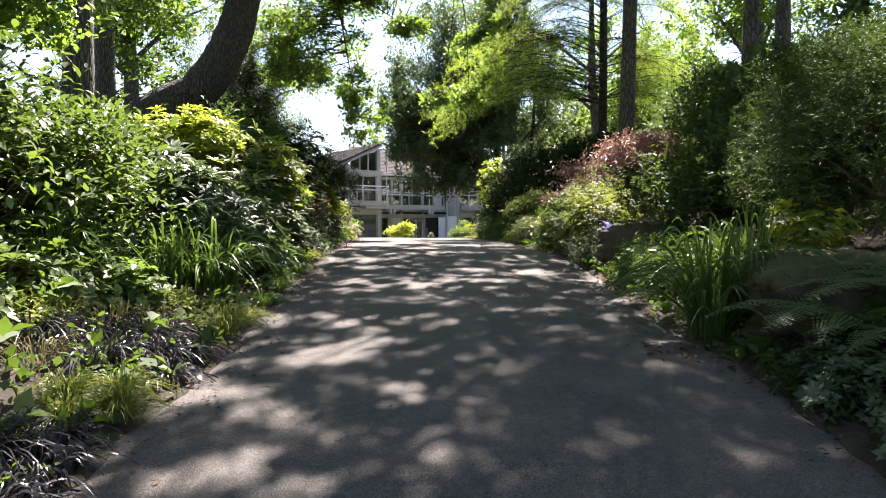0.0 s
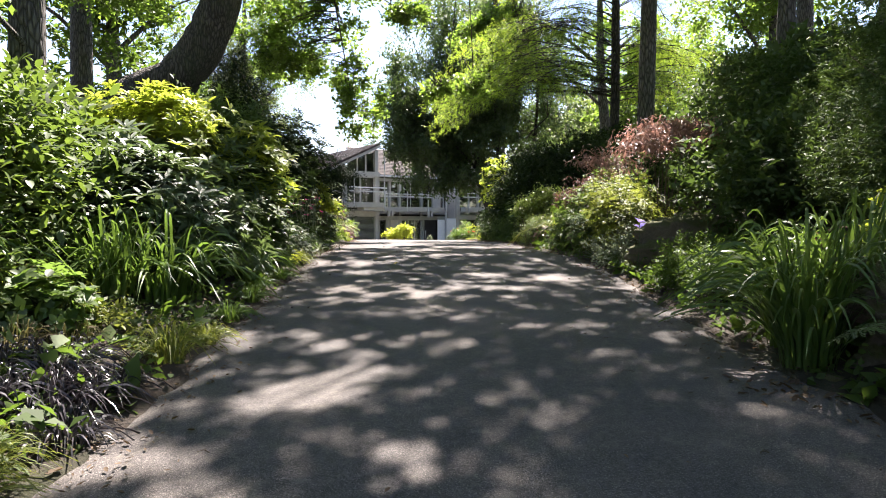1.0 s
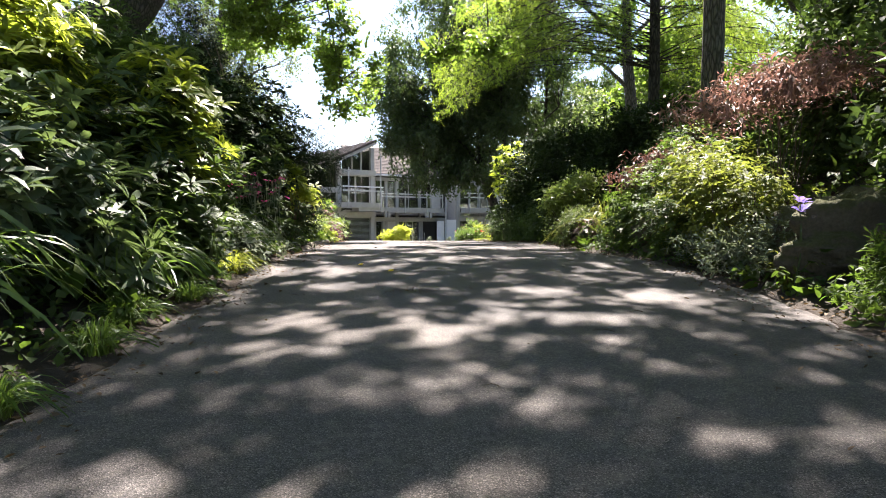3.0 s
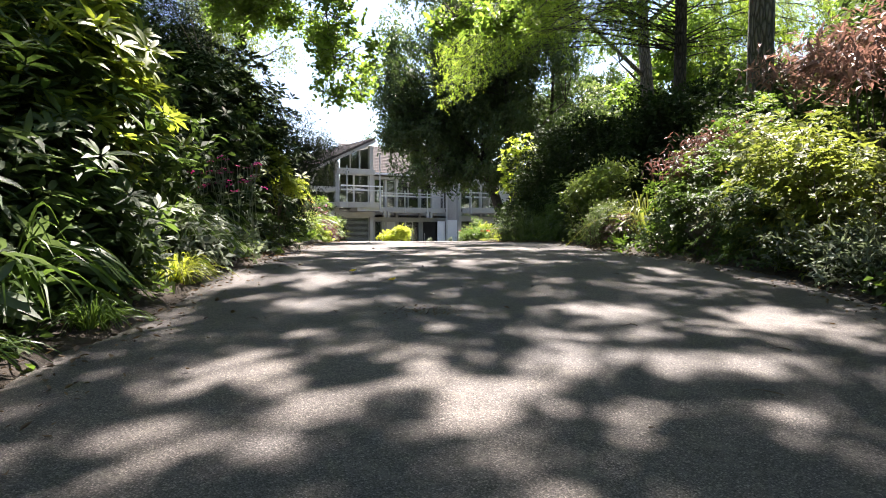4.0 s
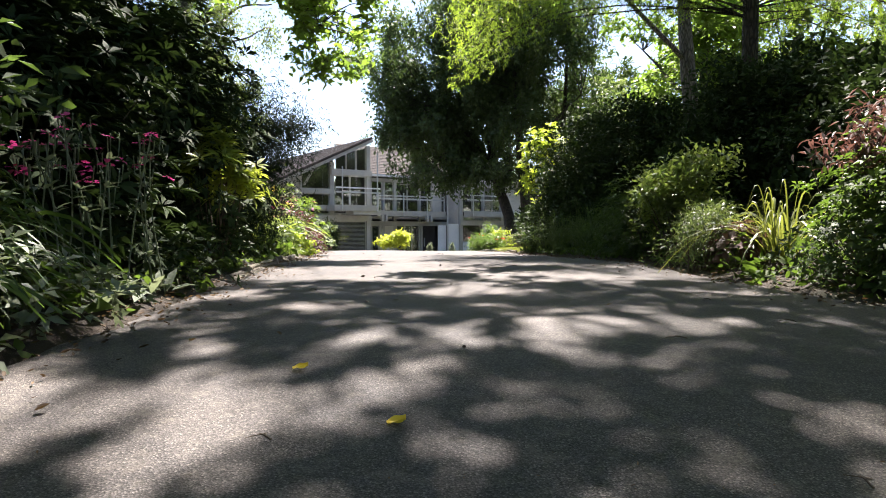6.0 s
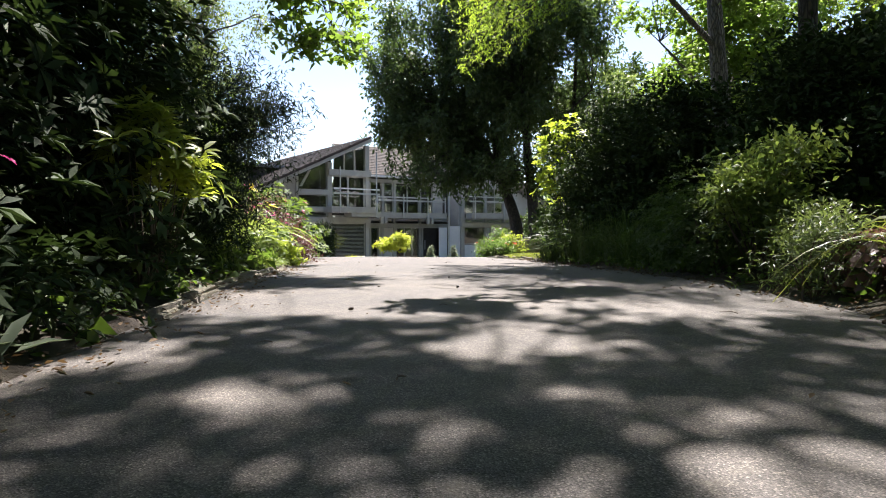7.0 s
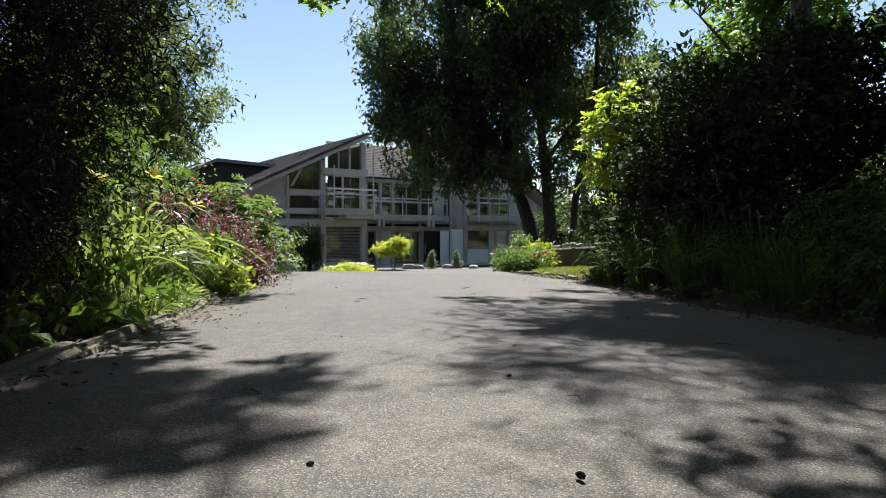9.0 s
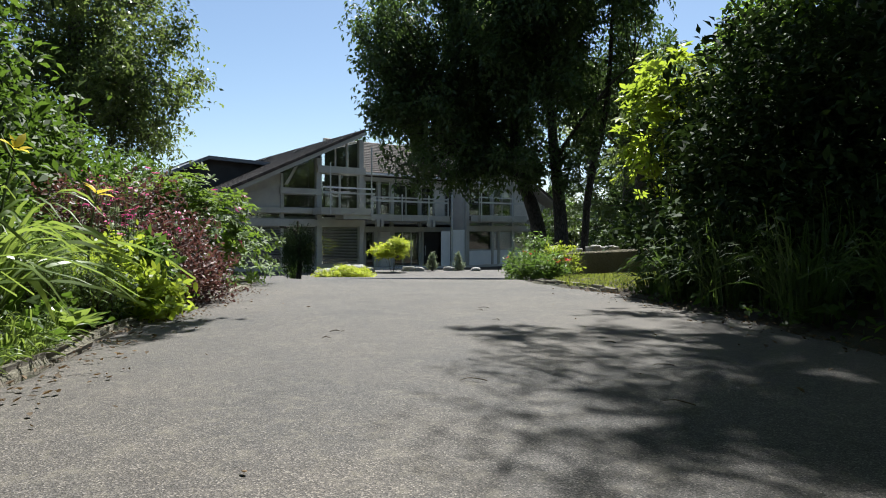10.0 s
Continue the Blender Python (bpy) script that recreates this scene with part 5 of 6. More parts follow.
def lily_flower(x, y, h, lean):
    """A tall daylily stem with one open yellow trumpet and buds."""
    root = tagged(new("lily_flower"), "open yellow daylily trumpet on a tall bare stem", "flower", "daylily flowers")
    root.location = (x, y, gz(x, y))
    top = np.array((lean, 0.02, h))
    soup = Soup()
    soup.add(*tube(smooth_path([(0, 0, 0), (lean * 0.2, 0, h * 0.6), top], 9), np.linspace(0.008, 0.005, 9), 5))
    soup.add(*tube(smooth_path([top - UP * 0.06, top + (-0.05, 0, 0.02), top + (-0.07, 0, 0.09)], 6), (0.004, 0.005, 0.01, 0.012, 0.008, 0.002), 5))
    soup.mesh("flower_stem", GREEN_STEM, root)
    way = unit(np.array((0.6, -0.5, 0.5)))
    V, F = rosettes(top[None], way[None], 6, 0.1, 0.042, 0.75)
    fast_mesh("petals", V, F, PETAL_YELLOW, root, "six recurved yellow petals")


lily_flower(-2.98, 17.75, 0.78, 0.05)
lily_flower(-3.1, 17.15, 0.92, 0.08)
lily_flower(-3.2, 16.8, 0.85, -0.05)


def big_leaved(x, y, n, size, material):
    """A rosette of broad upright crinkled leaves."""
    reseed(x, y)
    root = tagged(new("broad_leaved_rosette"), "rosette of broad bright green leaves by the kerb", "plant", "broad-leaved rosettes")
    root.location = (x, y, gz(x, y))
    a = np.arange(n) * 2.4
    d = unit(np.stack([np.cos(a), np.sin(a), rng.uniform(0.5, 1.6, n)], -1))
    for k in range(n):
        V, F = leaf_shapes(d[k:k + 1] * 0.02, d[k:k + 1], UP[None] - 0.4 * d[k:k + 1], size * rng.uniform(0.7, 1.1), size * 0.52, 0.35, 0.25)
        fast_mesh("leaf", V, F, material, root)


for x, y, n, s in ((-2.82, 17.25, 11, 0.24), (-2.9, 17.45, 9, 0.2), (-2.75, 16.95, 8, 0.16), (-3.2, 17.9, 9, 0.2)):
    big_leaved(x, y, n, s, LEAF_PALE)
for x, y, s in ((-2.7, 16.75, 1.0), (-2.62, 16.5, 0.9), (-2.85, 16.6, 1.1), (-2.58, 16.2, 0.8), (-2.55, 15.9, 0.9), (-2.75, 16.2, 1.0), (-2.6, 15.5, 0.9)):
    clump("edging_grass", "tuft of bright fresh grass at the kerb", "grass", (x, y), 110, 0.26 * s, 0.2 * s, 0.01, LEAF_PALE, 0.14 * s, 0.4, 5, "edging grasses")
for x, y, m, h in ((-2.9, 18.15, LEAF_GOLD, 0.16), (-2.95, 18.45, LEAF_LIME, 0.2), (-3.2, 18.3, LEAF_GOLD, 0.22), (-3.35, 18.75, LEAF_LIME, 0.34), (-3.1, 18.8, LEAF_LIGHT, 0.3), (-3.5, 17.7, LEAF_LIGHT, 0.42), (-3.75, 18.3, LEAF_MID, 0.45), (-3.4, 19.2, LEAF_LIGHT, 0.36), (-3.9, 17.3, LEAF_MID, 0.5)):
    shrub("bed_perennial", "leafy border perennial in bright green", "plant", (x, y), [(0, 0, h * 0.6, 0.28, 0.28, h)], "", m, 150, 6, "spray", 0.085, 0.04, 0.16, stems=8, stem=GREEN_STEM, group="border perennials", fine=True)
for x, y in ((-2.98, 17.8), (-3.12, 17.6), (-3.3, 17.75)):
    shrub("feathery_fennel", "feathery blue-green plant in the bed", "plant", (x, y), [(0, 0, 0.2, 0.22, 0.24, 0.26)], "", LEAF_FERN, 260, 12, "spray", 0.05, 0.005, 0.2, group="feathery plants")
shrub("bronze_berberis", "low bronze-red berberis spilling over the kerb", "shrub", (-2.95, 19.3), [(0.05, 0, 0.18, 0.36, 0.5, 0.3), (-0.35, 0.3, 0.32, 0.4, 0.5, 0.34)], "", LEAF_BERB, 620, 7, "spray", 0.05, 0.022, 0.2, fine=True)
shrub("red_photinia", "shrub with dull red leaves", "shrub", (-3.75, 19.9), [(0, 0, 0.62, 0.55, 0.5, 0.42), (-0.5, 0, 0.75, 0.5, 0.5, 0.4), (0.2, 0.4, 0.45, 0.5, 0.5, 0.4)], "", LEAF_BERB, 430, 7, "spray", 0.06, 0.026, 0.22, fine=True)
for x, y in ((-3.3, 18.9), (-3.45, 19.2), (-3.25, 19.3), (-3.6, 18.9), (-3.15, 18.7)):
    campion(x, y)
shrub("pink_rhododendron", "rounded rhododendron with a few pink flowers", "shrub", (-4.3, 22.0), [(0, 0, 0.5, 1.0, 0.95, 0.78), (-0.6, 0.2, 0.72, 0.85, 0.8, 0.65), (0.45, 0.1, 0.66, 0.6, 0.65, 0.55)], "", LEAF_RHGREEN, 2100, 8, "rosette", 0.085, 0.034, flowers=(PETAL_PINK, 30, 0.045, "pink flowers"), fine=True)
for x, y, r in ((-5.6, 20.5, 1.1), (-6.2, 23.5, 1.2), (-4.6, 17.4, 0.9)):
    shrub("bed_shrub", "mid-green rounded garden shrub", "shrub", (x, y), [(0, 0, r * 0.6, r, r, r * 0.9), (0.3, 0.3, r * 1.1, r * 0.7, r * 0.7, r * 0.6)], "", LEAF_MID, 900, 8, "spray", 0.1, 0.045, 0.25, group="bed shrubs")

# ---- right bed, wall and lawn ----
def stone_wall(points, h, thick):
    """A low curved wall of the raised bed, with rounded coping stones."""
    root = tagged(new("raised_bed_wall"), "low brown rendered retaining wall of a raised bed", "wall")
    p = smooth_path([(x, y, 0) for x, y in points], 16)
    z = np.array([gz(a, b) for a, b, _ in p])
    bm = bmesh.new()
    t = unit(np.gradient(p, axis=0))
    nrm = np.stack([-t[:, 1], t[:, 0], 0 * t[:, 0]], -1)
    rows = []
    for q, n_, zz in zip(p, nrm, z):
        rows.append([bm.verts.new((*(q + n_ * s * thick / 2)[:2], zz + hh)) for s, hh in ((-1, -0.1), (-1, h - 0.03), (-0.7, h), (0.7, h), (1, h - 0.03), (1, -0.1))])
    for a, b in zip(rows[:-1], rows[1:]):
        for k in range(5):
            bm.faces.new((a[k], a[k + 1], b[k + 1], b[k]))
    bm.faces.new(rows[0])
    bm.faces.new(rows[-1][::-1])
    part("wall_body", bm, WALL_STONE, root)


WALL_STONE = stone_material("wall_stone", (0.13, 0.105, 0.07), (0.25, 0.21, 0.15), 0.25)
stone_wall([(1.35, 24.6), (1.6, 23.9), (2.3, 23.5), (3.2, 23.2), (4.2, 23.0)], 0.4, 0.25)
for k, (x, y, sx) in enumerate(((1.75, 24.1, 0.16), (2.0, 24.0, 0.12), (1.55, 24.5, 0.1))):
    boulder("pale_boulder", "pale rounded stone on the raised bed", (x, y, gz(x, y) + 0.42), (sx, sx * 0.8, sx * 0.6), PALE_ROCK, 10.0 + k, "pale stones", sub=3)


def lawn():
    n = 9000
    x, y = rng.uniform(0.75, 2.4, n), rng.uniform(20.6, 23.2, n)
    keep = (x > right_edge(y) + 0.12) & (y < 23.4 - 0.25 * (x - 1))
    x, y = x[keep], y[keep]
    base = np.stack([x, y, gz(x, y)], -1)
    V, F = blades(base, rng.uniform(0, 6.28, len(x)), rng.uniform(0.03, 0.06, len(x)), 0.02, 0.006, 0.2, 2)
    tagged(fast_mesh("lawn", V, F, LAWN), "small patch of sunlit mown lawn", "lawn", kind="stuff")


lawn()
kerb([(1.05, 20.5), (0.85, 21.6), (0.5, 22.5)], "low edging of rough pale stones along the lawn", 7)
for x, y, m, h in ((0.75, 22.9, LEAF_LIGHT, 0.2), (1.0, 23.4, LEAF_LIME, 0.32), (0.8, 23.8, LEAF_LIGHT, 0.4), (0.6, 23.3, LEAF_MID, 0.22), (0.55, 24.2, LEAF_LIGHT, 0.28)):
    shrub("bed_perennial", "leafy border perennial in bright green", "plant", (x, y), [(0, 0, h * 0.6, 0.3, 0.3, h)], "", m, 190, 7, "spray", 0.08, 0.022, 0.2, stems=8, stem=GREEN_STEM, group="border perennials")
flower_on_stem("red_geranium", "red flowers among green leaves", 1.0, 22.95, 0.22, PETAL_RED, 0.05, 6, 0.12)
flower_on_stem("red_geranium", "red flowers among green leaves", 0.6, 23.6, 0.4, PETAL_RED, 0.04, 4, 0.12)

# ---- before the house ----
shrub("golden_acer", "small round tree with bright golden-green leaves", "tree", (-3.25, 49.5), [(0, 0, 1.25, 1.0, 0.9, 0.5), (0.25, 0, 1.6, 0.7, 0.6, 0.36), (-0.5, 0, 1.05, 0.55, 0.5, 0.32)], "", LEAF_YELLOW, 900, 7, "spray", 0.13, 0.07, 0.3, stems=9)
shrub("golden_groundcover", "low cushion of bright yellow-green foliage", "plant", (-4.9, 42.0), [(0, 0, 0.12, 1.15, 0.8, 0.42), (0.4, 0, 0.1, 0.9, 0.7, 0.3)], "", LEAF_YELLOW, 900, 6, "spray", 0.1, 0.04, 0.15)
for x, y in ((-1.0, 51.0), (0.55, 51.5)):
    shrub("dwarf_conifer", "small bronze-tinged conical conifer", "conifer", (x, y), [(0, 0, 0.3, 0.36, 0.36, 0.36), (0, 0, 0.75, 0.24, 0.24, 0.36)], "", LEAF_SILVER, 420, 8, "spray", 0.08, 0.025, 0.16, group="dwarf conifers")
for k, (x, y, s) in enumerate(((-5.2, 49.0, 0.55), (-4.6, 49.5, 0.35), (-5.9, 42.6, 0.5), (-5.1, 43.6, 0.75), (-2.4, 50.5, 0.4), (-1.8, 50.5, 0.35), (1.6, 51.0, 0.3), (0.0, 51.0, 0.35), (-7.4, 42.5, 0.3))):
    boulder("pale_boulder", "pale grey boulder in the gravel before the house", (x, y, gz(x, y) + s * 0.25), (s, s * 0.7, s * 0.55), PALE_ROCK, 20.0 + k, "pale boulders", sub=3)
clump("blue_oat_grass", "spiky grey-green grass tuft", "grass", (-5.2, 33.0), 120, 0.7, 0.4, 0.02, LEAF_STRAP, 0.1, 0.2, 4)


def weeping_shrub(x, y):
    """A small dark weeping tree: a bent stem and curtains of hanging twigs."""
    root = tagged(new("weeping_larch"), "small dark weeping tree with hanging curtains of foliage", "tree")
    root.location = (x, y, gz(x, y))
    s = Soup()
    s.add(*tube(smooth_path([(0, 0, -0.1), (0.05, 0, 0.8), (-0.1, 0, 1.35), (-0.5, 0, 1.45)], 12), np.linspace(0.08, 0.03, 12), 8))
    s.mesh("trunk", DARK_BARK, root, smooth=True)
    a = rng.uniform(0, 6.28, 520)
    r = 0.46 * np.sqrt(rng.uniform(0.1, 1, 520))
    tips = np.stack([r * np.cos(a), r * np.sin(a), rng.uniform(0.05, 1.0, 520) + 0.35 * (1 - r / 0.46)], -1)
    V, F = sprays(tips, unit(np.stack([np.cos(a), np.sin(a), -2 + 0 * a], -1)), 12, 0.08, 0.02, 0.45, 1.5, False)
    tagged(fast_mesh("foliage", V, F, LEAF_GLOOM, root), kind="stuff")
    bm = bmesh.new()
    box_into(bm, -0.02, 0.02, -0.02, 0.02, 0, 1.6)
    part("stake", bm, TWIG, root)


weeping_shrub(-4.6, 31.0)

# ---- trees ----
# where the crown added over the drive is left open: sun flecks on the tarmac as x, y and half widths
SUN_FLECKS = [(-0.62, 2.64, 0.21, 0.13), (-0.91, 2.96, 0.14, 0.12), (0.05, 3.7, 0.13, 0.11), (-1.45, 3.65, 0.21, 0.18), (1.42, 4.15, 0.15, 0.13),
              (-1, 4.3, 0.24, 0.15), (-0.55, 4.75, 0.27, 0.22), (-0.93, 5.35, 0.24, 0.24), (-0.12, 5.5, 0.18, 0.35), (-0.55, 6.2, 0.25, 0.1),
              (0.09, 6.32, 0.16, 0.09), (-0.4, 6.95, 0.3, 0.14), (-0.95, 7.05, 0.29, 0.17), (0.1, 7.37, 0.8, 0.21), (1, 8, 0.85, 0.24),
              (-0.95, 8.45, 0.3, 0.1), (1, 8.8, 0.2, 0.13), (-1.15, 9.3, 0.63, 0.23), (-0.6, 9.75, 0.48, 0.23), (1.12, 9.6, 0.23, 0.23),
              (0.2, 10.25, 0.57, 0.27), (-1.26, 10.75, 0.16, 0.14), (-0.48, 11.6, 0.34, 0.4), (0.4, 12.13, 0.36, 0.23), (-1.58, 11.7, 0.21, 0.14)]


def over_drive(foot, step=0.2, margin=0.045):
    """Small leafy clumps added high over the drive, out of view, to cast its dapples, with gaps where the sun reaches
    the tarmac.
    """
    own = np.random.default_rng(5)
    x, y = np.meshgrid(np.arange(-1.5, 3.4, step), np.arange(5.6, 16.75, step))
    p = np.stack([x.ravel(), y.ravel(), 7.8 + 0 * x.ravel()], -1) + own.uniform(-1, 1, (x.size, 3)) * (0.1, 0.1, 0.3)
    h = (p[:, 2] - 0.4) / SUN_WAY[2]
    gx, gy = p[:, 0] - SUN_WAY[0] * h, p[:, 1] - SUN_WAY[1] * h
    chance = own.uniform(size=len(p))
    keep = chance < np.where(gx < left_edge(gy) + 0.1, 0.4, np.where(gx < right_edge(gy) - 0.05, 1.0, np.where(gy > 8.6, 0.06, 0.3)))
    for fx, fy, rx, ry in SUN_FLECKS:
        keep &= (((gx - fx) / (rx + margin)) ** 2 + ((gy - fy) / (ry + margin)) ** 2 > 1) | (chance < 0.24)
    return np.column_stack([p - np.array(foot), own.uniform(0.14, 0.23, len(p))])[keep]


def open_to_sun(p, spots, own):
    """Which points of a crown stay, when the sun is to reach the plants at spots (x, y, z, radius)."""
    keep = np.ones(len(p), bool)
    chance = own.uniform(size=len(p))
    for x, y, z, r in spots:
        h = (p[:, 2] - z) / SUN_WAY[2]
        keep &= (np.hypot(p[:, 0] - SUN_WAY[0] * h - x, p[:, 1] - SUN_WAY[1] * h - y) > r) | (h < 0) | (chance < 0.12)
    return keep


SUNNY_PLANTS = [(1.85, 14.2, 1.7, 0.8), (1.9, 14.0, 1.3, 0.7), (2.1, 12.6, 1.4, 0.65), (2.3, 9.7, 1.5, 0.6), (2.3, 5.0, 1.1, 0.3), (3.05, 5.2, 1.25, 0.45), (2.9, 9.6, 2.0, 0.6), (-2.1, 4.6, 0.6, 0.4), (-2.0, 9.1, 0.75, 0.35), (-2.3, 3.4, 0.5, 0.5), (1.9, 20.6, 2.2, 1.0)]


def thinned(clumps, gaps):
    """A crown with gaps (x, y, rx, ry) in its high outer part, through which the sun falls."""
    keep = np.ones(len(clumps), bool)
    for gx, gy, rx, ry in gaps:
        keep &= ~((clumps[:, 2] > 5.4) & (((clumps[:, 0] - gx) / rx) ** 2 + ((clumps[:, 1] - gy) / ry) ** 2 < 1))
    # the low inner part is bare towards the sky beside the house
    keep &= ~((clumps[:, 2] < 3.5) & (clumps[:, 0] > 2.0) & (clumps[:, 0] < 4.3) & (clumps[:, 1] > 3.2))
    return clumps[keep]


def lit_through(clumps, foot):
    return clumps[open_to_sun(clumps[:, :3] + np.array(foot), SUNNY_PLANTS, np.random.default_rng(8))]


# most high clumps are out of view, placed to shade drive and banks
tree("oak", "old leaning oak with deeply furrowed dark bark", (-7.2, 13.2), [(0, 0, -0.3), (0.35, 0, 1.1), (1.2, 0, 1.75), (2.0, 0, 2.17), (2.47, 0, 2.69), (2.84, 0, 3.4), (3.04, 0, 4.1), (3.35, 0.1, 5.4), (3.7, 0.5, 9.0)], (0.6, 0.5, 0.45, 0.42, 0.4, 0.37, 0.34, 0.28, 0.18),
     [([(3.1, 0, 4.4), (3.9, 2.0, 5.6), (4.2, 4.4, 6.0), (4.0, 7.0, 5.8)], 0.14), ([(3.25, 0.1, 5.0), (5.2, -1.5, 5.8), (7.2, -3.0, 6.2), (9.0, -4.2, 6.4)], 0.09),
      ([(3.35, 0.1, 5.4), (5.5, 1.0, 6.1), (8.0, 1.8, 6.3), (9.6, 2.0, 6.3)], 0.07), ([(3.1, 0, 4.4), (1.5, 0.6, 5.6), (-0.5, 1.0, 6.4)], 0.15), ([(3.35, 0.1, 5.6), (4.2, -3.0, 6.3), (4.6, -6.5, 6.4)], 0.09), ([(7.2, 1.6, 6.25), (7.7, 2.0, 4.6), (7.85, 2.3, 2.5)], 0.022), ([(7.5, 1.8, 5.2), (7.35, 1.6, 3.6), (7.1, 1.5, 2.4)], 0.012),
      ([(4.2, 4.4, 6.0), (4.5, 4.2, 4.4), (4.9, 3.8, 2.3)], 0.03), ([(4.1, 4.2, 6.0), (5.2, 4.4, 5.5), (6.2, 4.5, 4.9)], 0.03), ([(4.0, 7.0, 5.8), (4.5, 6.9, 4.4), (4.8, 6.8, 2.6)], 0.025)],
     lit_through(np.vstack([thinned(np.vstack([clumps_in(60, (2.9, 5.2, 4.2), (1.9, 1.2, 1.7), (0.4, 0.75), 0.8), clumps_in(42, (4.6, 0.7, 6.3), (0.9, 1.9, 0.8), (0.4, 0.75), 0.9), clumps_in(30, (4.6, 2.5, 6.3), (0.9, 1.4, 0.6), (0.4, 0.7), 0.9),
                clumps_in(16, (3.4, 2.4, 6.3), (1.2, 2.0, 0.8), (0.45, 0.85), 0.9), clumps_in(22, (6.6, 5.6, 6.2), (1.1, 0.5, 0.4), (0.3, 0.5), 0.9), clumps_in(44, (4.7, 5.0, 6.2), (1.4, 0.9, 0.6), (0.4, 0.7), 0.9),
                clumps_in(18, (5.2, 3.8, 6.1), (0.5, 0.8, 0.5), (0.35, 0.6), 0.9), clumps_in(12, (5.5, -0.8, 6.2), (0.4, 0.8, 0.4), (0.35, 0.55), 0.9), clumps_in(30, (0, 1.0, 5.6), (2.5, 2.5, 1.8), (0.5, 0.9), 0.8),
                clumps_in(50, (10.9, -4.6, 6.4), (1.0, 2.6, 0.8), (0.45, 0.8), 0.9), clumps_in(16, (9.6, -6.8, 6.3), (1.2, 0.8, 0.5), (0.35, 0.6), 0.9), clumps_in(5, (11.2, -1.2, 6.3), (0.6, 1.0, 0.4), (0.3, 0.5), 0.9),
                clumps_in(26, (4.9, 3.8, 2.6), (0.9, 0.9, 1.0), (0.25, 0.45), 0.9), clumps_in(7, (4.8, 6.8, 2.7), (0.7, 0.5, 0.7), (0.25, 0.45), 0.9)]), [(6.8, 5.0, 1.0, 1.1), (10.4, -3.6, 0.7, 0.5), (5.2, -2.3, 0.75, 0.75)]),
                clumps_in(13, (7.8, 2.25, 2.55), (0.5, 0.5, 0.28), (0.14, 0.24), 0.9), clumps_in(9, (7.1, 1.5, 2.3), (0.42, 0.42, 0.16), (0.14, 0.22), 0.9), clumps_in(32, (6.2, 4.45, 4.9), (0.6, 0.8, 0.25), (0.22, 0.36), 0.9), over_drive((-7.2, 13.2, 1.6))]), (-7.2, 13.2, 1.6)),
     LEAF_OAK, OAK_BARK, 85, 7, 0.13, 0.075, 0.3, twig_r=0.008)
tree("beech", "straight grey-barked tree in the border", (-5.1, 8.7), [(0, 0, -0.2), (0.1, 0, 3), (0.15, 0.1, 7), (0.15, 0.1, 11)], (0.22, 0.18, 0.15, 0.08),
     [([(0.1, 0, 1.6), (0.4, -1.4, 1.9), (1.2, -2.6, 1.75)], 0.035), ([(0.1, 0, 2.4), (0.2, -1.2, 2.9), (0.4, -2.6, 3.0)], 0.04), ([(0.1, 0, 5.5), (-1.2, 0.8, 7.0), (-2.4, 1.4, 8.0)], 0.1)],
     np.vstack([clumps_in(26, (-0.5, 0, 8.2), (2.4, 2.6, 1.8), (0.5, 0.8), 0.8), clumps_in(26, (0.75, -2.5, 1.75), (0.95, 0.9, 0.32), (0.22, 0.38), 0.9), clumps_in(22, (0.3, -2.6, 3.2), (1.6, 1.4, 0.7), (0.3, 0.5), 0.9), clumps_in(36, (-2.4, 1.2, 4.6), (2.2, 2.0, 1.8), (0.4, 0.7), 0.9)]), LEAF_OAK, GREY_BARK, 90, 7, 0.11, 0.065, 0.3)
tree("birch", "weeping birch with fine silvery-green foliage", (-8.5, 27.0), [(0, 0, -0.2), (0.2, 0, 4), (0.3, 0, 8), (0.4, 0, 11)], (0.22, 0.17, 0.1, 0.04), [([(0.2, 0, 4), (1.4, -0.4, 6), (2.6, -0.8, 6.4)], 0.06), ([(0.3, 0, 5.5), (1.6, 0.4, 7.5), (2.8, 0.6, 7.8)], 0.06)],
     np.vstack([clumps_in(70, (0.3, 0, 6.4), (3.0, 3.0, 3.6), (0.5, 0.9), 0.9), clumps_in(56, (1.4, -0.5, 3.9), (1.8, 1.8, 1.7), (0.4, 0.75), 0.9), clumps_in(46, (-0.7, -0.8, 3.2), (2.2, 1.8, 1.7), (0.4, 0.75), 0.9)]), LEAF_BIRCH, GREY_BARK, 110, 8, 0.1, 0.055, 0.55, hang=0.8)
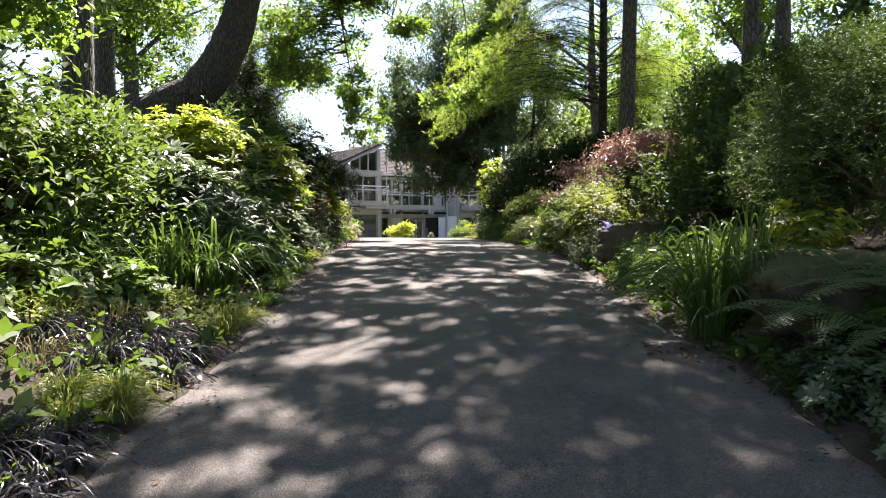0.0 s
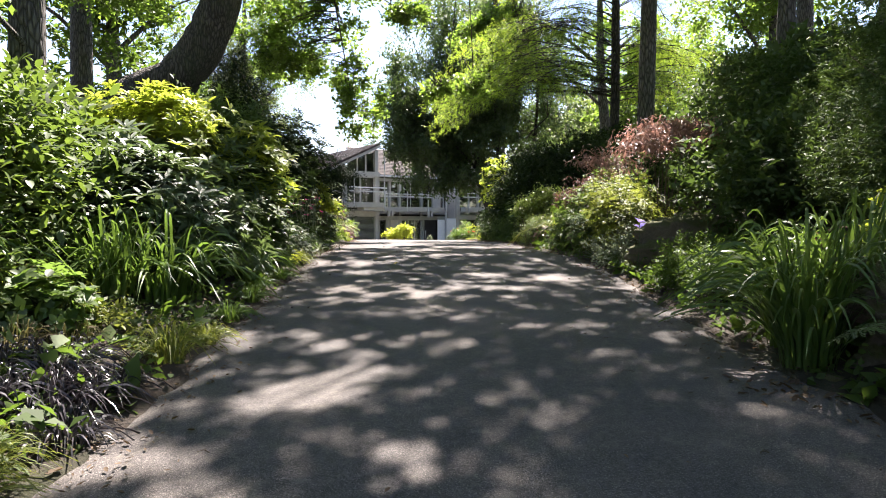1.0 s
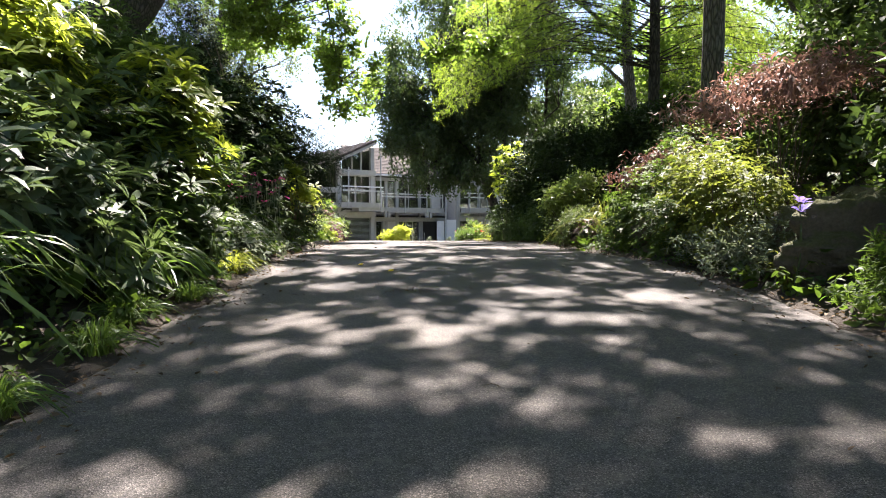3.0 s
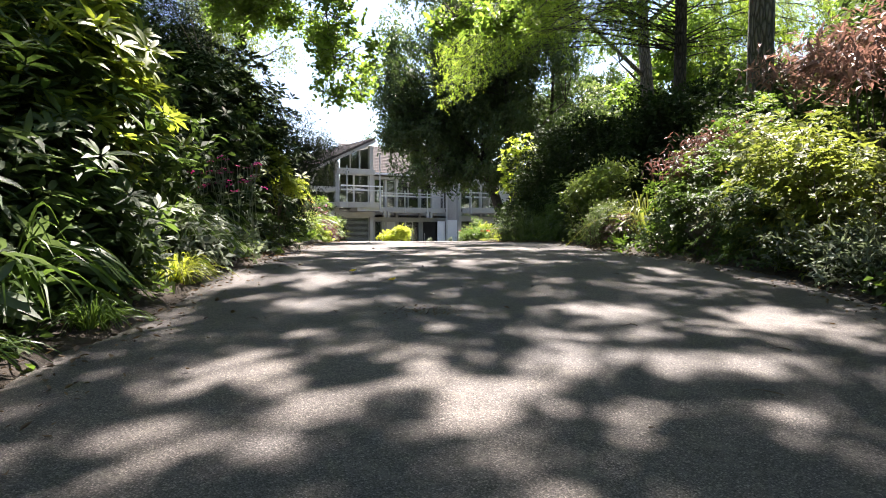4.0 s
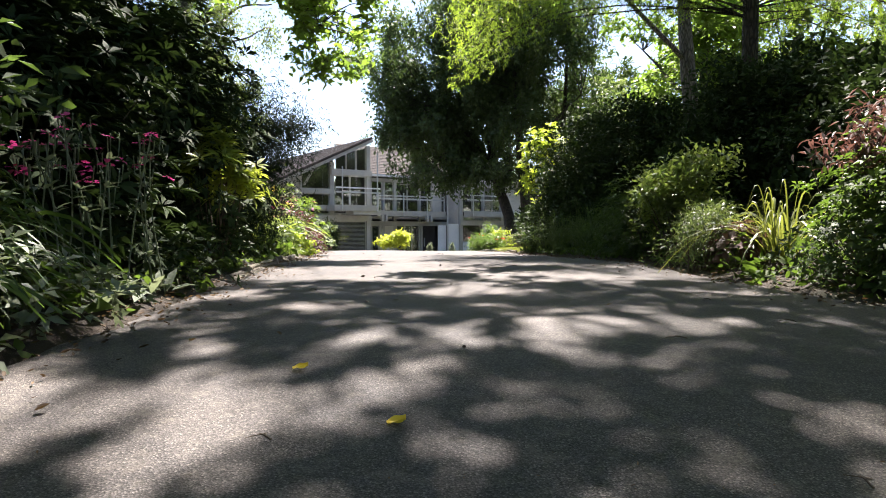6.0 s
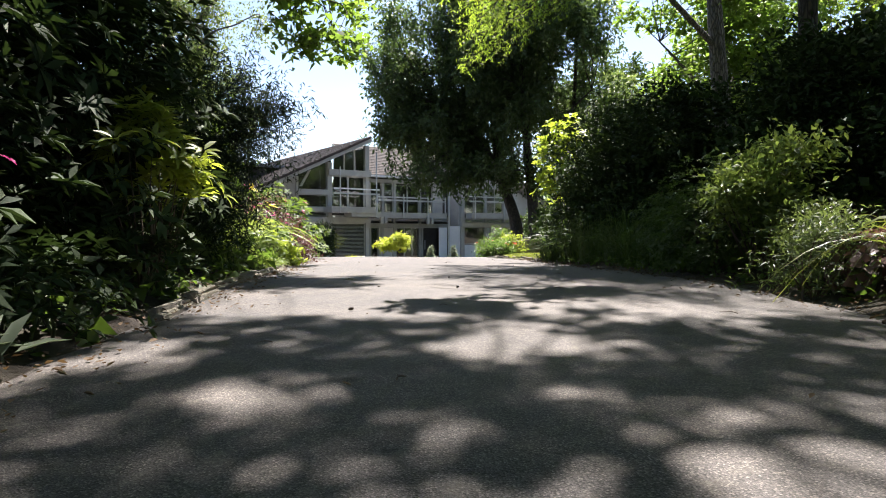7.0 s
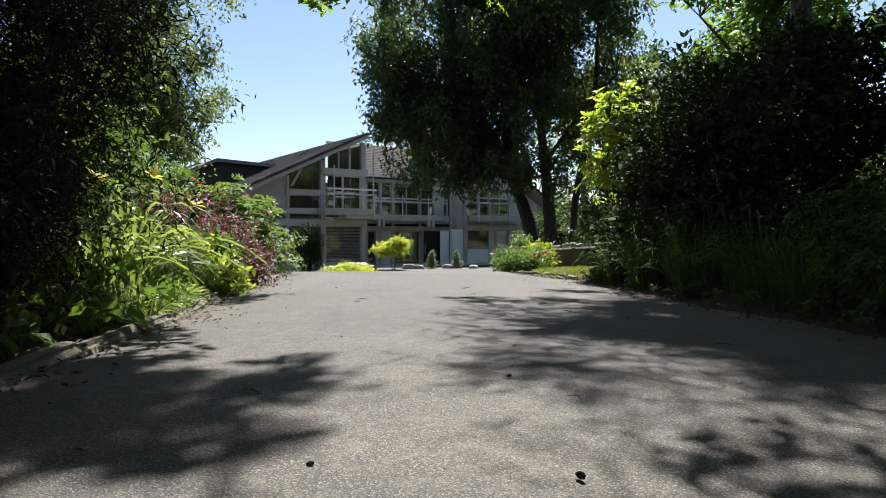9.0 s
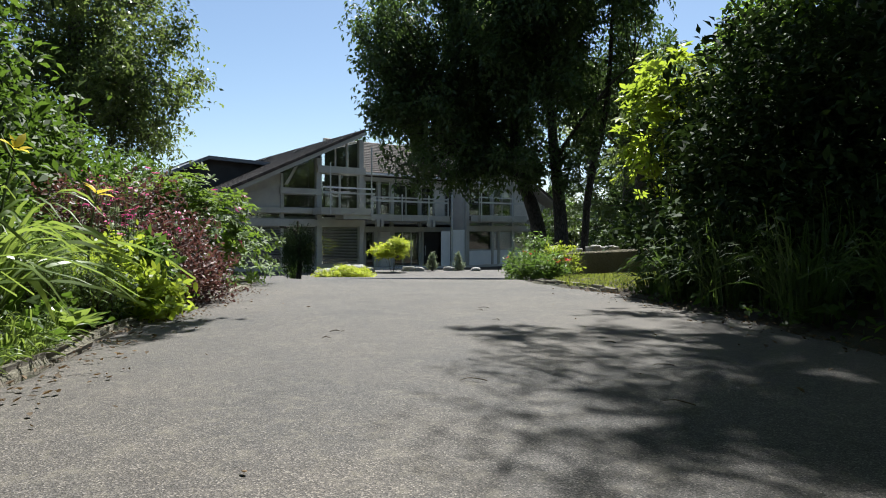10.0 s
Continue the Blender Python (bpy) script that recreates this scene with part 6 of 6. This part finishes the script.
tree("weeping_tree", "dark multi-stemmed tree with drooping foliage before the house", (2.9, 35.0), [(0, 0, -0.2), (-0.3, 0.2, 2.0), (-0.9, 0.5, 4.0), (-1.2, 0.6, 7.5), (-1.3, 0.6, 11)], (0.3, 0.24, 0.19, 0.12, 0.05),
     [([(-0.9, 0.5, 4.2), (-2.2, 0.2, 5.6), (-3.2, 0, 6.4)], 0.08), ([(-0.6, 0.4, 3.2), (-1.6, 0.3, 4.0), (-2.6, 0.2, 5.0)], 0.06), ([(0.2, -0.5, 4.0), (1.6, -0.8, 6.0), (2.6, -1.0, 7.0)], 0.08)],
     np.vstack([clumps_in(350, (-1.3, 0.2, 8.7), (5.3, 3.6, 5.2), (0.7, 1.1), 0.9), clumps_in(70, (-2.0, -0.8, 3.7), (3.6, 1.6, 0.8), (0.35, 0.6), 0.9), clumps_in(64, (-5.0, -0.2, 6.7), (1.1, 1.6, 2.3), (0.5, 0.8), 0.9), clumps_in(60, (-3.0, 1.2, 5.8), (2.6, 1.6, 1.8), (0.55, 0.9), 0.9)]), LEAF_WEEP, DARK_BARK, 44, 8, 0.19, 0.09, 0.65, hang=0.9,
     trunks=[([(0.5, -0.5, -0.2), (0.35, -0.5, 2.5), (0.1, -0.5, 5.0), (-0.2, -0.5, 9.5)], (0.25, 0.21, 0.16, 0.08)), ([(1.3, 0.2, -0.2), (1.5, 0.2, 3), (2.1, 0.2, 6), (2.3, 0.2, 10)], (0.14, 0.12, 0.1, 0.04))])


def cypress(foot):
    """A swamp cypress: a straight thin trunk and long level branches with feathery drooping sprays."""
    x, y = foot
    z = gz(x, y)
    reseed(x, y)
    root = tagged(new("swamp_cypress"), "tall swamp cypress with feathery bright green level branches", "tree")
    root.location = (x, y, z)
    s = Soup()
    s.add(*tube(smooth_path([(0, 0, -0.2), (0.03, 0, 4), (0.0, 0.05, 9), (0, 0, 14)], 20), np.linspace(0.15, 0.05, 20), 12, 0.03))
    s.mesh("trunk", DARK_BARK, root, smooth=True)
    tips, ways, wood = [], [], Soup()
    for k in range(96):
        h = 3.0 + 4.6 * (k / 96) ** 1.6 + rng.normal(0, 0.2)
        a = rng.uniform(-0.9, 0.9) if k % 3 == 0 else rng.uniform(math.pi - 0.15, math.pi + 0.65)
        ln = (4.6 - 0.25 * h) * rng.uniform(0.7, 1.1) * (0.75 if k % 3 == 0 else 1.28 if h < 4.6 else 0.95)
        way = np.array((math.cos(a), math.sin(a), 0))
        pts = [np.array((0, 0, h)), way * ln * 0.4 + UP * (h + rng.uniform(0.1, 0.4)) + rng.normal(0, 0.12, 3), way * ln * 0.8 + UP * (h - 0.1) + rng.normal(0, 0.15, 3), way * ln + UP * (h - rng.uniform(0.4, 1.0))]
        p = smooth_path(pts, 10)
        wood.add(*tube(p, np.linspace(0.016, 0.003, 10), 5))
        side = np.array((-way[1], way[0], 0))
        for u in np.linspace(0.15, 1.0, 15):
            c = np.array([np.interp(u, np.linspace(0, 1, 10), p[:, i]) for i in range(3)])
            for sg in (1, -1):
                w = rng.uniform(0.25, 0.75) * (1.15 - 0.6 * u)
                e = c + side * sg * w + way * w * 0.6 - UP * rng.uniform(0.05, 0.3)
                wood.add(*tube(np.array([c, (c + e) / 2 + UP * 0.03, e]), (0.005, 0.004, 0.002), 3))
                for q in np.linspace(0.4, 1.0, 3):
                    tips.append(c + (e - c) * q + rng.normal(0, 0.03, 3))
                    ways.append(unit(e - c + rng.normal(0, 0.25, 3) - UP * 0.25))
    tagged(wood.mesh("branching", DARK_BARK, root), kind="stuff")
    keep = open_to_sun(np.array(tips) + (x, y, z), SUNNY_PLANTS, np.random.default_rng(9))
    V, F = sprays(np.array(tips)[keep], np.array(ways)[keep], 16, 0.062, 0.013, 0.3, 0.45, False, 0.9)
    tagged(fast_mesh("crown", V, F, LEAF_CYPRESS, root), kind="stuff")


cypress((4.6, 18.2))
# the high crown is out of view, added to dim skylight on the right
tree("sycamore", "slender grey-trunked tree with lime-green leaves", (4.05, 13.9), [(0, 0, -0.2), (0.05, 0, 4), (0.1, 0, 8), (0.1, 0.2, 12)], (0.18, 0.155, 0.12, 0.05),
     [([(0.1, 0, 5.5), (-0.9, 1.5, 6.5), (-1.8, 3.2, 6.6)], 0.05), ([(0.1, 0, 6.5), (1.2, -1.5, 8), (2.0, -3, 9)], 0.07), ([(0.1, 0, 7), (-1.0, -1.5, 8.5), (-1.8, -2.5, 9)], 0.07)],
     np.vstack([clumps_in(70, (2.6, 1.0, 10.5), (2.6, 2.4, 1.4), (0.6, 0.95), 0.9)]), LEAF_OAK, GREY_BARK, 60, 7, 0.11, 0.07, 0.3)
# the highest clumps are out of view, added to shade drive and bank
tree("lime_tree", "broadleaf tree with light green leaves over the drive", (5.9, 23.4), [(0, 0, -0.2), (-0.1, 0, 3), (-0.4, -0.2, 6), (-0.5, -0.3, 10)], (0.24, 0.2, 0.15, 0.06),
     [([(-0.3, -0.1, 4.6), (-2.2, -1.2, 5.8), (-3.8, -3.2, 6.4)], 0.07), ([(-0.4, -0.2, 6), (-2.4, -0.8, 7.2), (-4.2, -1.4, 7.6)], 0.07), ([(-0.4, -0.2, 6), (1.2, 0.8, 7.5), (2.0, 1.4, 8)], 0.07)],
     lit_through(np.vstack([clumps_in(18, (-4.2, -2.4, 8.8), (0.8, 1.2, 0.5), (0.3, 0.5), 0.9), clumps_in(26, (-4.6, -4.2, 6.2), (0.9, 0.5, 0.4), (0.3, 0.5), 0.9), clumps_in(36, (-3.9, -4.6, 7.3), (0.95, 0.95, 0.3), (0.22, 0.4), 0.9), clumps_in(30, (-3.7, -2.4, 6.2), (1.9, 1.3, 0.7), (0.35, 0.65), 0.9), clumps_in(16, (0.6, 0.6, 9.6), (1.6, 1.6, 0.8), (0.4, 0.7), 0.9), clumps_in(90, (-1.5, -0.8, 10.8), (2.4, 2.4, 1.0), (0.5, 0.9), 0.9)]), (5.9, 23.4, 0.8)), LEAF_OAK, GREY_BARK, 70, 7, 0.13, 0.075, 0.3)
# unseen ones are added: behind the start against skylight, far right for window reflections
for x, y, h in ((9.6, 12.0, 12), (8.5, 3.0, 11), (8.0, 41.0, 10), (-10.5, 21.0, 11), (-10.0, 13.0, 11), (-9.5, 5.0, 11), (-5.5, -5.0, 11), (0.5, -17.0, 12), (9.0, 46.0, 13), (13.5, 52.0, 14), (11.0, 38.0, 9), (16.0, 42.0, 13), (20.5, 47.0, 14), (24.0, 40.0, 14), (29.0, 46.0, 14), (33.0, 36.0, 14), (22.0, 33.0, 13), (18.0, 56.0, 14), (6.5, 68.0, 17), (11.5, 64.0, 17), (16.5, 66.0, 17), (-6.6, 73.0, 12)):
    tree("woodland_tree", "tall woodland tree behind the border", (x, y), [(0, 0, -0.3), (0.1, 0, h * 0.4), (0, 0.1, h * 0.7), (0, 0, h * 0.86)], (0.3, 0.24, 0.14, 0.05),
         [([(0.1, 0, h * 0.45), (-1.4, -0.5, h * 0.6), (-2.6, -0.8, h * 0.66)], 0.09), ([(0.1, 0, h * 0.5), (1.2, 1.0, h * 0.65), (2.0, 1.8, h * 0.72)], 0.09)],
         np.vstack([clumps_in(80, (0, 0, h * 0.68), (3.4, 3.4, h * 0.3), (0.6, 1.0), 0.9), clumps_in(26 if y > 31 else 4, (0, 0, h * 0.25), (3.0, 3.0, h * 0.22), (0.6, 1.0), 0.9)]), LEAF_BIRCH if y == 41 else LEAF_YEW if y > 31 else LEAF_MID, GREY_BARK, 19, 7, 0.28, 0.13, 0.55, group="woodland trees", shoots=3)


# trunk in view; the unseen crown is added to shade the right bank
tree("ash", "slim grey-barked tree behind the yew", (5.85, 12.0), [(0, 0, -0.3), (0.0, 0, 3), (0.1, 0, 6), (0.3, 0, 11)], (0.16, 0.14, 0.11, 0.05),
     [([(0.05, 0, 4.6), (0.9, -1.0, 5.4), (1.8, -1.8, 5.8)], 0.05), ([(0.1, 0, 5.2), (-0.5, -1.4, 6.0), (-0.8, -2.4, 6.3)], 0.05), ([(0.1, 0, 5.5), (1.2, 0.6, 7.0), (2.2, 1.2, 7.6)], 0.05)],
     np.vstack([clumps_in(56, (0.6, -0.9, 6.6), (2.1, 2.4, 1.1), (0.45, 0.8), 0.9), clumps_in(40, (0.6, 0.3, 8.6), (2.2, 2.2, 1.4), (0.5, 0.8), 0.9), clumps_in(16, (-0.9, 0.3, 6.8), (1.2, 1.8, 0.7), (0.4, 0.7), 0.9)]), LEAF_MID, GREY_BARK, 60, 7, 0.14, 0.07, 0.35)
# added beeches, most of them out of view, that hold back side skylight
for x, y, h in ((9.4, 5.5, 17), (10.6, 11.0, 17), (10.4, 16.0, 18), (10.4, 19.5, 16), (12.5, 25.0, 15), (9.6, 31.5, 12), (-8.8, 9.0, 17), (-9.2, 17.0, 17), (-8.4, 1.0, 17), (7.0, -0.5, 17), (3.6, -7.5, 16), (-3.6, -9.0, 16)):
    tree("tall_beech", "tall woodland beech with a high green crown", (x, y), [(0, 0, -0.3), (0.1, 0, h * 0.35), (0, 0.1, h * 0.65), (0, 0, h * 0.9)], (0.28, 0.23, 0.15, 0.05),
         [([(0.1, 0, h * 0.42), (-1.6, -0.5, h * 0.55), (-2.6, -0.8, h * 0.62)], 0.09), ([(0.1, 0, h * 0.48), (1.2, 1.2, h * 0.62), (2.0, 2.0, h * 0.7)], 0.09)],
         clumps_in(120, (0, 0, h * 0.68), (3.5, 3.5, h * 0.27), (0.6, 1.0), 0.9), LEAF_OAK if y > 18 else LEAF_MID, GREY_BARK, 26, 7, 0.24, 0.12, 0.5, group="tall beeches", shoots=3)


def far_wood():
    """The distant belt of trees that closes the view."""
    tips, outs = [], []
    for k in range(150):
        a = 2 * math.pi * k / 150
        r = rng.uniform(75, 105)
        x, y = r * math.sin(a), 30 + r * math.cos(a)
        h = rng.uniform(7, 13)
        for _ in range(8):
            c = np.array((x + rng.normal(0, 2), y + rng.normal(0, 2), gz(x, y) + h * rng.uniform(0.1, 1)))
            d = unit(rng.normal(size=(11, 3)))
            tips.append(c + d * rng.uniform(0.8, 1.8))
            outs.append(d)
    V, F = sprays(np.concatenate(tips), np.concatenate(outs), 5, 1.0, 0.6, 1.3, 0.1, False)
    tagged(fast_mesh("far_trees", V, F, LEAF_TREE), "distant belt of mixed green trees", "trees", kind="stuff")


far_wood()

# ---- undergrowth and litter ----
def undergrowth(n, y0, y1, name, label, material, L, W, height, far=5.5, fine=False):
    """Low leafy cover over the soil of both banks."""
    y = rng.uniform(y0, y1, n)
    side = rng.uniform(size=n) < 0.5
    d = 0.12 + far * rng.uniform(0, 1, n) ** 1.4
    x = np.where(side, left_edge(y) - d, right_edge(y) + d)
    keep = ~((y > 20.3) & (~side))
    x, y, d = x[keep], y[keep], d[keep]
    h = height * rng.uniform(0.3, 1.0, len(x)) * np.clip(0.35 + d, 0, 1)
    P = np.stack([x, y, gz(x, y) + h], -1)
    out = unit(rng.normal(size=P.shape) + UP * 0.8)
    V, F = sprays(P, out, 6, L, W, 0.16, 0.0, fine)
    return tagged(fast_mesh(name, V, F, material), label, "ground cover", kind="stuff")


undergrowth(4200, 0.5, 21.5, "undergrowth", "low dark green leafy cover on the banks", LEAF_MID, 0.06, 0.032, 0.26, fine=True)
undergrowth(2600, -4.0, 24.0, "woodland_floor", "patchy low greenery under the trees", LEAF_MID, 0.14, 0.08, 0.3, 14.0)
undergrowth(4200, 0.5, 21.5, "ivy", "dark trailing ivy leaves on the soil", LEAF_DARK, 0.06, 0.05, 0.12)


def litter(n, name, label, size, edge, material=LEAF_DRY):
    """Fallen leaves, thick along the edges and few on the drive."""
    y = rng.uniform(0.6, 21.0, n)
    side = rng.uniform(size=n) < 0.5
    d = np.abs(rng.normal(0, edge, n)) * np.where(rng.uniform(size=n) < 0.5, 1, -0.8)
    x = np.where(side, left_edge(y) - d, right_edge(y) + d)
    inside = (x > left_edge(y)) & (x < right_edge(y))
    u = np.clip((x - left_edge(y)) / (right_edge(y) - left_edge(y)), 0, 1)
    road = np.interp(y, PROFILE_Y, PROFILE_Z) + 0.014 * (1 - (2 * u - 1) ** 2) - 0.002
    z = np.where(inside, road, gz(x, y) + 0.02)
    a = rng.uniform(0, 6.28, n)
    D = np.stack([np.cos(a), np.sin(a), rng.normal(0, 0.12, n)], -1)
    N = unit(UP + rng.normal(0, 0.25, (n, 3)))
    s = size * rng.uniform(0.5, 1.2, n)
    V, F = leaf_shapes(np.stack([x, y, z + 0.006], -1), unit(D), N, s, s * rng.uniform(0.3, 0.75, n), 0.9, -0.3)
    return tagged(fast_mesh(name, V, F, material), label, "leaf litter", kind="stuff")


litter(4200, "fallen_leaves", "dry brown fallen leaves along the drive's edges", 0.03, 0.2)
litter(300, "scattered_leaves", "a few dry leaves scattered over the tarmac", 0.028, 0.9)


def debris(name, label, x, y, n, spread, size, material):
    """A loose patch of small dry bits lying together on the tarmac."""
    reseed(x, y)
    px, py = x + rng.normal(0, spread, n), y + rng.normal(0, spread * 0.8, n)
    u = (px - left_edge(py)) / (right_edge(py) - left_edge(py))
    z = np.interp(py, PROFILE_Y, PROFILE_Z) + 0.014 * (1 - (2 * u - 1) ** 2) + 0.001
    a = rng.uniform(0, 6.28, n)
    D = unit(np.stack([np.cos(a), np.sin(a), rng.uniform(0, 0.35, n)], -1))
    V, F = leaf_shapes(np.stack([px, py, z], -1), D, unit(UP + rng.normal(0, 0.4, (n, 3))), size * rng.uniform(0.4, 1.2, n), size * 0.45, 0.6, -0.2)
    tagged(fast_mesh(name, V, F, material), label, "leaf litter", kind="stuff")


debris("leaf_debris", "dark crumbled leaf debris gathered on the tarmac", -0.45, 8.2, 150, 0.1, 0.016, LEAF_DRY)
debris("leaf_debris", "thin scatter of dark grit and crumbled leaves", -0.3, 8.6, 120, 0.4, 0.01, LEAF_DRY)
debris("fallen_leaf_pile", "curled orange-brown leaves at the drive's edge", 1.68, 4.3, 46, 0.14, 0.06, LEAF_DRY)


def road_z(x, y):
    u = (x - left_edge(y)) / (right_edge(y) - left_edge(y))
    return float(np.interp(y, PROFILE_Y, PROFILE_Z) + 0.014 * (1 - (2 * u - 1) ** 2) - 0.006)


def yellow_leaf(x, y):
    """A fallen leaf: a curled blade with a turned-up rim, and its stalk."""
    root = tagged(new("fallen_leaf"), "single curled yellow leaf fallen on the tarmac", "leaf")
    root.location = (x, y, road_z(x, y))
    bm = bmesh.new()
    grid = []
    for i in range(9):
        u = i / 8
        w = 0.026 * math.sin(math.pi * min(1, u * 0.93 + 0.07)) ** 0.7
        row = []
        for j in range(-3, 4):
            v = j / 3
            row.append(bm.verts.new((0.075 * u - 0.037, v * w + 0.004 * math.sin(u * 6), 0.006 + 0.016 * v * v * (0.4 + u) + 0.012 * (u - 0.4) ** 2 + 0.003 * math.sin(9 * u + 3 * v))))
        grid.append(row)
    for a, b in zip(grid[:-1], grid[1:]):
        for k in range(6):
            bm.faces.new((a[k], b[k], b[k + 1], a[k + 1]))
    part("blade", bm, PETAL_YELLOW, root, smooth=True)
    s = Soup()
    s.add(*tube(smooth_path([(-0.035, 0, 0.008), (-0.055, 0.004, 0.006), (-0.07, 0.012, 0.014)], 6), np.linspace(0.0016, 0.001, 6), 5))
    s.mesh("stalk", TWIG, root)
    root.rotation_euler = (0, 0, 0.5)
    root.scale = (0.62, 0.62, 0.62)


yellow_leaf(-0.99, 9.67)
yellow_leaf(-0.68, 9.23)


def pine_cone(x, y, s, turn):
    """A small dry cone of overlapping scales."""
    soup = Soup()
    k = np.arange(60)
    h = k / 60.0
    r = 0.42 * np.sin(np.pi * (0.12 + 0.8 * h)) * s
    a = k * 2.39996
    P = np.stack([r * 0.5 * np.cos(a), r * 0.5 * np.sin(a), h * s * 1.1], -1)
    D = unit(np.stack([np.cos(a), np.sin(a), 0.7 + 0 * a], -1))
    soup.add(*leaf_shapes(P, D, unit(UP + 0 * D + 0.01), s * 0.34, s * 0.3, 0.3, -0.1))
    soup.add(*tube(np.array([(0, 0, 0), (0, 0, s * 1.1)]), (r.max() * 0.6, r.max() * 0.3), 8))
    ob = soup.mesh("pine_cone", TWIG)
    ob.matrix_world = Matrix.Translation((x, y, road_z(x, y) + s * 0.3)) @ Matrix.Rotation(turn, 4, "Z") @ Matrix.Rotation(1.45, 4, "X")
    tagged(ob, "small dark dry cone lying on the tarmac", "pine cone", "fallen cones")


for x, y, s, t in ((-0.555, 13.52, 0.018, 0.4), (-1.1, 13.59, 0.013, 1.2), (-1.15, 12.5, 0.022, 1.6), (-0.5, 9.9, 0.014, 0.2), (-0.6, 14.33, 0.014, 2.0)):
    pine_cone(x, y, s, t)


def twig(x, y, ln, turn):
    p = np.array([(-ln / 2, 0, 0.006), (-ln / 6, 0.02 * ln * 4, 0.012), (ln / 4, -0.01, 0.008), (ln / 2, 0.03, 0.006)])
    s = Soup()
    s.add(*tube(smooth_path(p, 8), np.linspace(0.0026, 0.001, 8), 5))
    q = p[1]
    s.add(*tube(np.array([q, q + np.array((ln * 0.2, ln * 0.14, 0.004))]), (0.0025, 0.001), 4))
    ob = s.mesh("twig", TWIG)
    ob.matrix_world = Matrix.Translation((x, y, road_z(x, y))) @ Matrix.Rotation(turn, 4, "Z")
    tagged(ob, "thin dry twig lying on the tarmac", "twig", "fallen twigs")


for k in range(42):
    y = 1.8 + 17.5 * k / 42 + rng.uniform(-0.3, 0.3)
    twig(left_edge(y) + (right_edge(y) - left_edge(y)) * rng.uniform(0.12, 0.88), y, rng.uniform(0.04, 0.1), rng.uniform(0, 3.1))
